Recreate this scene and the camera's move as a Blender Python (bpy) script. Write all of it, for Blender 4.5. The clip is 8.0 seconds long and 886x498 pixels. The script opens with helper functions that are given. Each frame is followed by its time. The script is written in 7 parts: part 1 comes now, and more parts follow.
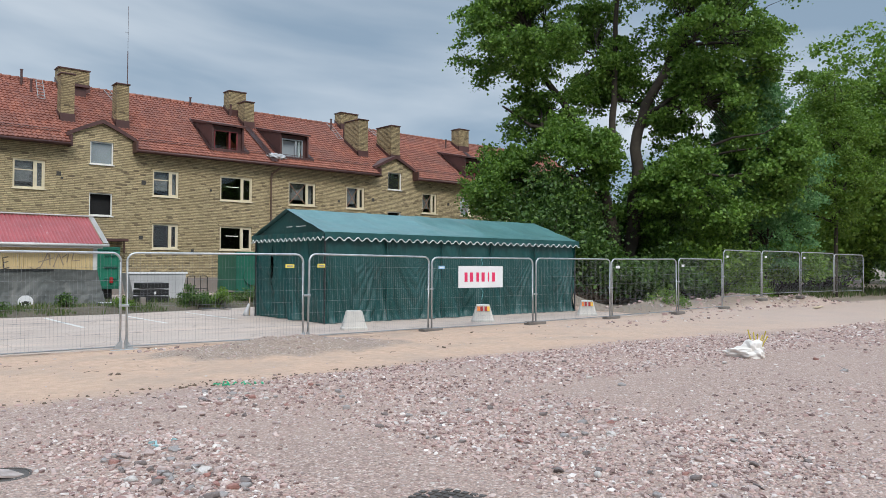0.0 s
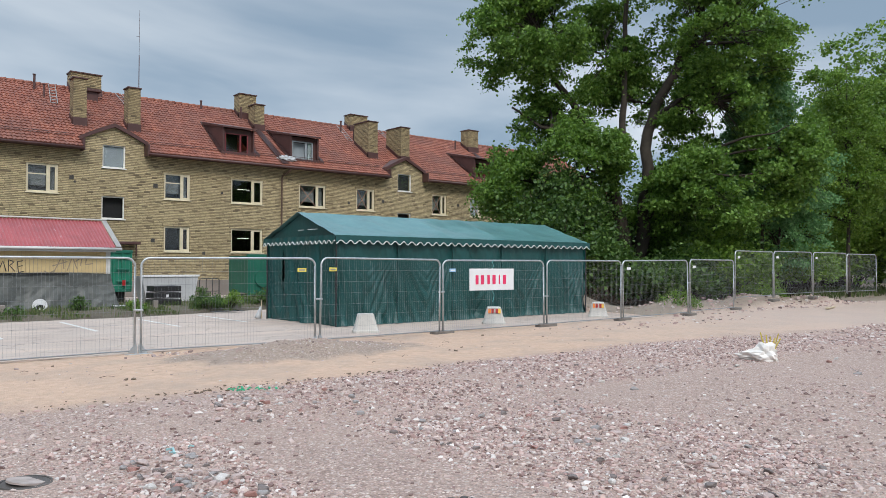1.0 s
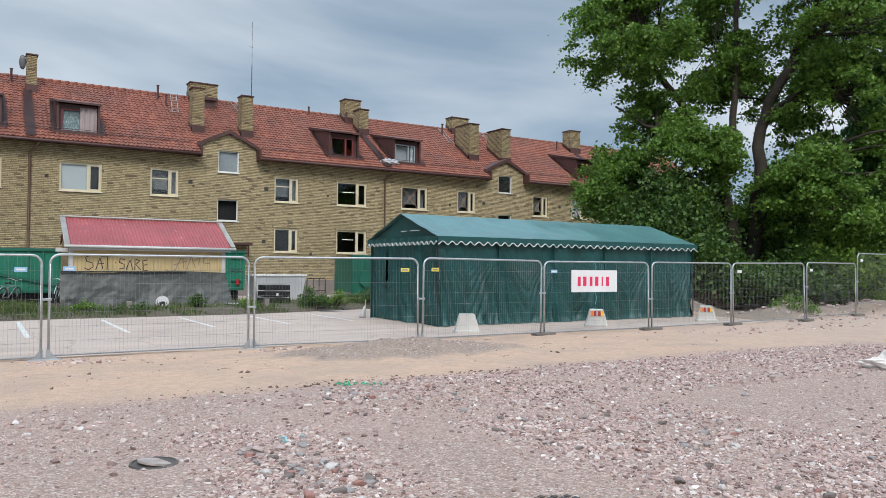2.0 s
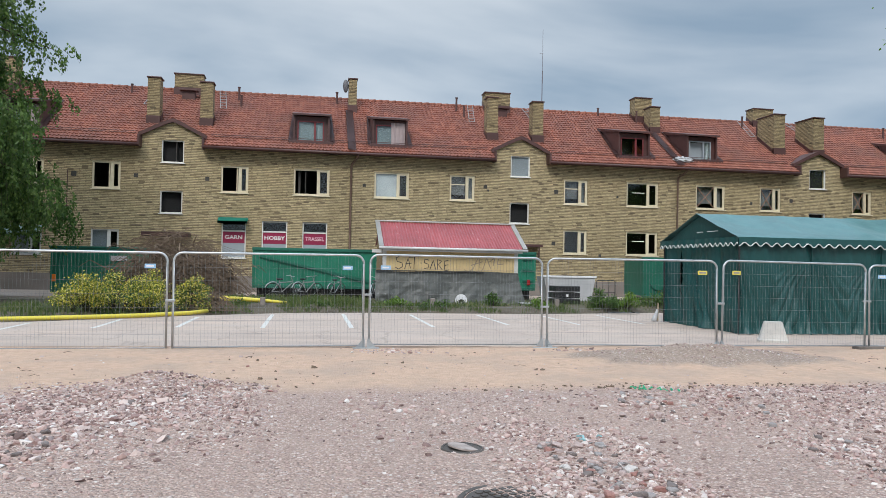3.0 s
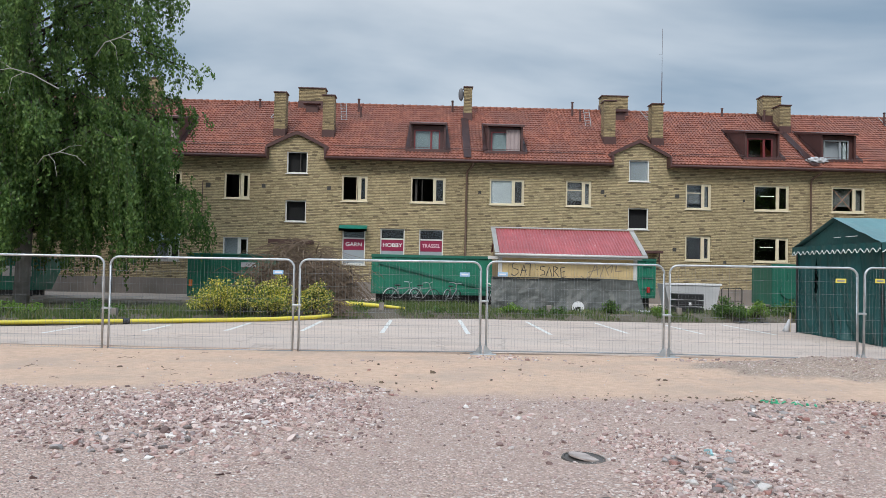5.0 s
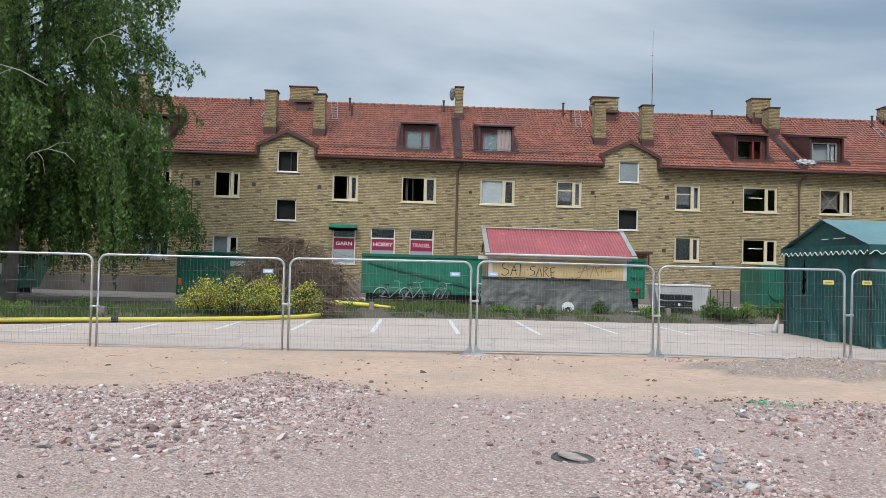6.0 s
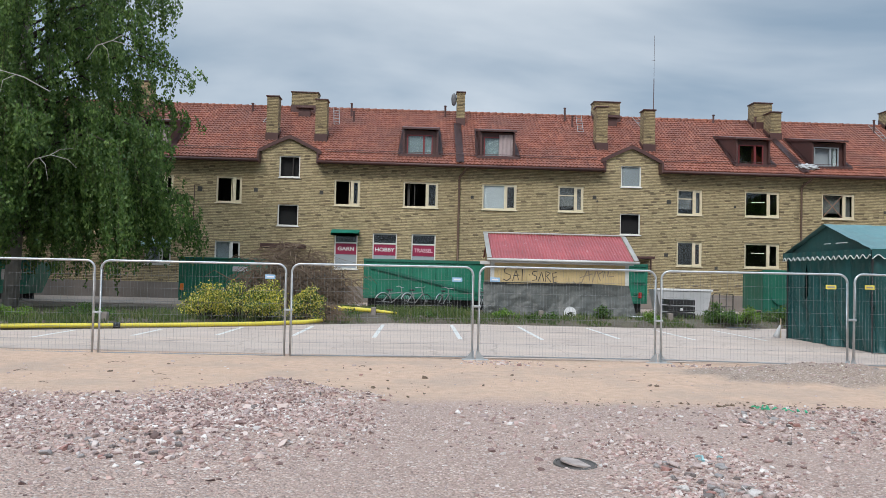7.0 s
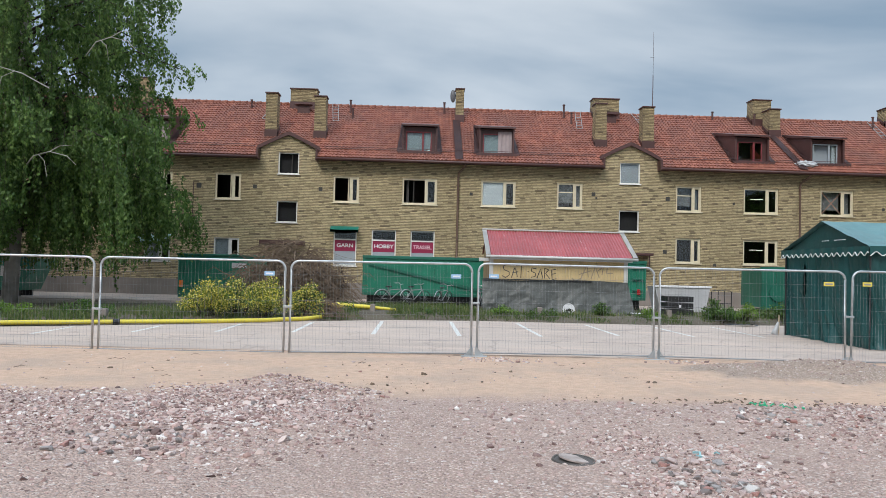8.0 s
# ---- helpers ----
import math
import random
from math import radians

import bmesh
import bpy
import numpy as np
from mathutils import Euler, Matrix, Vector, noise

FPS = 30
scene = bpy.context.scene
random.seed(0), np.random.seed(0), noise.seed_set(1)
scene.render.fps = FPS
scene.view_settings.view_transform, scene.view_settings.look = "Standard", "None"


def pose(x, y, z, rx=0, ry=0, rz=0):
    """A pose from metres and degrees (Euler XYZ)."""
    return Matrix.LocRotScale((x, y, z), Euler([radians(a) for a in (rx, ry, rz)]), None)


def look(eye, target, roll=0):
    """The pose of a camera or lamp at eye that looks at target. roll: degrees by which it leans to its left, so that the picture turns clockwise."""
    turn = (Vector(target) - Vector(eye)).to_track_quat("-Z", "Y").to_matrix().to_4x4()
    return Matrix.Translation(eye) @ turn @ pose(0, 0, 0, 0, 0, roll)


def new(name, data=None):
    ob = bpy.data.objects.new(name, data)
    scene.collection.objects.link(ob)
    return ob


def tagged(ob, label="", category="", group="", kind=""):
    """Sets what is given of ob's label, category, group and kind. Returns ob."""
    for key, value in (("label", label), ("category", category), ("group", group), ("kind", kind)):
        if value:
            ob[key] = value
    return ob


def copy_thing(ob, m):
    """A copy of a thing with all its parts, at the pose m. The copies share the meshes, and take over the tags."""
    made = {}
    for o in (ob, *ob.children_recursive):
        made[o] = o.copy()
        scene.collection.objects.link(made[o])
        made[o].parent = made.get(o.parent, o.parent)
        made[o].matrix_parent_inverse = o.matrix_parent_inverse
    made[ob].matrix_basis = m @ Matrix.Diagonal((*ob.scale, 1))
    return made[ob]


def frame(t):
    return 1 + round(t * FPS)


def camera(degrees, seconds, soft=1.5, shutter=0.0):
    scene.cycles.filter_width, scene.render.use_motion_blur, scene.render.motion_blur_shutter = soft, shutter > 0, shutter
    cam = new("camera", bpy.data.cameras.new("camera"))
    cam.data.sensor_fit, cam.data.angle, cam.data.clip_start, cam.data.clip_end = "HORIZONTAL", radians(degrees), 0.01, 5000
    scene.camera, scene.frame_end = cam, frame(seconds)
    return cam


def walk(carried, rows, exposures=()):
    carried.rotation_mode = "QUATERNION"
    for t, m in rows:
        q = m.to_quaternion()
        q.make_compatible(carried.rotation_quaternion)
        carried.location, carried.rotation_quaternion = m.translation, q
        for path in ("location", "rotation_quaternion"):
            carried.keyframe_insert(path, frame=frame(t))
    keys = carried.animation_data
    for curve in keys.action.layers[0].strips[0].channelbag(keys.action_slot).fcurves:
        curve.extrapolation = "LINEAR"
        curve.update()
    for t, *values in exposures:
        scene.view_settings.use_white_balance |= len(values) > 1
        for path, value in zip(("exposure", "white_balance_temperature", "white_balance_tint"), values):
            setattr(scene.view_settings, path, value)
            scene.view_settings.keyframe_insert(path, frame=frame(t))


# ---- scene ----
cam = camera(61.42, 8.0, soft=0.4)
# seconds, eye x y z, heading, pitch, roll
ROWS = [
    (0.0, 0.270, 0.125, 1.563, -40.213, 1.285, -0.344),
    (0.5, 0.238, 0.114, 1.618, -39.994, 1.256, -0.163),
    (1.0, 0.217, 0.115, 1.627, -39.480, 1.296, -0.110),
    (1.2, 0.205, 0.121, 1.631, -39.285, 1.372, -0.250),
    (2.3, 0.132, 0.072, 1.579, -25.680, 1.330, -0.547),
    (2.5, 0.109, 0.076, 1.575, -20.749, 1.249, -0.664),
    (3.0, 0.051, 0.055, 1.583, -9.987, 1.260, -1.120),
    (3.5, 0.036, 0.048, 1.587, -3.515, 1.610, -1.166),
    (4.0, 0.009, 0.021, 1.591, -1.403, 1.705, -1.100),
    (4.5, 0.007, 0.031, 1.588, -0.940, 1.622, -1.128),
    (6.0, -0.003, 0.029, 1.586, -1.952, 1.574, -1.528),
    (6.5, -0.001, 0.033, 1.592, -1.919, 1.800, -1.482),
    (7.0, 0.000, 0.028, 1.594, -1.787, 1.950, -1.429),
    (7.5, -0.002, 0.007, 1.595, -1.769, 1.915, -1.479),
    (8.0, -0.002, -0.001, 1.598, -1.871, 1.693, -1.458),
]
walk(cam, [(t, pose(x, y, z, 90 + pitch, 0, yaw) @ pose(0, 0, 0, 0, 0, -roll)) for t, x, y, z, yaw, pitch, roll in ROWS],
     exposures=[(0.0, 0.3), (8.0, 0.3)])

# ---------------------------------------------------------------- sky and light
SUN_EL, SUN_AZ = 44.0, 205.0   # height, compass bearing clockwise from +y
world = bpy.data.worlds.new("overcast_sky")
scene.world = world
world.use_nodes = True
wn, wl = world.node_tree.nodes, world.node_tree.links
wn.clear()


def wnode(kind, **kw):
    n = wn.new(kind)
    for k, v in kw.items():
        n.inputs[k].default_value = v
    return n


w_out, w_bg = wn.new("ShaderNodeOutputWorld"), wn.new("ShaderNodeBackground")
w_sky = wn.new("ShaderNodeTexSky")
w_sky.sky_type, w_sky.sun_disc = "NISHITA", False
w_sky.sun_elevation, w_sky.sun_rotation = radians(SUN_EL), radians(SUN_AZ)
w_tc, w_sep = wn.new("ShaderNodeTexCoord"), wn.new("ShaderNodeSeparateXYZ")
wl.new(w_tc.outputs["Generated"], w_sep.inputs[0])
# cloud sheet: directions projected on a flat layer
w_add = wn.new("ShaderNodeMath"); w_add.operation = "MAXIMUM"; w_add.inputs[1].default_value = 0.0
wl.new(w_sep.outputs["Z"], w_add.inputs[0])
w_ad2 = wn.new("ShaderNodeMath"); w_ad2.operation = "ADD"; w_ad2.inputs[1].default_value = 0.12
wl.new(w_add.outputs[0], w_ad2.inputs[0])
w_dx, w_dy = wn.new("ShaderNodeMath"), wn.new("ShaderNodeMath")
w_dx.operation = w_dy.operation = "DIVIDE"
wl.new(w_sep.outputs["X"], w_dx.inputs[0]); wl.new(w_ad2.outputs[0], w_dx.inputs[1])
wl.new(w_sep.outputs["Y"], w_dy.inputs[0]); wl.new(w_ad2.outputs[0], w_dy.inputs[1])
w_com = wn.new("ShaderNodeCombineXYZ")
wl.new(w_dx.outputs[0], w_com.inputs[0]); wl.new(w_dy.outputs[0], w_com.inputs[1])
w_n = wnode("ShaderNodeTexNoise", Scale=0.42, Detail=6.0, Roughness=0.48, Distortion=0.4)
wl.new(w_com.outputs[0], w_n.inputs["Vector"])
w_ramp = wn.new("ShaderNodeValToRGB")
w_ramp.color_ramp.elements[0].position, w_ramp.color_ramp.elements[0].color = 0.42, (0.355, 0.485, 0.635, 1)
w_ramp.color_ramp.elements[1].position, w_ramp.color_ramp.elements[1].color = 0.62, (0.95, 1.03, 1.11, 1)
w_fac = w_n.outputs["Fac"]
for cx, cy, rad, gain in ((0.25, 1.9, 0.6, 0.08), (0.3, 2.85, 0.7, -0.06), (1.2, 2.3, 0.85, -0.08), (-0.6, 2.05, 0.85, 0.07), (1.95, 2.7, 0.85, 0.07)):   # a brighter break, a darker bank, thin cloud
    w_d = wn.new("ShaderNodeVectorMath"); w_d.operation = "DISTANCE"; w_d.inputs[1].default_value = (cx, cy, 0)
    w_m = wn.new("ShaderNodeMapRange"); w_m.interpolation_type = "SMOOTHSTEP"
    w_m.inputs["From Min"].default_value, w_m.inputs["From Max"].default_value = 0.0, rad
    w_m.inputs["To Min"].default_value, w_m.inputs["To Max"].default_value = gain, 0.0
    w_s = wn.new("ShaderNodeMath"); w_s.operation = "ADD"
    wl.new(w_com.outputs[0], w_d.inputs[0]); wl.new(w_d.outputs["Value"], w_m.inputs["Value"])
    wl.new(w_fac, w_s.inputs[0]); wl.new(w_m.outputs[0], w_s.inputs[1])
    w_fac = w_s.outputs[0]
wl.new(w_fac, w_ramp.inputs["Fac"])
# an overcast sky is several times as bright overhead as low down
w_gr = wn.new("ShaderNodeValToRGB")
for k, (pos_, val) in enumerate(((0.0, 0.285), (0.12, 0.27), (0.36, 0.25), (1.0, 1.0))):
    e = w_gr.color_ramp.elements[k] if k < 2 else w_gr.color_ramp.elements.new(pos_)
    e.position, e.color = pos_, (val, val, val, 1)
wl.new(w_add.outputs[0], w_gr.inputs["Fac"])
w_mul = wn.new("ShaderNodeVectorMath"); w_mul.operation = "SCALE"
wl.new(w_ramp.outputs["Color"], w_mul.inputs[0]); wl.new(w_gr.outputs["Color"], w_mul.inputs["Scale"])
w_sm = wn.new("ShaderNodeVectorMath"); w_sm.operation = "SCALE"; w_sm.inputs["Scale"].default_value = 0.025
wl.new(w_sky.outputs["Color"], w_sm.inputs[0])
w_mix = wn.new("ShaderNodeMix"); w_mix.data_type = "RGBA"; w_mix.inputs["Factor"].default_value = 0.9
wl.new(w_sm.outputs[0], w_mix.inputs["A"]); wl.new(w_mul.outputs[0], w_mix.inputs["B"])
wl.new(w_mix.outputs["Result"], w_bg.inputs["Color"])
w_bg.inputs["Strength"].default_value = 2.6
wl.new(w_bg.outputs[0], w_out.inputs[0])

sun = new("sun", bpy.data.lights.new("sun", "SUN"))
sun.data.energy, sun.data.angle, sun.data.color = 1.5, radians(16), (1.0, 0.96, 0.9)
az, el = radians(SUN_AZ), radians(SUN_EL)
sun.matrix_world = look((60 * math.sin(az) * math.cos(el), 60 * math.cos(az) * math.cos(el), 60 * math.sin(el)), (0, 0, 0))

# ---------------------------------------------------------------- materials


class Nodes:
    """A material's node tree with short calls."""

    def __init__(self, name):
        self.m = bpy.data.materials.new(name)
        self.m.use_nodes = True
        self.t = self.m.node_tree
        self.b = self.t.nodes["Principled BSDF"]
        self.out = self.t.nodes["Material Output"]
        self.tc = self.t.nodes.new("ShaderNodeTexCoord")
        self.obj = self.tc.outputs["Object"]

    def link(self, a, b):
        self.t.links.new(a, b)

    def put(self, sock, v):
        if isinstance(v, bpy.types.NodeSocket):
            self.link(v, sock)
        else:
            sock.default_value = v

    def node(self, kind, **props):
        n = self.t.nodes.new(kind)
        for k, v in props.items():
            setattr(n, k, v)
        return n

    def noise(self, scale, detail=4.0, rough=0.55, vec=None, dist=0.0):
        n = self.node("ShaderNodeTexNoise")
        n.inputs["Scale"].default_value, n.inputs["Detail"].default_value = scale, detail
        n.inputs["Roughness"].default_value, n.inputs["Distortion"].default_value = rough, dist
        self.link(vec or self.obj, n.inputs["Vector"])
        return n.outputs["Fac"]

    def math(self, op, a, b=0.0, c=0.0):
        n = self.node("ShaderNodeMath", operation=op)
        for s, v in zip(n.inputs, (a, b, c)):
            self.put(s, v)
        return n.outputs[0]

    def vmath(self, op, a, b=(0, 0, 0)):
        n = self.node("ShaderNodeVectorMath", operation=op)
        self.put(n.inputs[0], a), self.put(n.inputs[1], b)
        return n.outputs[0]

    def ramp(self, fac, *stops):
        n = self.node("ShaderNodeValToRGB")
        e = n.color_ramp.elements
        while len(e) < len(stops):
            e.new(0.5)
        for el_, (p, c) in zip(e, stops):
            el_.position = p
            el_.color = (*c, 1) if isinstance(c, tuple) else (c, c, c, 1)
        self.link(fac, n.inputs["Fac"])
        return n.outputs["Color"]

    def mix(self, fac, a, b, mode="MIX"):
        n = self.node("ShaderNodeMix", data_type="RGBA", blend_type=mode)
        self.put(n.inputs["Factor"], fac)
        for s, v in ((n.inputs["A"], a), (n.inputs["B"], b)):
            self.put(s, (*v, 1) if isinstance(v, tuple) and len(v) == 3 else v)
        return n.outputs["Result"]

    def split(self, vec=None):
        n = self.node("ShaderNodeSeparateXYZ")
        self.link(vec or self.obj, n.inputs[0])
        return n.outputs[0], n.outputs[1], n.outputs[2]

    def join(self, x, y, z):
        n = self.node("ShaderNodeCombineXYZ")
        for s, v in zip(n.inputs, (x, y, z)):
            self.put(s, v)
        return n.outputs[0]

    def island(self):
        return self.node("ShaderNodeNewGeometry").outputs["Random Per Island"]

    def done(self, color, rough=0.7, height=None, bump=0.3, dist=0.01, metal=0.0):
        self.put(self.b.inputs["Base Color"], (*color, 1) if isinstance(color, tuple) and len(color) == 3 else color)
        self.put(self.b.inputs["Roughness"], rough)
        self.b.inputs["Metallic"].default_value = metal
        if height is not None:
            n = self.node("ShaderNodeBump")
            n.inputs["Strength"].default_value, n.inputs["Distance"].default_value = bump, dist
            self.link(height, n.inputs["Height"]), self.link(n.outputs[0], self.b.inputs["Normal"])
        return self.m


def tint(c, k):
    return tuple(min(1.0, v * k) for v in c)


def paint(name, c, rough=0.55, scale=3.0, wear=0.25, bump=0.15, metal=0.0, spot=None):
    """A painted or plain surface: large stains, fine grain, a few worn spots."""
    n = Nodes(name)
    a, f = n.noise(scale, 5), n.noise(scale * 22, 3)
    col = n.mix(n.ramp(a, (0.3, 0.0), (0.75, 1.0)), tint(c, 1 - wear), tint(c, 1 + wear * 0.7))
    col = n.mix(n.math("MULTIPLY", f, 0.35), col, tint(c, 0.7))
    if spot:
        s = n.noise(scale * 4, 6, 0.7)
        col = n.mix(n.ramp(s, (0.62, 0.0), (0.7, 1.0)), col, spot)
    return n.done(col, n.math("MULTIPLY_ADD", f, 0.25, rough - 0.12), f, bump, 0.004, metal)


def brick_material(name, c1, c2, dark):
    n = Nodes(name)
    x, y, z = n.split()
    u = n.math("ADD", x, y)
    RW, RH = 0.27, 0.083
    row = n.math("FLOOR", n.math("DIVIDE", z, RH))
    wr = n.node("ShaderNodeTexWhiteNoise", noise_dimensions="1D")
    n.link(row, wr.inputs["W"])
    su = n.math("ADD", u, n.math("MULTIPLY", wr.outputs["Value"], 0.3))
    b = n.node("ShaderNodeTexBrick")
    b.offset, b.squash = 0.0, 1.0
    n.link(n.join(su, n.math("ADD", z, n.math("MULTIPLY_ADD", n.noise(2.2, 5), 0.03, -0.015)), 0.0), b.inputs["Vector"])
    for k, v in (("Scale", 1.0), ("Mortar Size", 0.015), ("Mortar Smooth", 0.6), ("Bias", 0.0), ("Brick Width", RW), ("Row Height", RH)):
        b.inputs[k].default_value = v
    b.inputs["Color1"].default_value, b.inputs["Color2"].default_value = (*c1, 1), (*c2, 1)
    b.inputs["Mortar"].default_value = (*tint(c2, 0.75), 1)
    cell = n.math("FLOOR", n.math("DIVIDE", su, RW))
    w = n.node("ShaderNodeTexWhiteNoise", noise_dimensions="2D")
    n.link(n.join(cell, row, 0.0), w.inputs["Vector"])
    rnd_ = w.outputs["Value"]
    col = n.mix(n.ramp(n.math("FRACT", n.math("MULTIPLY", rnd_, 7.3)), (0.0, 0.0), (1.0, 0.85)), b.outputs["Color"], tint(c1, 1.4))
    # raked bed joints read dark, the tight upright joints hardly at all
    bed = n.math("FRACT", n.math("DIVIDE", n.math("ADD", z, n.math("MULTIPLY_ADD", n.noise(2.2, 5), 0.03, -0.015)), RH))
    joint = n.math("MAXIMUM", n.ramp(bed, (0.0, 0.85), (0.14, 0.8), (0.34, 0.0)), n.math("MULTIPLY", b.outputs["Fac"], 0.55))
    col = n.mix(joint, col, (0.085, 0.066, 0.045))
    col = n.mix(n.ramp(rnd_, (0.93, 0.0), (0.97, 0.8)), col, dark)
    stain = n.noise(0.35, 5, 0.6)
    col = n.mix(n.ramp(stain, (0.45, 0.0), (0.75, 0.4)), col, (0.2, 0.15, 0.075))
    chip = n.noise(1.0, 4, 0.65, n.vmath("MULTIPLY", n.obj, (6.0, 6.0, 11.0)))
    col = n.mix(n.ramp(chip, (0.55, 0.0), (0.68, 0.7)), col, (0.12, 0.09, 0.05))
    streak = n.noise(1.0, 4, 0.6, n.vmath("MULTIPLY", n.obj, (2.6, 2.6, 0.25)))
    col = n.mix(n.ramp(streak, (0.55, 0.0), (0.8, 0.3)), col, (0.2, 0.17, 0.12))
    col = n.mix(n.math("MULTIPLY", n.noise(24, 4, 0.7), 0.3), col, tint(c1, 0.5))
    h = n.math("ADD", n.math("MULTIPLY", joint, -1.0), n.math("MULTIPLY", rnd_, 0.6))
    return n.done(col, 0.85, h, 0.8, 0.02)


BRICK = brick_material("yellow_brick", (0.5, 0.405, 0.235), (0.36, 0.28, 0.155), (0.11, 0.078, 0.05))


# Darkened copy of the facade brick: the chimneys' shade sits in the colour.
CHIMNEY_BRICK = brick_material("darkened_yellow_brick", (0.36, 0.28, 0.15), (0.24, 0.18, 0.095), (0.06, 0.045, 0.03))


def tile_material():
    n = Nodes("clay_tile")
    x, y, z = n.split()
    cell = n.join(n.math("FLOOR", n.math("DIVIDE", x, 0.2)), n.math("FLOOR", n.math("DIVIDE", z, 0.1726)), 0.0)
    w = n.node("ShaderNodeTexWhiteNoise", noise_dimensions="2D")
    n.link(cell, w.inputs["Vector"])
    col = n.ramp(w.outputs["Value"], (0.0, (0.205, 0.062, 0.038)), (0.5, (0.25, 0.082, 0.051)), (1.0, (0.32, 0.115, 0.072)))
    st = n.noise(0.5, 6, 0.65)
    col = n.mix(n.ramp(st, (0.38, 0.0), (0.72, 0.7)), col, (0.13, 0.062, 0.05))
    col = n.mix(n.ramp(n.noise(9, 5, 0.7), (0.55, 0.0), (0.8, 0.5)), col, (0.2, 0.12, 0.09))
    return n.done(col, 0.75, n.noise(60, 3), 0.25, 0.004)


TILE = tile_material()
BROWN_METAL = paint("brown_sheet_metal", (0.085, 0.036, 0.032), 0.5, 1.5, 0.3, 0.1)
BROWN_PIPE = paint("brown_pipe_paint", (0.13, 0.075, 0.05), 0.5, 2.0, 0.3, 0.1)
PLINTH = paint("grey_render", (0.26, 0.225, 0.2), 0.9, 0.8, 0.3, 0.5)
CREAM = paint("cream_window_paint", (0.72, 0.64, 0.46), 0.5, 3.0, 0.15, 0.1)
WHITE_P = paint("white_window_paint", (0.78, 0.77, 0.73), 0.5, 3.0, 0.12, 0.1)
RED_P = paint("red_window_paint", (0.2, 0.03, 0.035), 0.5, 3.0, 0.2, 0.1)
ROOM = paint("room_plaster", (0.3, 0.28, 0.25), 0.9, 1.0, 0.2, 0.1)
# Very dark plaster: the dimness of unlit rooms is put into the colour.
DARK_ROOM = paint("dark_interior_grey", (0.07, 0.065, 0.06), 0.9, 1.0, 0.3, 0.1)
VOID = paint("interior_shade_black", (0.012, 0.012, 0.013), 0.9, 1.0, 0.2, 0.0)
BLIND = paint("pale_blind", (0.33, 0.37, 0.4), 0.7, 1.0, 0.1, 0.05)
REFLECT_GREY = paint("pane_reflection_grey", (0.17, 0.18, 0.185), 0.9, 5.0, 0.4, 0.2)
CURTAIN = paint("brown_curtain", (0.33, 0.2, 0.14), 0.9, 4.0, 0.3, 0.2)
STEEL = paint("galvanised_steel", (0.5, 0.52, 0.53), 0.42, 6.0, 0.25, 0.08, 0.75)
WIRE = paint("galvanised_wire", (0.3, 0.31, 0.32), 0.6, 6.0, 0.2, 0.0, 0.5)
RUBBER = paint("dusty_rubber_foot", (0.17, 0.15, 0.135), 0.85, 5.0, 0.4, 0.4)
CONCRETE = paint("pale_concrete", (0.56, 0.53, 0.49), 0.9, 3.0, 0.2, 0.5)
GREEN_STEEL = paint("green_container_paint", (0.012, 0.19, 0.115), 0.45, 1.2, 0.3, 0.1, 0.0, (0.1, 0.12, 0.09))
TEAL_STEEL = paint("dark_green_steel", (0.01, 0.13, 0.085), 0.5, 1.2, 0.3, 0.1)
BLACK = paint("black_plastic", (0.02, 0.02, 0.022), 0.45, 4.0, 0.3, 0.1)
WHITE_PL = paint("white_plastic", (0.76, 0.76, 0.77), 0.4, 2.0, 0.08, 0.05)
GREY_PL = paint("grey_white_board", (0.5, 0.5, 0.51), 0.6, 1.5, 0.2, 0.1)
PINK = paint("pink_red_lettering", (0.72, 0.03, 0.12), 0.5, 3.0, 0.08, 0.02)
MAGENTA = paint("dark_magenta_film", (0.3, 0.012, 0.06), 0.5, 2.0, 0.15, 0.02)
LETTER = paint("white_lettering", (0.8, 0.78, 0.78), 0.5, 3.0, 0.05, 0.02)
PINKLET = paint("pink_lettering", (0.8, 0.5, 0.57), 0.5, 3.0, 0.05, 0.02)
SPRAY = paint("black_spray_paint", (0.035, 0.03, 0.03), 0.6, 4.0, 0.3, 0.0)
SPRAY2 = paint("faded_spray_paint", (0.32, 0.25, 0.17), 0.7, 4.0, 0.3, 0.0)
YELLOW_TAG = paint("yellow_tag", (0.75, 0.62, 0.1), 0.5, 3.0, 0.1, 0.02)
BLUE_TAG = paint("pale_blue_tag", (0.3, 0.5, 0.72), 0.5, 3.0, 0.1, 0.02)
HOSE = paint("yellow_hose", (0.66, 0.55, 0.06), 0.45, 2.0, 0.15, 0.15)
ORANGE = paint("orange_reflector", (0.85, 0.22, 0.02), 0.35, 6.0, 0.1, 0.02)
REDREF = paint("red_reflector", (0.35, 0.015, 0.015), 0.35, 6.0, 0.1, 0.02)
YELREF = paint("yellow_reflector", (0.85, 0.5, 0.05), 0.35, 6.0, 0.1, 0.02)
IRON = paint("dusty_cast_iron", (0.11, 0.095, 0.085), 0.55, 4.0, 0.4, 0.6, 0.4, (0.16, 0.1, 0.06))
BARK = paint("dark_bark", (0.05, 0.04, 0.03), 0.95, 3.0, 0.4, 0.9)
BIRCH_BARK = paint("birch_bark", (0.32, 0.3, 0.27), 0.9, 2.0, 0.5, 0.6, 0.0, (0.03, 0.03, 0.03))
TWIG = paint("dead_twig", (0.19, 0.135, 0.095), 0.9, 5.0, 0.4, 0.3)
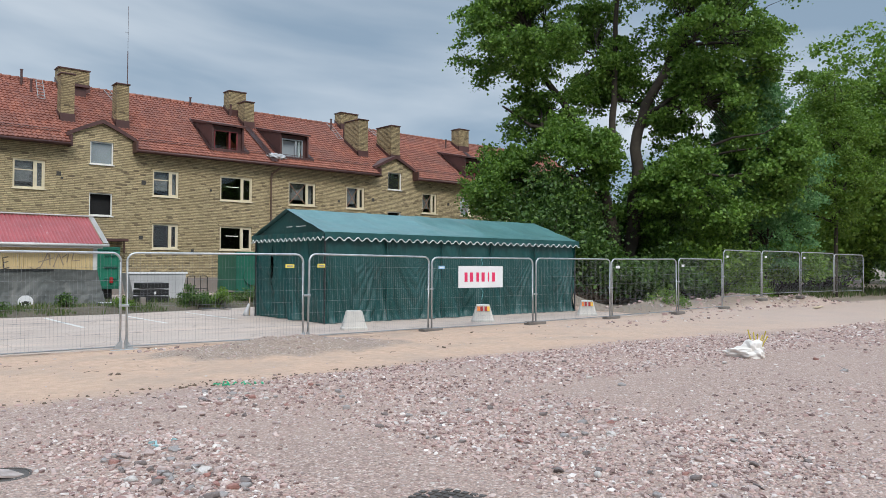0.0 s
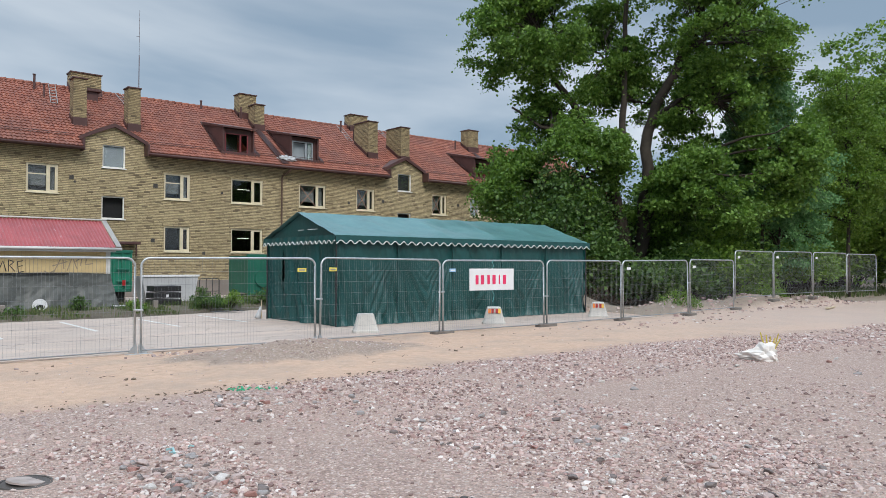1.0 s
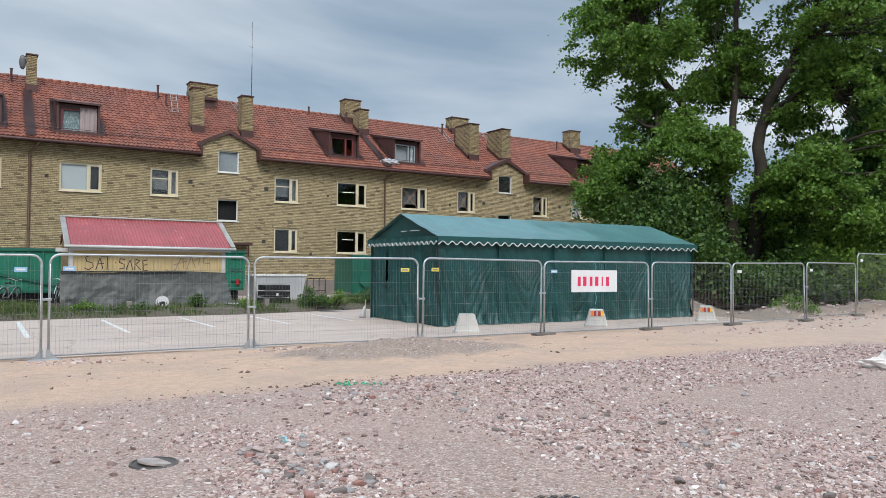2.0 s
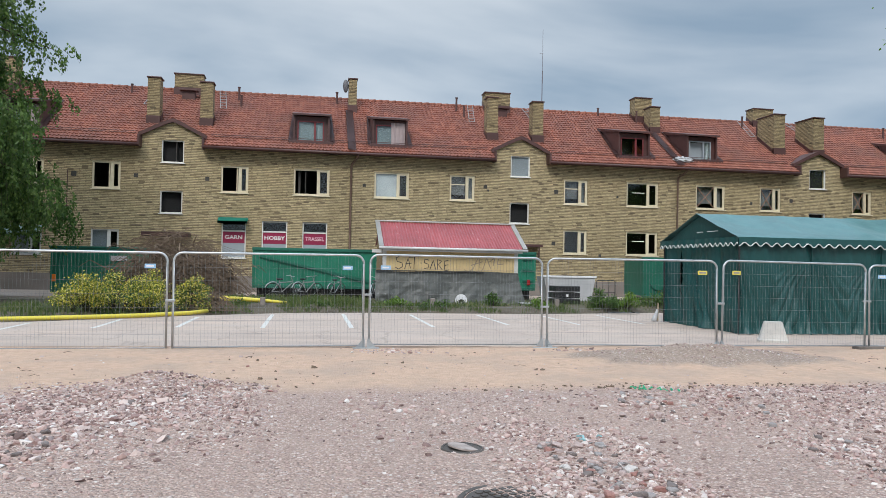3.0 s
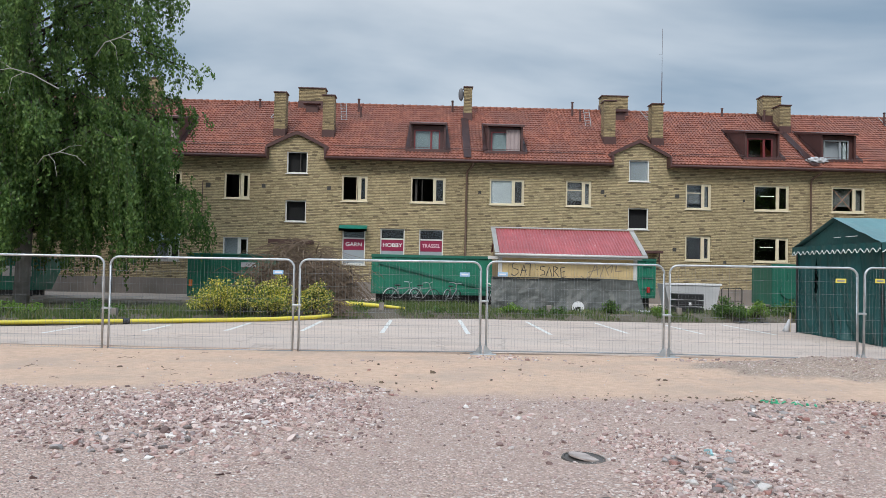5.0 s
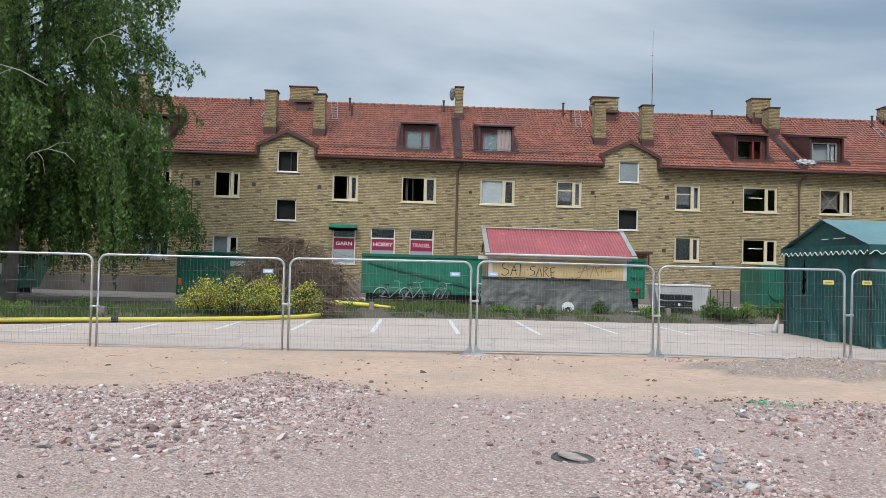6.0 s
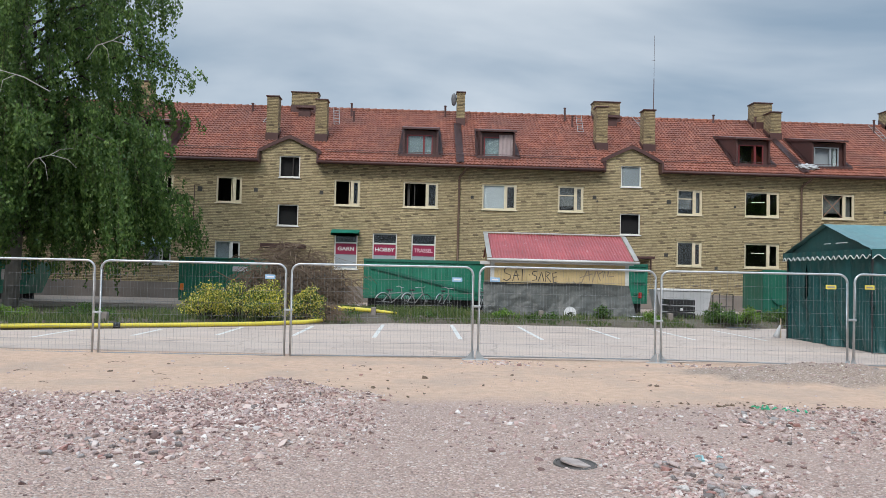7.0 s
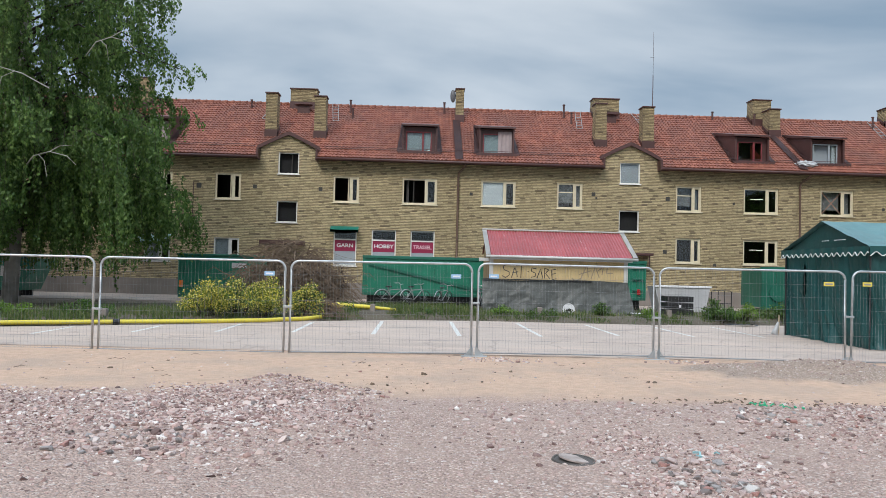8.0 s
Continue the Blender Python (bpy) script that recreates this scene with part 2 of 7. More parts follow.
LINE = paint("worn_road_paint", (0.62, 0.61, 0.58), 0.8, 4.0, 0.15, 0.2, 0.0, (0.3, 0.29, 0.28))
CABLE = paint("grey_cable", (0.3, 0.3, 0.3), 0.6, 4.0, 0.2, 0.0)


def glass_material(name, c, rough=0.03):
    n = Nodes(name)
    n.b.inputs["IOR"].default_value = 1.5
    n.b.inputs["Transmission Weight"].default_value = 1.0
    wob = n.noise(0.9, 2)
    return n.done(c, rough, wob, 0.05, 0.02)


GLASS = glass_material("window_glass", (0.9, 0.94, 0.93))
LAMP = Nodes("lit_tube")
LAMP.b.inputs["Emission Color"].default_value, LAMP.b.inputs["Emission Strength"].default_value = (1, 0.95, 0.85, 1), 1.0
LAMP = LAMP.done((0.8, 0.8, 0.8))


def canvas_material(name, c, rough):
    n = Nodes(name)
    a = n.noise(0.8, 5, 0.6)
    v = n.noise(1.2, 4, 0.6, n.vmath("MULTIPLY", n.obj, (5.0, 5.0, 0.35)))
    col = n.mix(n.ramp(a, (0.3, 0.0), (0.75, 1.0)), tint(c, 0.8), tint(c, 1.15))
    col = n.mix(n.ramp(v, (0.5, 0.0), (0.8, 0.35)), col, tint(c, 1.5))
    col = n.mix(n.ramp(n.noise(3.0, 6, 0.7), (0.6, 0.0), (0.8, 0.25)), col, (0.1, 0.17, 0.16))
    return n.done(col, rough, n.noise(9, 4, 0.6), 0.25, 0.02)


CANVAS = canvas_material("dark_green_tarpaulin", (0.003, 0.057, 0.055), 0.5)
# Lighter copy for the roof: the sky's sheen is put into the colour.
CANVAS_ROOF = canvas_material("lightened_green_tarpaulin", (0.085, 0.195, 0.195), 0.3)
TRIM_WHITE = paint("white_edge_tape", (0.65, 0.68, 0.66), 0.6, 3.0, 0.1, 0.0)


def ground_material():
    """Pink-grey crushed gravel, a tan sand strip along the lot, a grey gravel heap, and soil beyond."""
    n = Nodes("gravel_and_sand")
    x, y, z = n.split()
    g1, g2, g3 = n.noise(38, 4, 0.65), n.noise(7, 5, 0.6), n.noise(0.7, 5, 0.6)

    def cells(scale):
        vor = n.node("ShaderNodeTexVoronoi")
        vor.inputs["Scale"].default_value = scale
        n.link(n.obj, vor.inputs["Vector"])
        s = n.node("ShaderNodeSeparateColor")
        n.link(vor.outputs["Color"], s.inputs[0])
        return vor.outputs["Distance"], s.outputs[0], s.outputs[1]

    d1, r1, q1 = cells(46.0)
    d2, r2, q2 = cells(19.0)
    grav = n.ramp(r1, (0.0, (0.24, 0.155, 0.13)), (0.4, (0.5, 0.35, 0.295)), (0.8, (0.64, 0.465, 0.395)), (1.0, (0.86, 0.74, 0.67)))
    # gaps between pebbles darkened: crevice shade put into the colour
    grav = n.mix(n.ramp(d1, (0.32, 0.0), (0.62, 0.6)), grav, (0.25, 0.175, 0.145))
    big = n.ramp(q2, (0.0, (0.3, 0.215, 0.19)), (0.6, (0.5, 0.39, 0.345)), (1.0, (0.74, 0.67, 0.62)))
    grav = n.mix(n.math("MULTIPLY", n.ramp(r2, (0.8, 0.0), (0.84, 1.0)), n.ramp(d2, (0.38, 0.9), (0.5, 0.0))), grav, big)
    grav = n.mix(n.ramp(g3, (0.35, 0.15), (0.65, 0.6)), grav, (0.46, 0.335, 0.28))
    sand = n.ramp(g2, (0.3, (0.55, 0.37, 0.265)), (0.7, (0.69, 0.48, 0.355)))
    sand = n.mix(n.ramp(g1, (0.55, 0.0), (0.75, 0.4)), sand, (0.33, 0.24, 0.17))
    sand = n.mix(n.ramp(g3, (0.46, 0.0), (0.66, 0.6)), sand, (0.44, 0.33, 0.265))
    sand = n.mix(n.ramp(n.noise(2.6, 6, 0.7), (0.56, 0.0), (0.72, 0.45)), sand, (0.36, 0.27, 0.2))
    wob = n.math("MULTIPLY_ADD", n.noise(1.3, 6, 0.65), 1.5, -0.75)
    far = n.math("MULTIPLY", n.math("MAXIMUM", n.math("SUBTRACT", x, 14.0), 0.0), 0.14)
    d = n.math("ADD", n.math("ADD", y, wob), far)
    is_sand = n.ramp(n.math("SUBTRACT", d, 9.1), (0.0, 0.0), (0.85, 1.0))
    fade = n.ramp(n.math("MULTIPLY_ADD", x, 0.08, -0.95), (0.0, 0.0), (1.0, 0.7))
    col = n.mix(is_sand, grav, n.mix(fade, sand, (0.54, 0.425, 0.37)))
    # the gravel heap
    hx, hy = n.math("DIVIDE", n.math("SUBTRACT", x, 7.0), 2.7), n.math("DIVIDE", n.math("SUBTRACT", y, 12.5), 1.25)
    q = n.math("ADD", n.math("ADD", n.math("MULTIPLY", hx, hx), n.math("MULTIPLY", hy, hy)), wob)
    # the heap's pebble gaps carry painted crevice shade as well
    heap = n.mix(n.ramp(d1, (0.3, 0.0), (0.62, 0.8)), n.ramp(r1, (0.0, (0.32, 0.24, 0.19)), (0.7, (0.52, 0.405, 0.33)), (1.0, (0.68, 0.58, 0.5))), (0.2, 0.15, 0.12))
    col = n.mix(n.ramp(q, (0.6, 0.9), (1.0, 0.0)), col, heap)
    soil = n.ramp(g2, (0.3, (0.1, 0.085, 0.06)), (0.7, (0.2, 0.165, 0.12)))
    past = n.math("GREATER_THAN", n.math("ADD", y, n.math("MULTIPLY", wob, 0.4)), 17.4)
    bank_ = n.math("MULTIPLY", n.ramp(n.math("SUBTRACT", n.math("ADD", y, n.math("MULTIPLY", wob, 0.6)), 14.1), (0.0, 0.0), (0.7, 0.8)), n.math("GREATER_THAN", x, 20.9))
    col = n.mix(n.math("MAXIMUM", past, bank_), col, n.mix(0.5, soil, (0.36, 0.29, 0.23)))
    h = n.math("ADD", n.math("MULTIPLY", g1, 0.5), n.math("ADD", n.math("MULTIPLY", d1, -1.0), n.math("MULTIPLY", d2, -0.8)))
    return n.done(col, 0.92, h, 0.95, 0.026)


GROUND = ground_material()


def asphalt_material():
    n = Nodes("worn_asphalt")
    a, f, c = n.noise(0.35, 6, 0.6), n.noise(70, 3, 0.7), n.noise(1.0, 5, 0.7, n.vmath("MULTIPLY", n.obj, (0.25, 1.6, 1.0)))
    col = n.mix(n.ramp(a, (0.3, 0.0), (0.7, 1.0)), (0.43, 0.335, 0.28), (0.57, 0.455, 0.385))
    col = n.mix(n.ramp(c, (0.48, 0.0), (0.64, 0.75)), col, (0.64, 0.48, 0.38))
    col = n.mix(n.math("MULTIPLY", f, 0.5), col, (0.2, 0.19, 0.185))
    cr = n.node("ShaderNodeTexVoronoi", feature="DISTANCE_TO_EDGE")
    cr.inputs["Scale"].default_value = 0.45
    n.link(n.vmath("ADD", n.obj, n.join(n.noise(1.5, 4), n.noise(1.7, 4), 0.0)), cr.inputs["Vector"])
    col = n.mix(n.ramp(cr.outputs["Distance"], (0.0, 0.28), (0.016, 0.0)), col, (0.08, 0.075, 0.07))
    return n.done(col, 0.9, f, 0.4, 0.006)


ASPHALT = asphalt_material()


def stone_material():
    n = Nodes("broken_stone")
    r = n.island()
    col = n.ramp(r, (0.0, (0.1, 0.06, 0.055)), (0.2, (0.32, 0.2, 0.18)), (0.42, (0.58, 0.41, 0.365)), (0.6, (0.36, 0.28, 0.265)), (0.8, (0.66, 0.52, 0.47)), (0.93, (0.62, 0.56, 0.53)), (1.0, (0.88, 0.82, 0.78)))
    col = n.mix(n.math("MULTIPLY", n.noise(30, 4, 0.7), 0.4), col, (0.22, 0.165, 0.15))
    return n.done(col, 0.9, n.noise(45, 4), 0.5, 0.01)


STONE = stone_material()


def leaf_material(name, c1, c2, c3, trans=0.35):
    n = Nodes(name)
    r = n.island()
    col = n.ramp(r, (0.0, c1), (0.6, c2), (1.0, c3))
    col = n.mix(n.ramp(n.noise(0.6, 3), (0.4, 0.0), (0.7, 0.45)), col, c1)
    n.done(col, 0.5)
    tr, mx = n.node("ShaderNodeBsdfTranslucent"), n.node("ShaderNodeMixShader")
    n.link(col, tr.inputs["Color"])
    mx.inputs[0].default_value = trans
    n.link(n.b.outputs[0], mx.inputs[1]), n.link(tr.outputs[0], mx.inputs[2])
    n.link(mx.outputs[0], n.out.inputs["Surface"])
    return n.m


LEAF_MAPLE = leaf_material("maple_leaf", (0.065, 0.14, 0.02), (0.135, 0.255, 0.036), (0.235, 0.39, 0.066), 0.44)
# Darker leaf; on the undergrowth its colour stands for shade below the trees.
LEAF_DARK = leaf_material("dark_green_leaf", (0.032, 0.076, 0.015), (0.072, 0.148, 0.027), (0.155, 0.265, 0.05), 0.4)
LEAF_LIGHT = leaf_material("light_green_leaf", (0.08, 0.155, 0.02), (0.145, 0.26, 0.032), (0.24, 0.37, 0.055), 0.42)
LEAF_ASH = leaf_material("blue_green_leaf", (0.085, 0.2, 0.075), (0.145, 0.31, 0.11), (0.21, 0.4, 0.14), 0.42)
LEAF_BIRCH = leaf_material("birch_leaf", (0.045, 0.1, 0.022), (0.1, 0.19, 0.038), (0.2, 0.31, 0.075), 0.43)
LEAF_YELLOW = leaf_material("yellow_green_leaf", (0.08, 0.14, 0.016), (0.16, 0.22, 0.026), (0.36, 0.38, 0.05), 0.4)
GRASS = leaf_material("grass_blade", (0.05, 0.09, 0.02), (0.09, 0.14, 0.035), (0.2, 0.2, 0.08), 0.2)

# ---------------------------------------------------------------- building blocks


def mesh_of(name, verts, faces):
    me = bpy.data.meshes.new(name)
    me.from_pydata(verts, [], faces)
    me.update()
    return me


def part(name, bm, material, parent, label="", smooth=False):
    """Links a bmesh (or a mesh) as one mesh object under a thing or a part."""
    if isinstance(bm, bmesh.types.BMesh):
        me = bpy.data.meshes.new(name)
        bm.normal_update()
        bm.to_mesh(me)
        bm.free()
    else:
        me = bm
    me.materials.clear()
    me.materials.append(material)
    if smooth:
        me.polygons.foreach_set("use_smooth", [True] * len(me.polygons))
    ob = new(name, me)
    ob.parent = parent
    if label:
        ob["label"] = label
    return ob


def thing(name, m, label, category, group="", kind=""):
    ob = new(name)
    ob.empty_display_size = 0.2
    ob.matrix_basis = m
    return tagged(ob, label, category, group, kind)


def box(bm, x0, x1, y0, y1, z0, z1, bevel=0.0):
    m = Matrix.Translation(((x0 + x1) / 2, (y0 + y1) / 2, (z0 + z1) / 2)) @ Matrix.Diagonal((abs(x1 - x0), abs(y1 - y0), abs(z1 - z0), 1))
    r = bmesh.ops.create_cube(bm, size=1.0, matrix=m)
    if bevel:
        es = list({e for v in r["verts"] for e in v.link_edges})
        bmesh.ops.bevel(bm, geom=es, offset=bevel, segments=2, affect="EDGES", profile=0.5)
    return bm


def boxes(*rows, bevel=0.0):
    bm = bmesh.new()
    for r in rows:
        box(bm, *r, bevel=bevel)
    return bm


def tube(bm, pts, r, seg=8, r1=None, cap=True):
    """A round tube along points, tapering from r to r1."""
    pts = [Vector(p) for p in pts]
    r1 = r if r1 is None else r1
    rings, side = [], None
    for i, p in enumerate(pts):
        d = (pts[min(i + 1, len(pts) - 1)] - pts[max(i - 1, 0)]).normalized()
        if side is None:
            side = d.orthogonal().normalized()
        else:
            side = (side - d * side.dot(d)).normalized() if (side - d * side.dot(d)).length > 1e-5 else d.orthogonal().normalized()
        up = d.cross(side)
        k = r + (r1 - r) * i / max(1, len(pts) - 1)
        rings.append([bm.verts.new(p + (side * math.cos(a) + up * math.sin(a)) * k) for a in (2 * math.pi * j / seg for j in range(seg))])
    for a, b in zip(rings, rings[1:]):
        for j in range(seg):
            bm.faces.new((a[j], a[(j + 1) % seg], b[(j + 1) % seg], b[j]))
    if cap:
        bm.faces.new(rings[0][::-1]), bm.faces.new(rings[-1])
    return bm


def prism(bm, poly, y0, y1):
    """A polygon in x and z, pushed from y0 to y1."""
    a = [bm.verts.new((x, y0, z)) for x, z in poly]
    b = [bm.verts.new((x, y1, z)) for x, z in poly]
    bm.faces.new(a), bm.faces.new(b[::-1])
    k = len(poly)
    for i in range(k):
        bm.faces.new((a[i], b[i], b[(i + 1) % k], a[(i + 1) % k]))
    return bm


def arc(cx, cz, r, a0, a1, n):
    return [(cx + r * math.cos(radians(a0 + (a1 - a0) * i / n)), cz + r * math.sin(radians(a0 + (a1 - a0) * i / n))) for i in range(n + 1)]


def text_mesh(body, size, depth=0.004):
    cu = bpy.data.curves.new("lettering", "FONT")
    cu.body, cu.size, cu.extrude, cu.align_x, cu.align_y, cu.offset = body, size, depth, "CENTER", "CENTER", size * 0.022
    ob = bpy.data.objects.new("lettering", cu)
    scene.collection.objects.link(ob)
    me = bpy.data.meshes.new_from_object(ob.evaluated_get(bpy.context.evaluated_depsgraph_get()))
    bpy.data.objects.remove(ob)
    return me


# ---------------------------------------------------------------- ground
HEAPS = [  # x, y, radius x, radius y, height: gravel heap by the lot, rubble hump, soil banks by the trees
    (7.0, 12.5, 2.2, 1.0, 0.24), (-1.75, 9.6, 0.95, 0.9, 0.20), (24.0, 15.6, 2.6, 1.2, 0.45), (29.0, 15.4, 3.4, 1.2, 0.5),
    (21.5, 18.5, 2.0, 1.6, 0.55), (33.5, 15.0, 2.5, 1.1, 0.35), (5.0, 8.4, 3.0, 0.9, 0.06), (9.5, 8.2, 3.5, 1.0, 0.07), (5.6, 4.4, 1.1, 1.6, 0.04)]


def height(x, y):
    z = 0.025 * noise.noise(Vector((x * 0.45, y * 0.45, 0))) + 0.018 * noise.noise(Vector((x * 1.7, y * 1.7, 3)))
    if y > 13.4:
        z *= 0.3
    for hx, hy, rx, ry, hz in HEAPS:
        q = ((x - hx) / rx) ** 2 + ((y - hy) / ry) ** 2
        if q < 4:
            z += hz * math.exp(-1.6 * q) * (1 + 0.35 * noise.noise(Vector((x * 3, y * 3, 7))))
    if y > 15.5 and x < 20.8:
        z = min(z, -0.03)
    return z


def ground_sheet():
    xs = [-2500, -600, -150, -60, -30, -18] + [-12 + 0.14 * i for i in range(251)] + [23.5 + 0.4 * i for i in range(40)] + [41, 48, 60, 120, 400, 1200, 2500]
    ys = [-2500, -600, -150, -60, -25, -10, -4, 0] + [1.5 + 0.14 * i for i in range(96)] + [15.2 + 0.4 * i for i in range(18)] + [23, 26, 30, 38, 60, 150, 500, 1200, 2500]
    near = lambda x, y: -16 < x < 42 and 0.5 < y < 24
    v = [(x, y, height(x, y) if near(x, y) else -0.03) for y in ys for x in xs]
    k = len(xs)
    f = [(j * k + i, j * k + i + 1, (j + 1) * k + i + 1, (j + 1) * k + i) for j in range(len(ys) - 1) for i in range(k - 1)]
    ob = part("ground", mesh_of("ground", v, f), GROUND, None, "", True)
    tagged(ob, "pink-grey crushed gravel with a strip of tan sand", "ground", kind="structure")


ground_sheet()

LOT_EDGE = [(-40, 8), (-16, 15.1), (-9.6, 18.1), (-6.4, 19.8), (-3.8, 21.8), (-0.8, 23.5), (2.0, 24.0), (7.5, 24.0), (12.2, 25.2), (20, 25.5), (21.2, 15.6)]


def flat(name, poly, z0, z1, material, label, category, kind="structure"):
    bm = bmesh.new()
    a = [bm.verts.new((x, y, z1)) for x, y in poly]
    b = [bm.verts.new((x, y, z0)) for x, y in poly]
    bm.faces.new(a)
    for i in range(len(poly)):
        bm.faces.new((a[i], b[i], b[(i + 1) % len(poly)], a[(i + 1) % len(poly)]))
    bmesh.ops.recalc_face_normals(bm, faces=bm.faces)
    ob = part(name, bm, material, None)
    return tagged(ob, label, category, kind=kind)


# front edge of the asphalt, broken and half buried in sand
rnd = random.Random(4)
front = [(20.8 - 0.45 * i, 14.25 + 0.22 * noise.noise(Vector((i * 0.31, 1, 1))) + 0.05 * rnd.random()) for i in range(82)]
flat("parking_lot", [(-40, 8.0)] + LOT_EDGE[1:-1] + [(21.2, 15.0)] + front + [(-17, 13.2)], -0.08, 0.022, ASPHALT, "worn grey asphalt parking lot with cracks and sand", "parking lot")

for lx, y0, y1 in [(-6.5, 17.3, 19.3), (-4.75, 17.9, 20.5), (-3.0, 18.2, 21.6), (-1.05, 18.15, 22.8), (1.05, 18.25, 23.3), (3.12, 18.6, 23.2), (5.28, 19.4, 23.3), (7.35, 19.6, 23.2), (9.4, 19.9, 23.6), (-8.3, 16.4, 18.4)]:
    bm = bmesh.new()
    n = 14
    rr = random.Random(int(lx * 10))
    prev = None
    for i in range(n + 1):
        yy = y0 + (y1 - y0) * i / n
        a = bm.verts.new((lx - 0.05 - 0.012 * rr.random(), yy, 0.027)), bm.verts.new((lx + 0.05 + 0.012 * rr.random(), yy, 0.027))
        if prev:
            bm.faces.new((prev[0], prev[1], a[1], a[0]))
        prev = a
    tagged(part("parking_line", bm, LINE, None), "worn white painted parking line on the asphalt", "road marking", "parking lines", "structure")

# ---------------------------------------------------------------- apartment building
FY, EAVE_Y, EAVE_Z, RIDGE_Y, RIDGE_Z = 39.0, 38.45, 7.3, 44.5, 11.27
SLOPE = (RIDGE_Z - EAVE_Z) / (RIDGE_Y - EAVE_Y)
BX0, BX1 = -34.0, 50.0
GABLES = [-25.0, -6.9, 11.07, 29.0, 47.0]
roof_z = lambda y: EAVE_Z + SLOPE * (y - EAVE_Y)

house = thing("apartment_building", pose(0, 0, 0), "three-storey yellow brick apartment building with red tile roof", "building")

# x0, x1, z0, z1, look, glazing bar from the left (share), state
WIN = []


def win(x0, x1, z0, z1, kind="cream", bar=0.68, state="dark"):
    WIN.append((x0, x1, z0, z1, kind, bar, state))


for g in GABLES[1:4]:
    first = g == GABLES[1]
    win(g - 0.53, g + 0.55, 6.45, 7.58, "landing", 0, "open" if first else "sky" if g > 10 and g < 20 else "bare")
    win(g - 0.55, g + 0.53, 3.92, 5.04, "landing", 0, "gone")
for x0, x1, st in [(-10.65, -9.32, "ajar"), (-4.54, -3.2, "ajar"), (-0.94, 0.88, "opened"), (3.2, 5.02, "blind"), (7.22, 8.57, "halfbar"), (13.56, 14.92, "halfbar"), (17.2, 19.08, "tube"),
                   (21.35, 23.15, "cross"), (25.32, 26.66, "cross"), (31.28, 32.56, "cross"), (34.66, 36.0, "crossblind"), (-14.2, -12.85, "dark"), (-18.9, -17.1, "dark"), (-23, -21.6, "dark"), (39.3, 41.1, "dark"), (43.3, 44.6, "dark")]:
    win(x0, x1, 5.05, 6.41, "cream", 0.68, st)
for x0, x1, st in [(13.57, 14.92, "dark"), (17.2, 19.08, "tube"), (21.35, 23.15, "dark"), (25.32, 26.66, "dark"), (31.28, 32.56, "dark"), (34.66, 36.0, "dark"), (7.22, 8.57, "dark")]:
    win(x0, x1, 2.34, 3.65, "cream", 0.68, st)
win(-10.63, -9.32, 1.95, 3.05, "white", 0.62, "blind")
win(-14.2, -12.85, 1.75, 3.0, "white", 0.6, "blind")
SHOP = [(-4.45, -3.25, "GARN"), (-2.47, -1.2, "HOBBY"), (-0.44, 0.82, "TRASSEL")]
for x0, x1, word in SHOP:
    win(x0, x1, 1.75, 3.66, "shop", 0, word)


def facade_mesh():
    """The front wall with its openings cut through, and the gables over the stairwells."""
    v, f = [], []

    def quad(*p):
        f.append(tuple(range(len(v), len(v) + 4)))
        v.extend(p)

    top, base, thick = 7.38, 0.86, 0.36
    holes = [w[:4] for w in WIN]
    xs = sorted({BX0, BX1, *[h[0] for h in holes], *[h[1] for h in holes], *[g + s for g in GABLES for s in (-1.46, 1.46)]})
    zs = sorted({base, top, *[h[2] for h in holes if h[2] > base], *[h[3] for h in holes if h[3] < top]})
    for a, b in zip(xs, xs[1:]):
        for c, d in zip(zs, zs[1:]):
            mx, mz = (a + b) / 2, (c + d) / 2
            if not any(h[0] < mx < h[1] and h[2] < mz < h[3] for h in holes):
                quad((a, FY, c), (b, FY, c), (b, FY, d), (a, FY, d))
                quad((b, FY + thick, c), (a, FY + thick, c), (a, FY + thick, d), (b, FY + thick, d))
    for x0, x1, z0, z1 in holes:
        y1 = FY + thick
        quad((x0, FY, z0), (x0, y1, z0), (x0, y1, z1), (x0, FY, z1))
        quad((x1, y1, z0), (x1, FY, z0), (x1, FY, z1), (x1, y1, z1))
        quad((x0, FY, z1), (x0, y1, z1), (x1, y1, z1), (x1, FY, z1))
        quad((x0, y1, z0), (x0, FY, z0), (x1, FY, z0), (x1, y1, z0))
    for g in GABLES:   # gable tops: columns between the wall's top and the rake, round the landing window
        n = 24
        hole = next((h for h in holes if abs((h[0] + h[1]) / 2 - g) < 0.2 and h[3] > 7.4), None)
        cols = sorted({g - 1.46 + 2.92 * i / n for i in range(n + 1)} | ({hole[0], hole[1]} if hole else set()))
        for a, b in zip(cols, cols[1:]):
            za, zb = rake(a - g), rake(b - g)
            lo = top
            if hole and hole[0] - 1e-6 < a and b < hole[1] + 1e-6:
                lo = hole[3]
            quad((a, FY, lo), (b, FY, lo), (b, FY, zb), (a, FY, za))
    return mesh_of("wall", v, f)


def rake(dx):
    """Height of a stairwell gable's sloping edge, a little arched."""
    q = abs(dx) / 1.46
    return 8.55 - 0.70 * q ** 1.1


part("wall", facade_mesh(), BRICK, house, "weathered yellow brick facade")
part("plinth", boxes((BX0, BX1, FY - 0.03, FY + 0.36, -0.3, 0.858)), PLINTH, house, "grey rendered plinth")
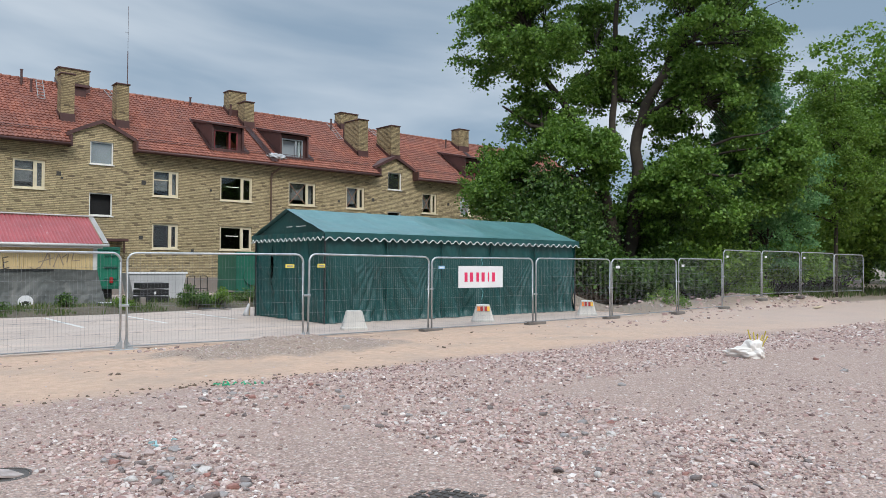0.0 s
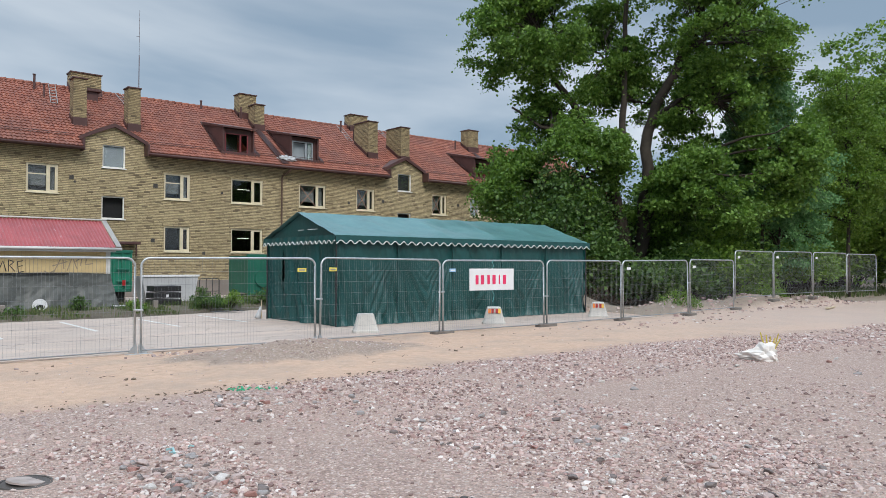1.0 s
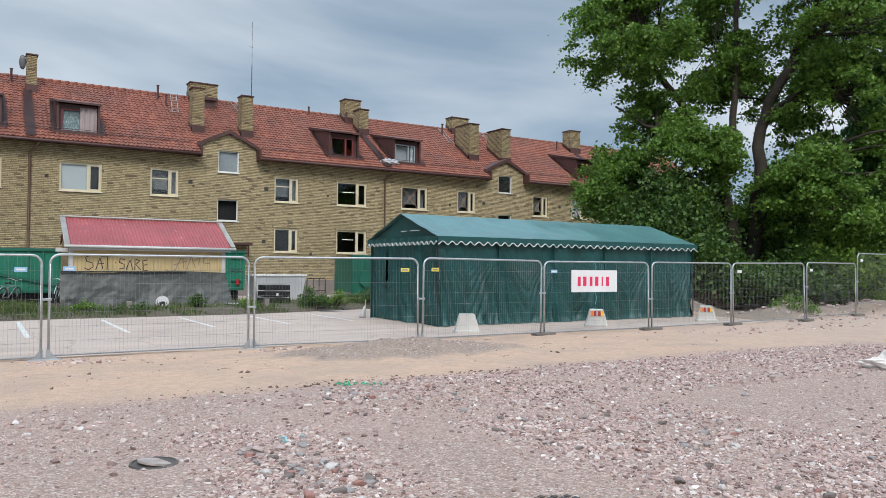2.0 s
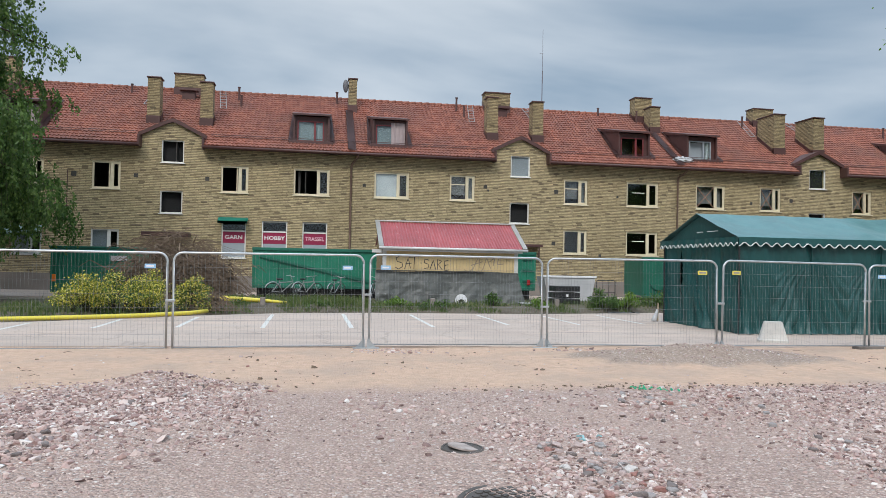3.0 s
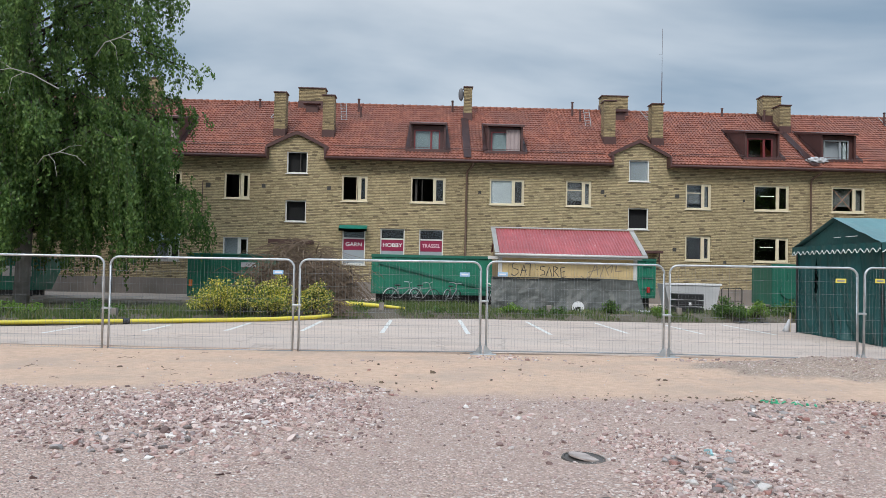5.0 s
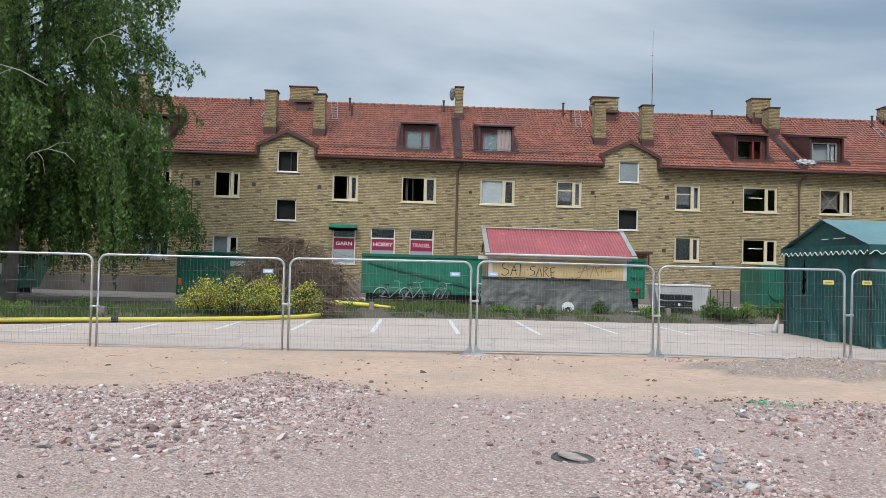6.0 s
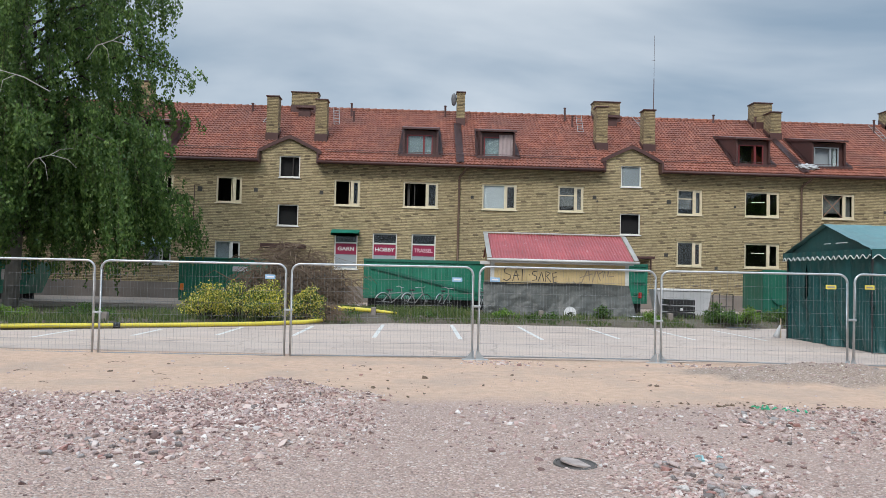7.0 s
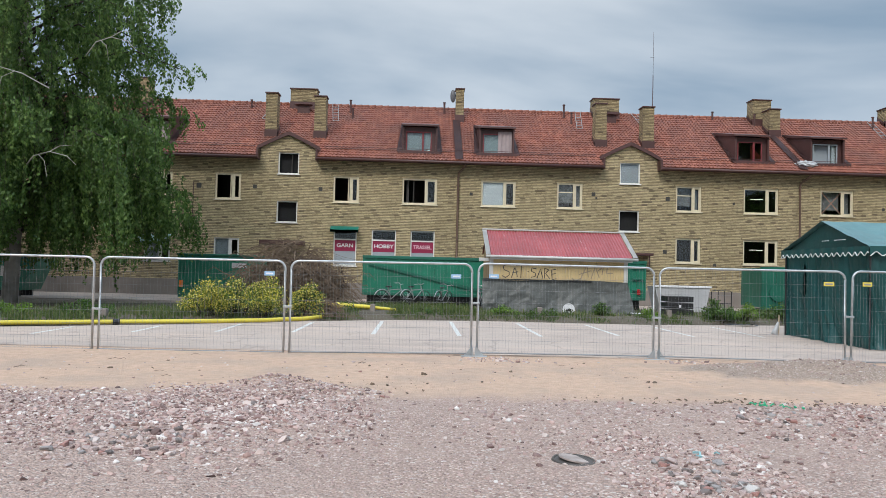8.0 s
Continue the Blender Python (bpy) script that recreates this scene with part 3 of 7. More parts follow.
part("back_wall", boxes((BX0, BX1, 49.9, 50.2, -0.3, 7.3), (BX0 - 0.3, BX0 - 0.003, FY, 50.2, -0.3, 7.3), (BX1 + 0.003, BX1 + 0.3, FY, 50.2, -0.3, 7.3)), BRICK, house)
part("floor_slab", boxes((BX0, BX1, FY + 0.37, 49.88, 4.2, 4.5), (BX0, BX1, FY + 0.37, 49.88, 1.3, 1.6), (BX0, BX1, FY + 0.37, 49.88, 6.9, 7.2)), ROOM, house)
# made-up partitions that keep the rooms dark behind the glass
walls = [(BX0, BX1, 43.6, 43.75, 1.6, 6.9)]
for wx in (-16.3, -11.6, -8.4, -5.4, -2.8, -0.72, 2.0, 6.1, 9.5, 12.6, 16.0, 20.2, 24.2, 27.4, 30.5, 33.6, 38.5):
    walls.append((wx, wx + 0.12, FY + 0.37, 43.6, 1.6, 6.9))
part("partition_wall", boxes(*walls), DARK_ROOM, house, "dark grey inner walls added to darken the rooms")
for g in GABLES[1:4]:   # dark boxes added behind the gable windows for unlit stairwell tops
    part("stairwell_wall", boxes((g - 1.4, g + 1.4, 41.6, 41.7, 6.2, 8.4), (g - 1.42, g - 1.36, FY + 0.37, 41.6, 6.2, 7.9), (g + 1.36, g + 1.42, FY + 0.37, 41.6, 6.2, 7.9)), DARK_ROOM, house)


def tile_mesh(y0, y1, z0, z1, side, skip):
    """Courses of wavy clay tiles from the eave (y0, z0) up to the ridge (y1, z1)."""
    length = math.hypot(y1 - y0, z1 - z0)
    n = round(length / 0.312)
    step, prof = 0.05, (0.0, 0.03, 0.048, 0.018)
    k = int((BX1 - BX0) / step) + 1
    xs = BX0 + step * np.arange(k)
    wave = np.array([prof[i % 4] for i in range(k)])
    ny, nz = -(z1 - z0) / length, (y1 - y0) / length
    if side < 0:
        ny = -ny
    v, f = [], []
    jit = np.random.RandomState(3)
    for c in range(n):
        a, b = c / n, (c + 1.12) / n
        base = len(v)
        lift = jit.rand(k // 4 + 2).repeat(4)[:k] * 0.012
        for s, up in ((a, -0.02), (a, 0.042), (b, 0.004)):
            y, z = y0 + (y1 - y0) * s, z0 + (z1 - z0) * s
            h = wave + up + (lift if up > 0.02 else 0)
            v.extend(zip(xs.tolist(), (y + ny * h).tolist(), (z + abs(nz) * h).tolist()))
        ym, zm = y0 + (y1 - y0) * (a + 0.5 / n), z0 + (z1 - z0) * (a + 0.5 / n)
        for i in range(k - 1):
            if skip((xs[i] + step / 2), ym, zm):
                continue
            for r in (0, 1):
                p = base + r * k + i
                f.append((p, p + 1, p + 1 + k, p + k))
    return mesh_of("roof_tiles", v, f)


DORMERS = [(-18.2, "dark"), (-14.1, "curtain"), (-0.09, "blind"), (4.0, "curtain"), (17.75, "dark"), (21.88, "opened"), (36.3, "dark"), (40.5, "dark")]


def cut_away(x, y, z):
    """Where the front slope has no tiles: behind the stairwell gables and inside the dormers."""
    return any(abs(x - xc) < 0.9 and 39.32 < y < 42.1 for xc, _ in DORMERS) or any(abs(x - g) < 1.5 and z < rake(min(1.46, abs(x - g))) + 0.05 for g in GABLES)


roof = part("roof", boxes((BX0, BX1, RIDGE_Y - 0.1, RIDGE_Y + 0.1, RIDGE_Z - 0.12, RIDGE_Z - 0.02)), TILE, house, "red clay tile roof")
tagged(part("tiles", tile_mesh(EAVE_Y, RIDGE_Y, EAVE_Z, RIDGE_Z, 1, cut_away), TILE, roof), kind="stuff")
bm = bmesh.new()
q = [bm.verts.new((x, y, z)) for x, y, z in ((BX0, RIDGE_Y + 0.02, RIDGE_Z), (BX1, RIDGE_Y + 0.02, RIDGE_Z), (BX1, 50.55, EAVE_Z), (BX0, 50.55, EAVE_Z))]
bm.faces.new(q[::-1])
bmesh.ops.solidify(bm, geom=list(bm.faces), thickness=0.08)
part("back_slope", bm, TILE, roof)
bm = bmesh.new()
for i in range(int((BX1 - BX0) / 0.4)):
    x = BX0 + 0.4 * i
    tube(bm, [(x, RIDGE_Y, RIDGE_Z + 0.01), (x + 0.42, RIDGE_Y, RIDGE_Z + 0.035)], 0.115, 8, 0.13)
tagged(part("ridge_tiles", bm, TILE, roof, "", True), kind="stuff")
gut = []
edges = [BX0] + [g + s for g in GABLES for s in (-1.5, 1.5)] + [BX1]
for a, b in zip(edges[::2], edges[1::2]):
    bm = bmesh.new()
    tube(bm, [(a + 0.01, EAVE_Y - 0.03, EAVE_Z - 0.07), (b - 0.01, EAVE_Y - 0.03, EAVE_Z - 0.07)], 0.075, 8)
    part("gutter", bm, BROWN_METAL, house, "brown metal gutter", True)
    part("soffit", boxes((a + 0.01, b - 0.01, EAVE_Y + 0.02, FY - 0.003, EAVE_Z - 0.1, EAVE_Z - 0.05)), BROWN_METAL, house)
    bm = bmesh.new()   # snow guard rail near the eave
    yy = EAVE_Y + 0.75
    for dz in (0.12, 0.2):
        tube(bm, [(a + 0.3, yy, roof_z(yy) + dz), (b - 0.3, yy, roof_z(yy) + dz)], 0.014, 5)
    part("snow_guard", bm, BROWN_METAL, house)

for g in GABLES:   # stairwell gable roofs with a brown metal rake
    bm = bmesh.new()
    n = 12
    prev = None
    for i in range(n + 1):
        dx = -1.62 + 3.24 * i / n
        z = 8.6 - 0.70 * (abs(dx) / 1.46) ** 1.1
        yb = EAVE_Y + (z - EAVE_Z) / SLOPE + 0.25
        ring = [bm.verts.new((g + dx, yy, zz)) for yy, zz in ((FY - 0.16, z - 0.13), (FY - 0.16, z + 0.06), (yb, z + 0.06), (yb, z - 0.03))]
        if prev:
            for j in range(4):
                bm.faces.new((prev[j], prev[(j + 1) % 4], ring[(j + 1) % 4], ring[j]))
        else:
            bm.faces.new(ring)
        prev = ring
    bm.faces.new(prev[::-1])
    bmesh.ops.recalc_face_normals(bm, faces=bm.faces)
    part("gable_roof", bm, BROWN_METAL, house, "brown sheet metal gable roof")
    for s in (-1, 1):
        part("eave_return", boxes((g + s * 1.465, g + s * 1.56, EAVE_Y - 0.06, FY + 0.45, 7.14, 7.72), bevel=0.01), BROWN_METAL, house)


def window(x0, x1, z0, z1, kind, bar, state):
    """A recessed window: frame, mullion, panes, sill, header course, and what shows behind the glass."""
    w, h = x1 - x0, z1 - z0
    paintm = {"cream": CREAM, "landing": WHITE_P, "white": WHITE_P, "shop": WHITE_P}[kind]
    label = {"cream": "cream-painted window", "landing": "white stairwell window", "white": "white-framed window", "shop": "shop window with magenta sign film"}[kind]
    root = new("window")
    root.parent, root.location = house, (x0, FY + 0.06, z0)
    root["label"] = label
    t = 0.085 if kind == "cream" else 0.06
    rows = [(0, t, 0, 0.09, 0, h), (w - t, w, 0, 0.09, 0, h), (t, w - t, 0, 0.09, h - t, h), (t, w - t, 0, 0.09, 0, t)]
    part("frame", boxes(*rows, bevel=0.006), paintm, root)
    part("sill", boxes((-0.05, w + 0.05, -0.13, 0.02, -0.05, -0.004), bevel=0.008), paintm if kind != "landing" else WHITE_P, root)
    if kind != "landing" or state == "open":
        part("header_course", boxes((-0.12, w + 0.12, -0.066, -0.03, h + 0.004, h + 0.13)), BRICK, root)
    panes = []
    if kind == "cream" or kind == "white":
        m = w * bar
        part("mullion", boxes((m - 0.06, m + 0.06, -0.004, 0.088, t, h - t), bevel=0.006), paintm, root)
        panes = [(t, m - 0.06), (m + 0.06, w - t)]
        part("sash", boxes((m + 0.06, m + 0.1, 0.012, 0.07, t, h - t), (w - t - 0.04, w - t, 0.012, 0.07, t, h - t), (m + 0.1, w - t - 0.04, 0.012, 0.07, h - t - 0.05, h - t), (m + 0.1, w - t - 0.04, 0.012, 0.07, t, t + 0.05)), paintm, root)
        if state == "halfbar":
            part("glazing_bar", boxes((t, m - 0.06, 0.02, 0.06, h * 0.62, h * 0.62 + 0.045)), paintm, root)
    elif kind == "landing":
        panes = [(t, w - t)]
    else:
        panes = [(t, w - t)]
        part("transom", boxes((t, w - t, -0.004, 0.088, h * 0.70, h * 0.70 + 0.07), bevel=0.006), paintm, root)
    for i, (a, b) in enumerate(panes):
        if state in ("ajar", "opened", "open", "gone") and i == 0:
            continue
        g = part("pane", boxes((a, b, 0.05, 0.058, t, h - t)), GLASS, root)
        g.visible_shadow = False
    if state == "ajar":      # the casement swung inwards
        a, b = panes[0]
        part("casement", boxes((b - 0.1, b - 0.05, 0.1, 0.1 + (b - a), t, h - t)), paintm, root)
    if state == "opened":
        a, b = panes[0]
        part("casement", boxes((a + 0.45 * (b - a), a + 0.45 * (b - a) + 0.04, 0.1, 0.7, t, h - t)), DARK_ROOM, root)
    if state == "open":
        part("casement", boxes((w * 0.62, w * 0.62 + 0.04, 0.08, 0.27, t, h - t)), DARK_ROOM, root)
    if state in ("blind", "crossblind"):
        part("blind", boxes((t, panes[0][1], 0.085, 0.088, t, h - t)), BLIND, root, "pale roller blind")
    # grey sheet behind the glass paints in the sky's reflection
    if state == "sky":
        part("blind", boxes((t, w - t, 0.085, 0.088, t, h - t)), paint("reflected_sky_grey", (0.2, 0.22, 0.24), 0.4, 1.0, 0.1, 0.0), root, "grey sheet standing for sky reflected in the pane")
    # near-black sheet added behind the opening; it stands for the unlit stairwell
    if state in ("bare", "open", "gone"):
        part("shade_backing", boxes((0, w, 0.28, 0.29, 0, h)), VOID, root)
    if state.startswith("cross"):
        a, b = panes[0]
        for s in (1, -1):
            bm = bmesh.new()
            tube(bm, [(a, 0.045, t if s > 0 else h - t), (b, 0.045, h - t if s > 0 else t)], 0.026, 4)
            part("tape_cross", bm, CURTAIN, root, "brown tape cross on the pane")
    # grey sheets added inside, in place of the sky mirrored by these panes
    if state in ("halfbar", "cross"):
        part("reflection_sheet", boxes((t, panes[0][1], 0.3, 0.303, h * 0.25, h - t), (panes[1][0], w - t, 0.3, 0.303, t, h - t)), REFLECT_GREY, root, "grey sheet standing for reflections in the panes")
    if state == "tube":
        bm = bmesh.new()
        tube(bm, [(w * 0.34, 0.6, h * 0.62), (w * 0.72, 0.6, h * 0.62)], 0.016, 6)
        part("ceiling_lamp", bm, LAMP, root, "lit fluorescent tube")
    if kind == "shop":
        part("sign_film", boxes((t + 0.002, w - t - 0.002, 0.03, 0.045, h * 0.40, h * 0.695)), MAGENTA, root, "dark magenta sign film")
        part("lower_film", boxes((t + 0.002, w - t - 0.002, 0.03, 0.045, t, h * 0.395)), BLIND, root, "frosted pale film")
        me = text_mesh(state, 0.27)
        ob = part("lettering", me, LETTER if state != "TRASSEL" else PINKLET, root, f"the word {state} in white capitals" if state != "TRASSEL" else "the word TRASSEL in pink capitals")
        ob.matrix_basis = pose(w / 2, 0.02, h * 0.55, 90, 0, 0) @ Matrix.Diagonal((1.16 if len(state) < 7 else 0.93, 1.0, 1.0, 1.0))


for row in WIN:
    window(*row)


def awning(x0, x1, z, drop, out, material, label):
    bm = bmesh.new()
    a = [bm.verts.new(p) for p in ((x0, FY - 0.005, z), (x1, FY - 0.005, z), (x1, FY - out, z - drop), (x0, FY - out, z - drop), (x0, FY - out, z - drop - 0.12), (x1, FY - out, z - drop - 0.12))]
    bm.faces.new((a[3], a[2], a[1], a[0])), bm.faces.new((a[4], a[5], a[2], a[3]))
    r = bmesh.ops.solidify(bm, geom=list(bm.faces), thickness=0.015)
    return part("awning", bm, material, house, label)


awning(-4.6, -3.15, 3.8, 0.2, 0.5, paint("teal_awning", (0.02, 0.3, 0.22), 0.6, 2.0, 0.15, 0.1), "green fabric shop awning")
awning(-14.4, -12.8, 3.15, 0.42, 0.75, paint("pale_teal_awning", (0.36, 0.52, 0.52), 0.6, 2.0, 0.2, 0.1), "faded teal window awning")
part("canopy", boxes((10.3, 12.1, FY - 1.0, FY - 0.004, 2.66, 2.78), (11.9, 11.96, FY - 0.9, FY - 0.84, 2.1, 2.66), bevel=0.01), BROWN_METAL, house, "brown metal entrance canopy")
part("canopy", boxes((-8.1, -5.9, FY - 0.9, FY - 0.004, 2.75, 2.95), bevel=0.01), BROWN_METAL, house, "brown metal entrance canopy")
for g in (-6.9, 11.07, 29.0):
    part("entrance_door", boxes((g - 0.5, g + 0.5, FY - 0.04, FY - 0.004, 0.0, 2.1), bevel=0.01), BROWN_METAL, house, "dark entrance door")

for dx in (-16.3, 1.98, 20.2, 38.5):   # rainwater pipes with a swan neck, and a metal strip up the roof above them
    bm = bmesh.new()
    tube(bm, [(dx + 0.35, EAVE_Y, 7.2), (dx + 0.3, EAVE_Y + 0.05, 7.05), (dx + 0.03, FY - 0.1, 6.75), (dx, FY - 0.09, 6.6), (dx, FY - 0.09, 0.25), (dx, FY - 0.2, 0.12)], 0.055, 8)
    for zz in (1.2, 3.2, 5.2, 6.5):
        tube(bm, [(dx, FY - 0.09, zz), (dx, FY - 0.09, zz + 0.05)], 0.068, 8)
    part("drainpipe", bm, BROWN_PIPE, house, "brown rainwater pipe", True)
    bm = bmesh.new()
    ya, yb = EAVE_Y - 0.02, RIDGE_Y - 1.6
    q = [bm.verts.new((dx + s, y, roof_z(y) + 0.15)) for s, y in ((-0.2, ya), (0.2, ya), (0.2, yb), (-0.2, yb))]
    bm.faces.new(q)
    bmesh.ops.solidify(bm, geom=list(bm.faces), thickness=0.05)
    part("roof_strip", bm, BROWN_METAL, house, "brown metal strip over the party wall")


def cloth_strip(x0, x1, y, z0, z1):
    """A narrow hanging cloth with soft upright folds."""
    n = 20
    v = [(x0 + (x1 - x0) * i / n, y + 0.03 * math.sin(i * 1.1) + 0.01 * math.sin(i * 2.7), z) for z in (z0, z1) for i in range(n + 1)]
    return mesh_of("cloth_strip", v, [(i, i + 1, n + 2 + i, n + 1 + i) for i in range(n)])


# Colour of the sky mirrored in dormer panes, put on sheets behind the glass.
PANE_SKY_GREY = paint("grey_blue_pane_sky", (0.15, 0.2, 0.215), 0.5, 1.0, 0.1, 0.05)
ROSE_CLOTH = paint("faded_rose_cloth", (0.4, 0.33, 0.33), 0.85, 3.0, 0.15, 0.1)


def dormer(xc, state):
    """A sheet-metal shed dormer: cheeks, sloping top, recessed red window."""
    w, yf = 1.86, 39.3
    zb, zt, yr = roof_z(yf), 9.22, 42.3
    root = new("dormer")
    root.parent = house
    root["label"] = "brown sheet-metal roof dormer with a red window"
    x0, x1 = xc - w / 2, xc + w / 2
    for s in (x0, x1 - 0.09):
        bm = bmesh.new()
        poly = [(yf, zb - 0.05), (yf, zt), (yr, roof_z(yr)), (yr, roof_z(yr) - 0.1)]
        a = [bm.verts.new((s, y, z)) for y, z in poly]
        b = [bm.verts.new((s + 0.09, y, z)) for y, z in poly]
        bm.faces.new(a), bm.faces.new(b[::-1])
        for i in range(4):
            bm.faces.new((a[i], a[(i + 1) % 4], b[(i + 1) % 4], b[i]))
        bmesh.ops.recalc_face_normals(bm, faces=bm.faces)
        part("cheek", bm, BROWN_METAL, root)
    bm = bmesh.new()
    poly = [(yf - 0.14, zt + 0.0), (yf - 0.14, zt + 0.09), (yr + 0.1, roof_z(yr) + 0.16), (yr + 0.1, roof_z(yr) - 0.02)]
    a = [bm.verts.new((x0 - 0.07, y, z)) for y, z in poly]
    b = [bm.verts.new((x1 + 0.07, y, z)) for y, z in poly]
    bm.faces.new(a), bm.faces.new(b[::-1])
    for i in range(4):
        bm.faces.new((a[i], a[(i + 1) % 4], b[(i + 1) % 4], b[i]))
    bmesh.ops.recalc_face_normals(bm, faces=bm.faces)
    part("dormer_roof", bm, BROWN_METAL, root)
    for s in (-1, 1):   # sloping flashing strips beside the cheeks
        xe = x0 - 0.005 if s < 0 else x1 + 0.005
        bm = bmesh.new()
        q = [bm.verts.new((xx, yy, roof_z(yy) + 0.15)) for xx, yy in ((xe, yf - 0.25), (xe + s * 0.26, yf - 0.25), (xe + s * 0.12, yr), (xe, yr))]
        bm.faces.new(q)
        bmesh.ops.solidify(bm, geom=list(bm.faces), thickness=0.02)
        part("flashing", bm, BROWN_METAL, root)
    part("apron", boxes((x0 - 0.2, x1 + 0.2, yf - 0.3, yf + 0.05, zb - 0.16, zb + 0.0), bevel=0.01), BROWN_METAL, root)
    fx0, fx1, fz0, fz1, fy = x0 + 0.2, x0 + 1.56, zb + 0.05, zb + 1.12, yf + 0.2
    part("surround", boxes((x0 + 0.092, fx0 - 0.002, fy, fy + 0.06, zb - 0.02, zt - 0.003), (fx1 + 0.002, x1 - 0.092, fy, fy + 0.06, zb - 0.02, zt - 0.003), (fx0 - 0.002, fx1 + 0.002, fy, fy + 0.06, fz1 + 0.002, zt - 0.003), (fx0 - 0.002, fx1 + 0.002, fy, fy + 0.06, zb - 0.02, fz0 - 0.002)), BROWN_METAL, root)
    t, m = 0.06, fx0 + 0.66 * (fx1 - fx0)
    fr = part("window", boxes((fx0, fx0 + t, fy - 0.03, fy + 0.05, fz0, fz1), (fx1 - t, fx1, fy - 0.03, fy + 0.05, fz0, fz1), (fx0 + t, fx1 - t, fy - 0.03, fy + 0.05, fz1 - t, fz1), (fx0 + t, fx1 - t, fy - 0.03, fy + 0.05, fz0, fz0 + t), (m - 0.05, m + 0.05, fy - 0.034, fy + 0.05, fz0 + t, fz1 - t), bevel=0.005), RED_P if state != "opened" else BLIND, root, "dark red window frame" if state != "opened" else "bare grey window frame")
    for a, b in ((fx0 + t, m - 0.05), (m + 0.05, fx1 - t)):
        if state == "opened" and a < m - 0.1:
            continue
        g = part("pane", boxes((a, b, fy + 0.01, fy + 0.018, fz0 + t, fz1 - t)), GLASS, fr)
        g.visible_shadow = False
    if state == "blind":
        part("blind", boxes((fx0 + t, m - 0.05, fy + 0.07, fy + 0.074, fz0 + t, fz1 - t), (m + 0.05, fx1 - t, fy + 0.07, fy + 0.074, fz0 + t, fz1 - t)), PANE_SKY_GREY, fr, "grey-blue sheet standing for sky reflected in the pane")
    if state == "curtain":
        part("blind", boxes((fx0 + t, m - 0.05, fy + 0.07, fy + 0.074, fz0 + t, fz1 - t)), PANE_SKY_GREY, fr, "grey-blue sheet standing for sky reflected in the pane")
        part("curtain", cloth_strip(m - 0.1, x1 - 0.12, fy - 0.06, fz0 + t, fz1 + 0.12), ROSE_CLOTH, fr, "pale rose curtain hanging out of the window", True)
    if state == "opened":
        part("lining_board", boxes((fx0 + 0.07, fx1 - 0.3, fy + 0.25, fy + 0.28, fz0 + t, fz1 - t), (fx1 - 0.28, fx1 - 0.1, fy + 0.06, fy + 0.3, fz0 + t, fz1 - t)), BLIND, fr, "pale bare lining boards inside")
    # dark back and floor added so the dormer reads as unlit inside
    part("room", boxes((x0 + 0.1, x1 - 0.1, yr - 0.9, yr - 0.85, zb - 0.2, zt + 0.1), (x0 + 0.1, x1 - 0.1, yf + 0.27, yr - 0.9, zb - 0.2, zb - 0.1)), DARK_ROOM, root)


for xc, st in DORMERS:
    dormer(xc, st)


def chimney(x, y, w, d, ztop, skirt=0.45, label="yellow brick chimney with metal cap"):
    root = new("chimney")
    root.parent, root.location = house, (x, y, 0)
    root["label"] = label
    zf = roof_z(min(y - d / 2, RIDGE_Y)) if y - d / 2 < RIDGE_Y else RIDGE_Z
    zl = zf - 0.25
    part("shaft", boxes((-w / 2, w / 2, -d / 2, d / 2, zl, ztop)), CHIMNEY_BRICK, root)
    part("cap", boxes((-w / 2 - 0.05, w / 2 + 0.05, -d / 2 - 0.05, d / 2 + 0.05, ztop + 0.002, ztop + 0.07), bevel=0.01), BROWN_METAL, root, "dark metal cap")
    part("flashing", boxes((-w / 2 - 0.03, w / 2 + 0.03, -d / 2 - 0.03, -d / 2 + 0.12, zl, zf + skirt), bevel=0.005), BROWN_METAL, root)
    for s in (-1, 1):   # side flashing following the roof
        bm = bmesh.new()
        xa, xb = s * (w / 2 + 0.004), s * (w / 2 + 0.03)
        q = []
        for xx in (xa, xb):
            q.append([bm.verts.new((xx, yy, roof_z(y + yy) + dz)) for yy, dz in ((-d / 2, -0.1), (d / 2, -0.1), (d / 2, 0.3), (-d / 2, 0.3))])
        for i in range(4):
            bm.faces.new((q[0][i], q[0][(i + 1) % 4], q[1][(i + 1) % 4], q[1][i]))
        bm.faces.new(q[0]), bm.faces.new(q[1][::-1])
        bmesh.ops.recalc_face_normals(bm, faces=bm.faces)
        part("side_flashing", bm, BROWN_METAL, root)
    return root


for g in (-6.9, 11.07):
    chimney(g - 1.25, 40.75, 0.62, 0.72, 10.98)
    chimney(g + 1.38, 40.75, 0.62, 0.72, 10.88)
    chimney(g - 0.1, 44.35, 1.55, 0.8, 12.1)
chimney(27.45, 41.2, 0.72, 1.7, 10.98)
chimney(30.05, 41.2, 0.72, 1.7, 10.9)
chimney(28.7, 44.35, 1.4, 0.8, 12.1)
chimney(2.17, 43.2, 0.46, 0.6, 12.15)
chimney(20.25, 44.0, 1.1, 0.8, 12.25)
chimney(20.4, 42.7, 0.62, 0.9, 11.42)
chimney(-16.3, 43.8, 0.95, 1.0, 12.3)
chimney(38.7, 43.6, 1.0, 0.9, 12.1)


def on_roof(name, pts, r, material, label, y0):
    bm = bmesh.new()
    for p in pts:
        tube(bm, p, r, 5)
    return part(name, bm, material, house, label)


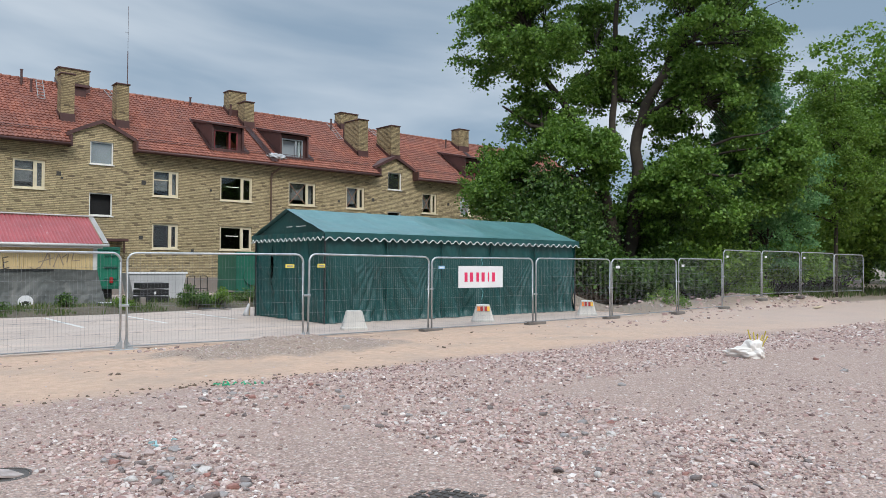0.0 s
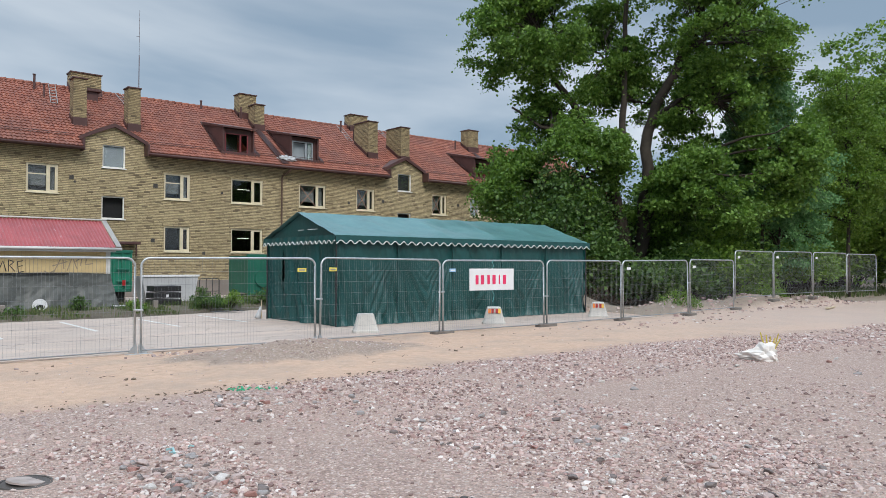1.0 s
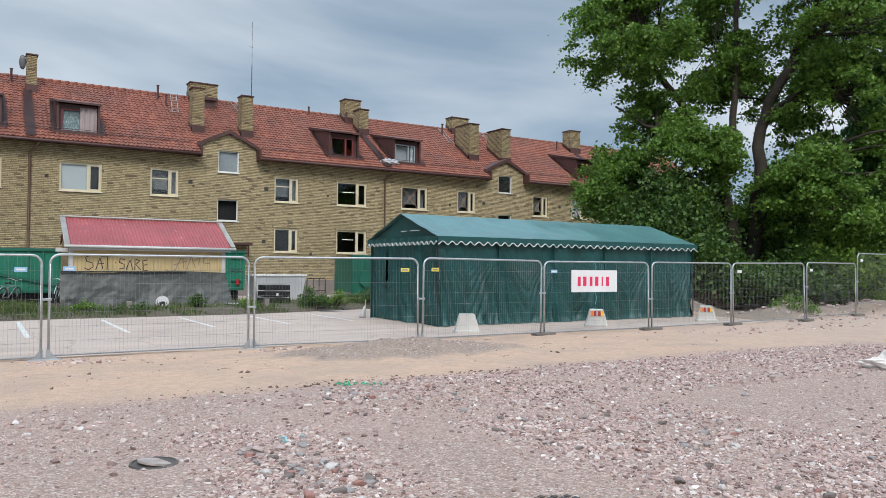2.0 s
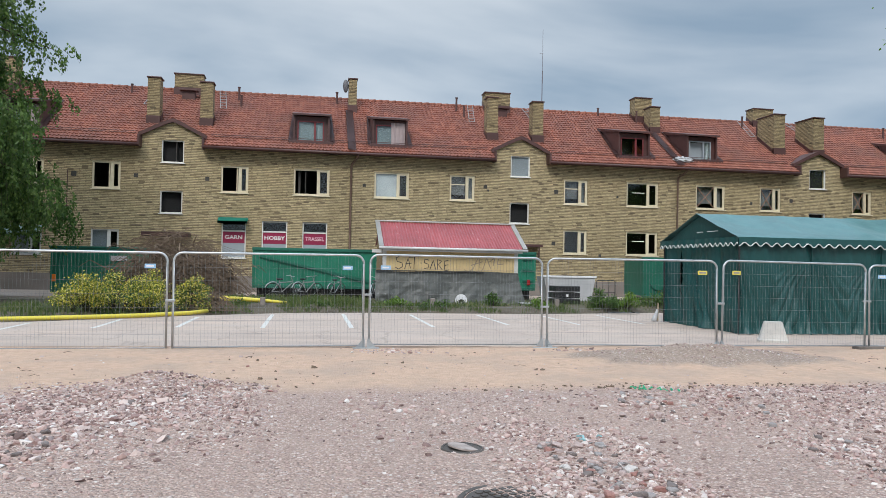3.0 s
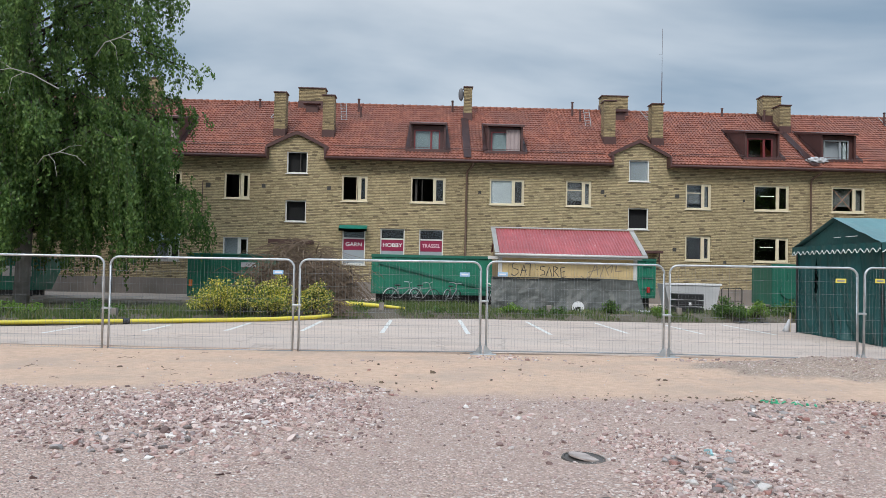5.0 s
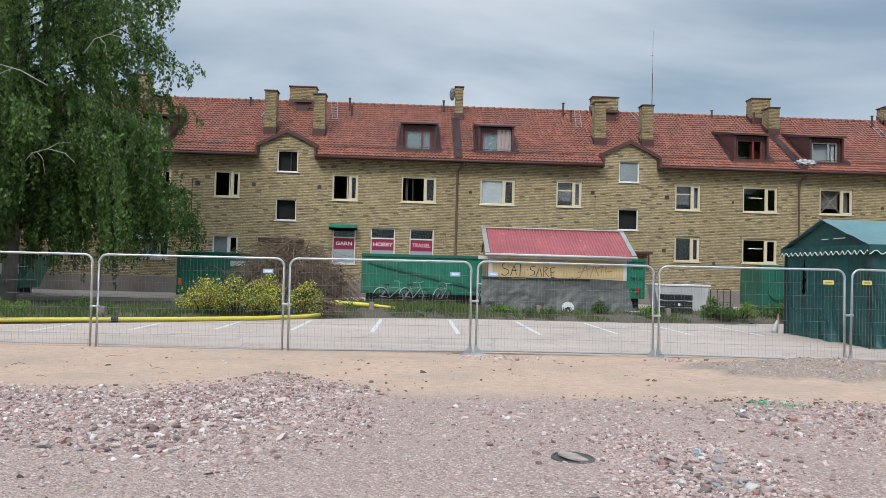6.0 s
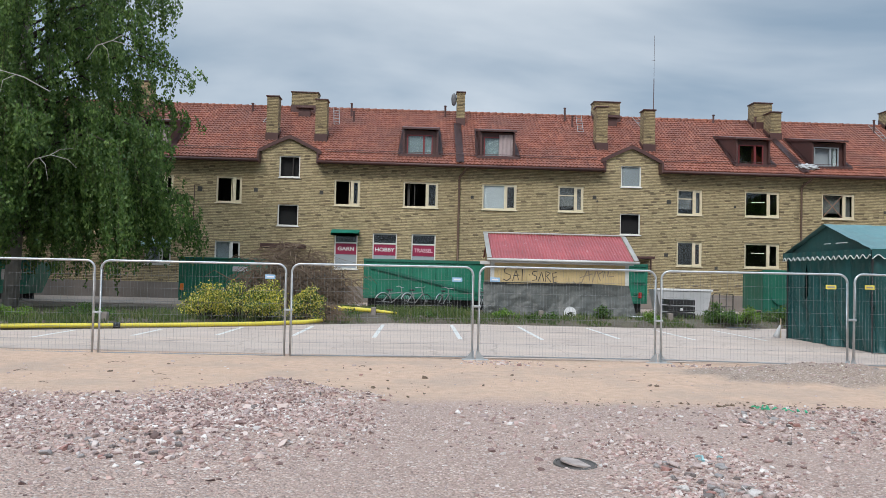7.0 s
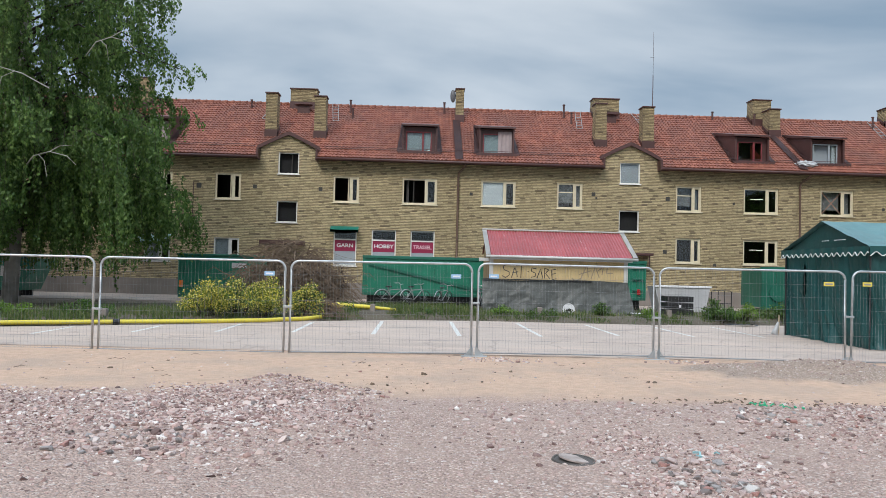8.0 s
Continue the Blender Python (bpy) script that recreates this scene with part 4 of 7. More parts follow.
for g in (-6.9, 11.07, 29.0):   # hatch, ladder and walkway rails behind the gables
    hatch = boxes((g - 0.35, g + 0.35, 43.35, 43.6, roof_z(43.4), roof_z(43.4) + 0.5), (g - 0.5, g + 0.5, 43.2, 43.7, roof_z(43.4) + 0.5, roof_z(43.4) + 0.58), bevel=0.01)
    part("roof_hood", hatch, BROWN_METAL, house, "brown metal ventilation hood")
    for s in (-1, 1):
        lad = [[(g + s * 2.0 + dx, 42.4, roof_z(42.4) + 0.1), (g + s * 1.7 + dx, RIDGE_Y, RIDGE_Z + 0.15)] for dx in (-0.16, 0.16)]
        lad += [[(g + s * (2.0 - 0.05 * i) - 0.16, 42.4 + 0.35 * i, roof_z(42.4 + 0.35 * i) + 0.1), (g + s * (2.0 - 0.05 * i) + 0.16, 42.4 + 0.35 * i, roof_z(42.4 + 0.35 * i) + 0.1)] for i in range(6)]
        on_roof("roof_ladder", lad, 0.02, CABLE, "grey metal roof ladder", 0)
for vx, vy, hh in [(-10, 43.8, 0.5), (-4.2, 43.6, 0.75), (-4.0, 42.9, 0.6), (1.3, 43.8, 0.7), (8.4, 43.8, 0.8), (8.7, 43.0, 0.7), (17.5, 44.2, 0.5), (19.8, 43.6, 0.7), (27.0, 43.6, 0.75), (27.4, 42.6, 0.7), (36.9, 43.2, 0.7)]:
    bm = bmesh.new()
    tube(bm, [(vx, vy, roof_z(vy) - 0.05), (vx, vy, roof_z(vy) + hh)], 0.06, 8)
    tube(bm, [(vx, vy, roof_z(vy) + hh), (vx, vy, roof_z(vy) + hh + 0.05)], 0.085, 8)
    part("vent_pipe", bm, BROWN_METAL, house, "brown vent pipe")
bm = bmesh.new()
tube(bm, [(13.25, 42.3, 9.6), (13.25, 42.3, 13.2)], 0.022, 6)
tube(bm, [(13.25, 42.3, 13.2), (13.25, 42.3, 15.7)], 0.009, 5)
tube(bm, [(13.08, 42.3, 14.22), (13.3, 42.3, 14.24)], 0.009, 5)
part("antenna_mast", bm, BROWN_METAL, house, "thin dark antenna mast")
bm = bmesh.new()
bmesh.ops.create_uvsphere(bm, u_segments=16, v_segments=8, radius=0.38, matrix=Matrix.Translation((1.76, 42.95, 11.75)) @ Matrix.Diagonal((0.42, 0.3, 1.0, 1)))
tube(bm, [(1.95, 43.1, 11.8), (1.75, 43.0, 11.95)], 0.03, 6)
part("satellite_dish", bm, paint("grey_dish", (0.12, 0.12, 0.13), 0.5), house, "dark grey satellite dish", True)
for px, pz, s in [(9.05, 5.75, .2), (9.25, 5.6, .1), (13.0, 5.6, .22), (-8.7, 5.65, .2), (-5.3, 5.6, .2), (16.6, 5.5, .12), (2.6, 5.6, .16), (-11.6, 5.6, .25), (24.7, 5.4, .14), (27.2, 5.6, .2), (33.5, 5.7, .18), (12.9, 2.8, .2), (15.6, 2.2, .16)]:
    part("wall_vent", boxes((px, px + s, FY - 0.02, FY - 0.003, pz, pz + s), bevel=0.004), DARK_ROOM, house, "dark wall vent")
bm = bmesh.new()
tube(bm, [(-11.75, FY - 0.03, 3.9), (-11.75, FY - 0.03, 5.9)], 0.02, 5)
part("wall_cable", bm, BROWN_METAL, house)

roof_sheet_bag = thing("plastic_sheet", pose(20.55, 38.95, roof_z(38.95) + 0.16, math.degrees(math.atan(SLOPE)), 0, 0), "crumpled white plastic sheet lying on the roof tiles", "plastic sheet")
bm = bmesh.new()
bmesh.ops.create_icosphere(bm, subdivisions=4, radius=1.0)
for v in bm.verts:
    d = v.co.copy()
    k = 0.75 + 0.5 * noise.noise(d * 2.3) + 0.25 * noise.noise(d * 6.0)
    v.co = Vector((d.x * 0.62 * k, d.y * 0.28 * k, max(-0.06, d.z * 0.18 * k)))
part("sheet", bm, GREY_PL, roof_sheet_bag, "", True)

# ---------------------------------------------------------------- party tent
TX, TY, TL, TD, TE, TR_ = 10.47, 16.93, 10.02, 4.01, 2.38, 3.08
tent = thing("party_tent", pose(TX, TY, 0.022), "long dark green tarpaulin party tent with scalloped valance", "tent")


def cloth(n, m, fn):
    """A sheet of n by m cells from fn(s, t) with s and t in 0..1."""
    v = [fn(i / n, j / m) for j in range(m + 1) for i in range(n + 1)]
    f = [(j * (n + 1) + i, j * (n + 1) + i + 1, (j + 1) * (n + 1) + i + 1, (j + 1) * (n + 1) + i) for j in range(m) for i in range(n)]
    return mesh_of("cloth", v, f)


def fold(x, z, seed):
    """Gathered cloth: soft vertical folds that grow downwards, and drapes pulled to the posts."""
    k = x / 2.004
    e = abs(k - round(k)) * 2.004     # distance to the nearest post
    drop = max(0.0, 1 - z / 2.2)
    d = 0.15 * noise.noise(Vector((x * 2.2 + z * 0.9, z * 0.7, seed))) + 0.07 * noise.noise(Vector((x * 6.5 + z * 1.2, z * 1.3, seed + 4)))
    d *= 0.25 + 0.7 * drop
    # drapes that fan out from the tops of the posts, sharp-edged, fading towards mid-span
    below = max(0.15, 2.25 - z)
    fan = math.atan2(e, below)
    side = 1 if k > round(k) else -1
    u = fan * 7.5 + 0.8 * noise.noise(Vector((round(k) * 3.1, side, seed))) + 0.5 * noise.noise(Vector((x, z, seed)))
    ridge = 1 - abs(2 * (u - math.floor(u)) - 1)
    reach = math.hypot(e, below)
    d += 0.19 * (ridge ** 2 - 0.35) * min(1.0, reach / 0.8) * max(0.0, 1 - fan / 1.25) * (0.45 + 0.8 * abs(noise.noise(Vector((round(k) * 5 + side, u * 0.4, seed + 8)))))
    d += 0.05 * math.exp(-(e / 0.12) ** 2)
    lean = x + 0.22 * z * noise.noise(Vector((x * 0.7, 2.0, seed)))
    g = noise.noise(Vector((lean * 2.1, z * 0.25, seed + 12)))
    d += 0.16 * (1 - abs(g) * 2.2) * (0.25 + 0.75 * drop) * min(1.0, e / 0.25)
    d -= 0.09 * math.sin(math.pi * min(1, e / 1.0)) * (0.3 + drop) * 0.8
    return d


for i in range(5):
    a, b = i * TL / 5, (i + 1) * TL / 5
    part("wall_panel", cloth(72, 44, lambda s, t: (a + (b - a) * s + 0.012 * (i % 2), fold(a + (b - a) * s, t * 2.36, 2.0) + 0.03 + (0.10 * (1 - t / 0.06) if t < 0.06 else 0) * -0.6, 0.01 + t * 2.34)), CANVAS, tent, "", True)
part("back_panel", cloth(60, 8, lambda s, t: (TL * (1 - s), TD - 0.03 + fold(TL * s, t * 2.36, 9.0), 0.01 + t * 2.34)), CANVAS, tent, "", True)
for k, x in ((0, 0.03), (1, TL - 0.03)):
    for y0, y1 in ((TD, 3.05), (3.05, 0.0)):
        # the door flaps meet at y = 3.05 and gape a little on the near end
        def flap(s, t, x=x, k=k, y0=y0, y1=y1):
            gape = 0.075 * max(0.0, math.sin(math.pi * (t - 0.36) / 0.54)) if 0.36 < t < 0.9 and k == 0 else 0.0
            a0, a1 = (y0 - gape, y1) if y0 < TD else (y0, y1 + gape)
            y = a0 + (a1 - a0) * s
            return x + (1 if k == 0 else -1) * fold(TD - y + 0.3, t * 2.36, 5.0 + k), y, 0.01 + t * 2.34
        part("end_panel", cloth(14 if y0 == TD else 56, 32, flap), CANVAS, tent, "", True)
    bm = bmesh.new()
    n = 16
    rows = []
    for j in range(n + 1):
        y = TD * j / n
        zt = TE + (TR_ - TE) * (1 - abs(2 * j / n - 1))
        rows.append((bm.verts.new((x + 0.02 * noise.noise(Vector((y * 3, 1, k))), y, TE - 0.02)), bm.verts.new((x + 0.01, y, zt - 0.01))))
    for p, q in zip(rows, rows[1:]):
        bm.faces.new((p[0], q[0], q[1], p[1]))
    part("gable_panel", bm, CANVAS, tent, "", True)


def roof_cloth(s, t):
    """Roof sheet: sags a little between the frames, rounded at the eave."""
    x = -0.08 + (TL + 0.16) * s
    y = -0.08 + (TD / 2 + 0.08) * t
    z = TE + (TR_ - TE) * min(1, (y + 0.05) / (TD / 2 + 0.05)) + 0.035
    k = x / 2.004
    e = abs(k - math.floor(k) - 0.5) * 2
    z -= 0.085 * (1 - e * e) * math.sin(math.pi * min(1, max(0, t)))
    z += 0.022 * noise.noise(Vector((x * 1.8, y * 2.5, 2))) + 0.008 * noise.noise(Vector((x * 6, y * 3, 5)))
    if t < 0.04:
        z -= 0.03
    return x, y, z


part("roof_sheet", cloth(100, 16, roof_cloth), CANVAS_ROOF, tent, "lighter blue-green roof sheet", True)
part("roof_sheet", cloth(100, 16, lambda s, t: (lambda q: (q[0], TD - q[1], q[2]))(roof_cloth(1 - s, t))), CANVAS_ROOF, tent, "lighter blue-green roof sheet", True)


def valance(length, pitch):
    """A hanging strip with a scalloped lower edge, and its white tape."""
    n = int(length / 0.03)
    bm, tape = bmesh.new(), bmesh.new()
    prev, line = None, []
    for i in range(n + 1):
        x = length * i / n
        low = -0.15 - 0.045 * math.cos(2 * math.pi * x / pitch)
        y = 0.012 * math.sin(2 * math.pi * x / pitch * 0.5 + 1)
        ring = bm.verts.new((x, y, 0.03)), bm.verts.new((x, y - 0.01, low))
        line.append((x, y - 0.018, low))
        if prev:
            bm.faces.new((prev[1], ring[1], ring[0], prev[0]))
        prev = ring
    tube(tape, line, 0.013, 4)
    return bm, tape


for m, ln, pi in ((pose(-0.08, -0.09, TE, 0, 0, 0), TL + 0.16, 0.29), (pose(TL + 0.08, TD + 0.09, TE, 0, 0, 180), TL + 0.16, 0.29), (pose(-0.09, TD + 0.08, TE, 0, 0, -90), TD + 0.16, 0.25), (pose(TL + 0.09, -0.08, TE, 0, 0, 90), TD + 0.16, 0.25)):
    b, tp = valance(ln, pi)
    v = part("valance", b, CANVAS, tent, "scalloped valance", True)
    w = part("edge_tape", tp, TRIM_WHITE, v, "white edge tape")
    v.matrix_basis = m
for i in range(6):
    for y in (0.05, TD - 0.05):
        bm = bmesh.new()
        tube(bm, [(i * TL / 5, y - (0.03 if y < 1 else -0.03), 0), (i * TL / 5, y - (0.03 if y < 1 else -0.03), TE)], 0.022, 8)
        part("pole", bm, CANVAS if i not in (0, 5) else BLACK, tent)
bm = bmesh.new()
tube(bm, [(-0.02, 1.5, TE + 0.22), (-0.02, 1.0, TE + 0.22)], 0.012, 4), tube(bm, [(-0.02, 2.05, TE + 0.22), (-0.02, 1.75, TE + 0.22)], 0.012, 4)
part("window_flap", bm, TRIM_WHITE, tent)

# ---------------------------------------------------------------- site fence
FENCE_X = [-16.4, -12.9, -9.4, -5.93, -2.42, 1.1, 4.63, 8.1, 11.6, 15.1, 18.6, 22.1, 25.6, 29.1, 32.5, 35.9, 39.3]
FENCE_Y = [14.3, 14.15, 14.05, 14.03, 14.06, 14.22, 14.32, 13.78, 14.0, 13.85, 13.98, 13.93, 14.3, 14.6, 14.6, 14.6, 14.6]
FENCE_Y[5], FENCE_Y[6] = 14.22, 14.3
FENCE_Z = [-0.09, -0.09, -0.09, -0.08, -0.06, -0.02, -0.02, 0.01, -0.02, 0.0, 0.01, 0.07, 0.42, 0.45, 0.45, 0.42, 0.4]


def fence_panel(x0, y0, z0, x1, y1, z1, index):
    """A galvanised frame of bent tube filled with welded wire, in two feet, clamped to the next panel."""
    w = math.hypot(x1 - x0, y1 - y0) - 0.07
    h = 1.78
    ang = math.degrees(math.atan2(y1 - y0, x1 - x0))
    tilt = math.degrees(math.atan2(z1 - z0, w)) * (0.6 if index < 11 else 0)
    root = thing("site_fence", pose(x0, y0, z0, 0, -tilt, ang) @ pose(0.035, 0, 0, (index * 37 % 5 - 2) * 0.25), "galvanised steel wire mesh site fence standing in feet", "fence", "site fences")
    bm = bmesh.new()
    r = 0.021
    rad = 0.16
    pts = [(r, 0, -0.02), (r, 0, h - rad)] + [(x, 0, z) for x, z in arc(r + rad, h - rad, rad, 180, 90, 6)] + [(x, 0, z) for x, z in arc(w - r - rad, h - rad, rad, 90, 0, 6)] + [(w - r, 0, h - rad), (w - r, 0, -0.02)]
    tube(bm, pts, r, 8)
    part("frame", bm, STEEL, root, "", True)
    bm = bmesh.new()
    tube(bm, [(r, 0, 0.08), (w - r, 0, 0.08)], 0.014, 6)
    part("bottom_rail", bm, WIRE, root)
    v, f = [], []

    def wire(a, b, k):
        d = (Vector(b) - Vector(a)).normalized()
        s = d.orthogonal().normalized()
        u = d.cross(s)
        i = len(v)
        for p in (a, b):
            for q in (s, -0.5 * s + 0.87 * u, -0.5 * s - 0.87 * u):
                v.append(tuple(Vector(p) + q * k))
        for j in range(3):
            f.append((i + j, i + (j + 1) % 3, i + 3 + (j + 1) % 3, i + 3 + j))

    n = int(w / 0.062)
    for i in range(1, n):
        x = w * i / n
        top = h - r
        e = min(x, w - x)
        if e < rad:
            top = h - rad + math.sqrt(max(0, rad ** 2 - (rad - e) ** 2)) - r
        wire((x, 0, 0.08), (x, 0.0, top), 0.0015)
    for i in range(1, 7):
        z = 0.08 + (h - 0.1) * i / 7
        wire((r, -0.004, z), (w - r, -0.004, z), 0.0022)
    part("wire_mesh", mesh_of("wire_mesh", v, f), WIRE, root, "welded wire infill")
    bm = bmesh.new()
    box(bm, -0.11, 0.055, -0.03, 0.03, 0.8 + 0.1 * (index % 3), 0.84 + 0.1 * (index % 3), 0.006)
    tube(bm, [(-0.035, -0.05, 0.82 + 0.1 * (index % 3)), (-0.035, 0.05, 0.82 + 0.1 * (index % 3))], 0.012, 6)
    part("clamp", bm, STEEL, root, "steel coupling clamp")
    return root


panel_roots = []
for i in range(len(FENCE_X) - 1):
    fence = fence_panel(FENCE_X[i], FENCE_Y[i], FENCE_Z[i], FENCE_X[i + 1], FENCE_Y[i + 1], FENCE_Z[i + 1], i)
    panel_roots.append(fence)
    # maker's tags hung in the upper corners
    tag = {4: ("R", BLUE_TAG), 3: ("R", BLUE_TAG), 5: ("L", BLUE_TAG), 6: ("R", YELLOW_TAG), 7: ("L", YELLOW_TAG), 8: ("L", BLUE_TAG), 10: ("L", WHITE_PL), 11: ("L", WHITE_PL), 12: ("L", WHITE_PL), 13: ("L", WHITE_PL), 14: ("L", WHITE_PL)}.get(i)
    if tag:
        xx = 0.22 if tag[0] == "L" else 3.03
        plate = part("tag_plate", boxes((xx, xx + 0.19, -0.012, -0.006, 1.5, 1.58), bevel=0.002), tag[1], fence, "small maker's tag")
        part("tag_bar", boxes((xx + 0.03, xx + 0.16, -0.016, -0.0125, 1.525, 1.555)), WHITE_PL if tag[1] != YELLOW_TAG else CABLE, plate)


def foot(fence, i, x, y, z):
    """The foot that carries this fence's first post."""
    inv = fence.matrix_basis.inverted()
    if i in (5, 6, 7):
        bm = bmesh.new()
        for s in (-1, 1):
            prism(bm, [(s * 0.02, 0.0), (s * 0.2, 0.0), (s * 0.06, 0.17), (s * 0.02, 0.17)], -0.02, 0.02)
        box(bm, -0.25, 0.25, -0.12, 0.12, -0.03, 0.012, 0.004)
        bmesh.ops.recalc_face_normals(bm, faces=bm.faces)
        ob = part("foot", bm, STEEL, fence, "grey steel foot with triangular plates")
        ob.matrix_basis = inv @ pose(x, y, max(z, 0) - 0.005)
    elif i > 7:
        gz = min(z, height(x, y)) if i < 12 else height(x, y) - 0.02
        ob = part("foot", boxes((-0.33, 0.33, -0.11, 0.11, -0.03, 0.085), bevel=0.02), RUBBER, fence, "dark rubber block foot")
        ob.matrix_basis = inv @ pose(x + 0.05, y + 0.02, gz, 0, 0, 4 * (i % 3))


for i, fence in enumerate(panel_roots):
    foot(fence, i, FENCE_X[i], FENCE_Y[i], FENCE_Z[i])

# company board tied to the fence
board = thing("company_board", pose(12.36, 13.84, 1.02, 0, 0, -2.5), "white company board with pink-red logo bars on the fence", "sign")
part("panel", boxes((0, 1.46, -0.012, 0.0, 0, 0.54), bevel=0.004), WHITE_PL, board)
for a, b in ((0.19, 0.28), (0.36, 0.46), (0.57, 0.65), (0.74, 0.84), (0.95, 0.99), (1.09, 1.19)):
    part("logo_bar", boxes((a, b, -0.018, -0.0125, 0.15, 0.38)), PINK, board, "pink-red logo bar")
for p in ([(0.75, 0, 0.54), (0.77, -0.02, 0.62), (0.72, -0.02, 0.7), (0.78, -0.03, 0.76)], [(0.72, -0.01, 0.0), (0.78, -0.03, -0.12), (0.74, -0.02, -0.3)]):
    bm = bmesh.new()
    tube(bm, p, 0.008, 5)
    part("tie", bm, paint("teal_string", (0.15, 0.4, 0.42), 0.6), board, "pale blue tie")

# ---------------------------------------------------------------- kiosk shed behind the lot
shed = thing("wooden_shed", pose(0, 0, 0.0), "pale yellow wooden shed with red corrugated roof and graffiti", "shed")
SHX0, SHX1, SHY, SHB = 2.6, 7.62, 27.0, 29.6
YELLOW_WOOD = paint("pale_yellow_board", (0.62, 0.47, 0.24), 0.7, 2.0, 0.2, 0.2, 0.0, (0.4, 0.3, 0.18))
WHITE_WOOD = paint("white_board", (0.58, 0.57, 0.55), 0.6, 2.0, 0.2, 0.1)
rb = random.Random(8)
x = SHX0
while x < SHX1 - 0.01:
    w = min(0.118, SHX1 - x)
    part("board", boxes((x + 0.003, x + w - 0.003, SHY - 0.004 * rb.random(), SHY + 0.03, 0.1, 2.12)), YELLOW_WOOD, shed)
    x += 0.118
for sx in (SHX0 - 0.01, SHX1 - 0.03):
    bm = bmesh.new()
    poly = [(SHY + 0.035, 0.1), (SHB, 0.1), (SHB, 2.2), ((SHY + SHB) / 2 + 0.3, 3.1), (SHY + 0.035, 2.14)]
    a = [bm.verts.new((sx, y, z)) for y, z in poly]
    b = [bm.verts.new((sx + 0.04, y, z)) for y, z in poly]
    bm.faces.new(a), bm.faces.new(b[::-1])
    for i in range(5):
        bm.faces.new((a[i], a[(i + 1) % 5], b[(i + 1) % 5], b[i]))
    bmesh.ops.recalc_face_normals(bm, faces=bm.faces)
    part("side_wall", bm, paint("bare_brown_board", (0.3, 0.2, 0.1), 0.8, 2.0, 0.25, 0.3), shed, "unpainted brown gable wall")
part("back_wall", boxes((SHX0, SHX1, SHB - 0.03, SHB, 0.1, 2.2)), YELLOW_WOOD, shed)
for xx in (SHX0 - 0.02, SHX1 - 0.12):
    part("corner_board", boxes((xx, xx + 0.14, SHY - 0.035, SHY - 0.006, 0.1, 2.12), bevel=0.004), WHITE_WOOD, shed, "white corner board")
part("beam", boxes((SHX0 - 0.4, SHX0 - 0.03, SHY - 0.05, SHY + 0.03, 2.0, 2.12), bevel=0.006), WHITE_WOOD, shed)
RX0, RX1, RY0, RZ0, RY1, RZ1 = 2.42, 7.92, 26.7, 2.2, 28.6, 3.2
RED_SHEET = paint("faded_red_sheet_metal", (0.37, 0.085, 0.09), 0.45, 1.2, 0.25, 0.1, 0.0, (0.5, 0.3, 0.3))


def corrugated(x0, x1, y0, z0, y1, z1):
    n = int((x1 - x0) / 0.0275)
    v, f = [], []
    for i in range(n + 1):
        h = 0.0 if i % 4 in (0, 1) else 0.04
        xx = x0 + (x1 - x0) * i / n
        v += [(xx, y0, z0 + h), (xx, y1, z1 + h)]
        if i:
            k = 2 * i
            f.append((k - 2, k, k + 1, k - 1))
    return mesh_of("sheet", v, f)


part("roof_sheet", corrugated(RX0 + 0.16, RX1 - 0.16, RY0, RZ0, RY1, RZ1), RED_SHEET, shed, "faded red corrugated roof sheet")
part("roof_sheet", corrugated(RX0 + 0.16, RX1 - 0.16, 30.3, RZ0 + 0.1, RY1 + 0.01, RZ1), RED_SHEET, shed, "faded red corrugated roof sheet")
for xx in (RX0, RX1 - 0.17):
    bm = bmesh.new()
    q = [bm.verts.new(p) for p in ((xx, RY0 - 0.03, RZ0 + 0.05), (xx + 0.17, RY0 - 0.03, RZ0 + 0.05), (xx + 0.17, RY1, RZ1 + 0.06), (xx, RY1, RZ1 + 0.06))]
    bm.faces.new(q)
    bmesh.ops.solidify(bm, geom=list(bm.faces), thickness=0.12)
    part("barge_board", bm, WHITE_WOOD, shed, "white barge board")
bm = bmesh.new()
tube(bm, [(RX0, RY0 - 0.05, RZ0 - 0.02), (RX1, RY0 - 0.05, RZ0 - 0.03)], 0.05, 8)
part("gutter", bm, WHITE_WOOD, shed, "white gutter", True)
part("ridge_cap", boxes((RX0, RX1, RY1 - 0.08, RY1 + 0.08, RZ1 + 0.03, RZ1 + 0.075), bevel=0.01), WHITE_WOOD, shed)
part("fascia", boxes((RX0 + 0.18, RX1 - 0.18, RY0 + 0.0, RY0 + 0.03, RZ0 - 0.13, RZ0 - 0.02)), WHITE_WOOD, shed)
part("soffit", boxes((RX0 + 0.18, RX1 - 0.18, RY0 + 0.03, SHY, RZ0 - 0.09, RZ0 - 0.06)), WHITE_WOOD, shed)


def scrawl(strokes, r, material, label):
    bm = bmesh.new()
    for s in strokes:
        p = []
        for a, b in zip(s, s[1:]):
            p += [(a[0] + (b[0] - a[0]) * k / 4, SHY - 0.008, a[1] + (b[1] - a[1]) * k / 4) for k in range(4)]
        p.append((s[-1][0], SHY - 0.008, s[-1][1]))
        tube(bm, p, r, 5)
    for v in bm.verts:
        v.co.y = SHY - 0.008 + (v.co.y - SHY + 0.008) * 0.15
    part("graffiti", bm, material, shed, label)


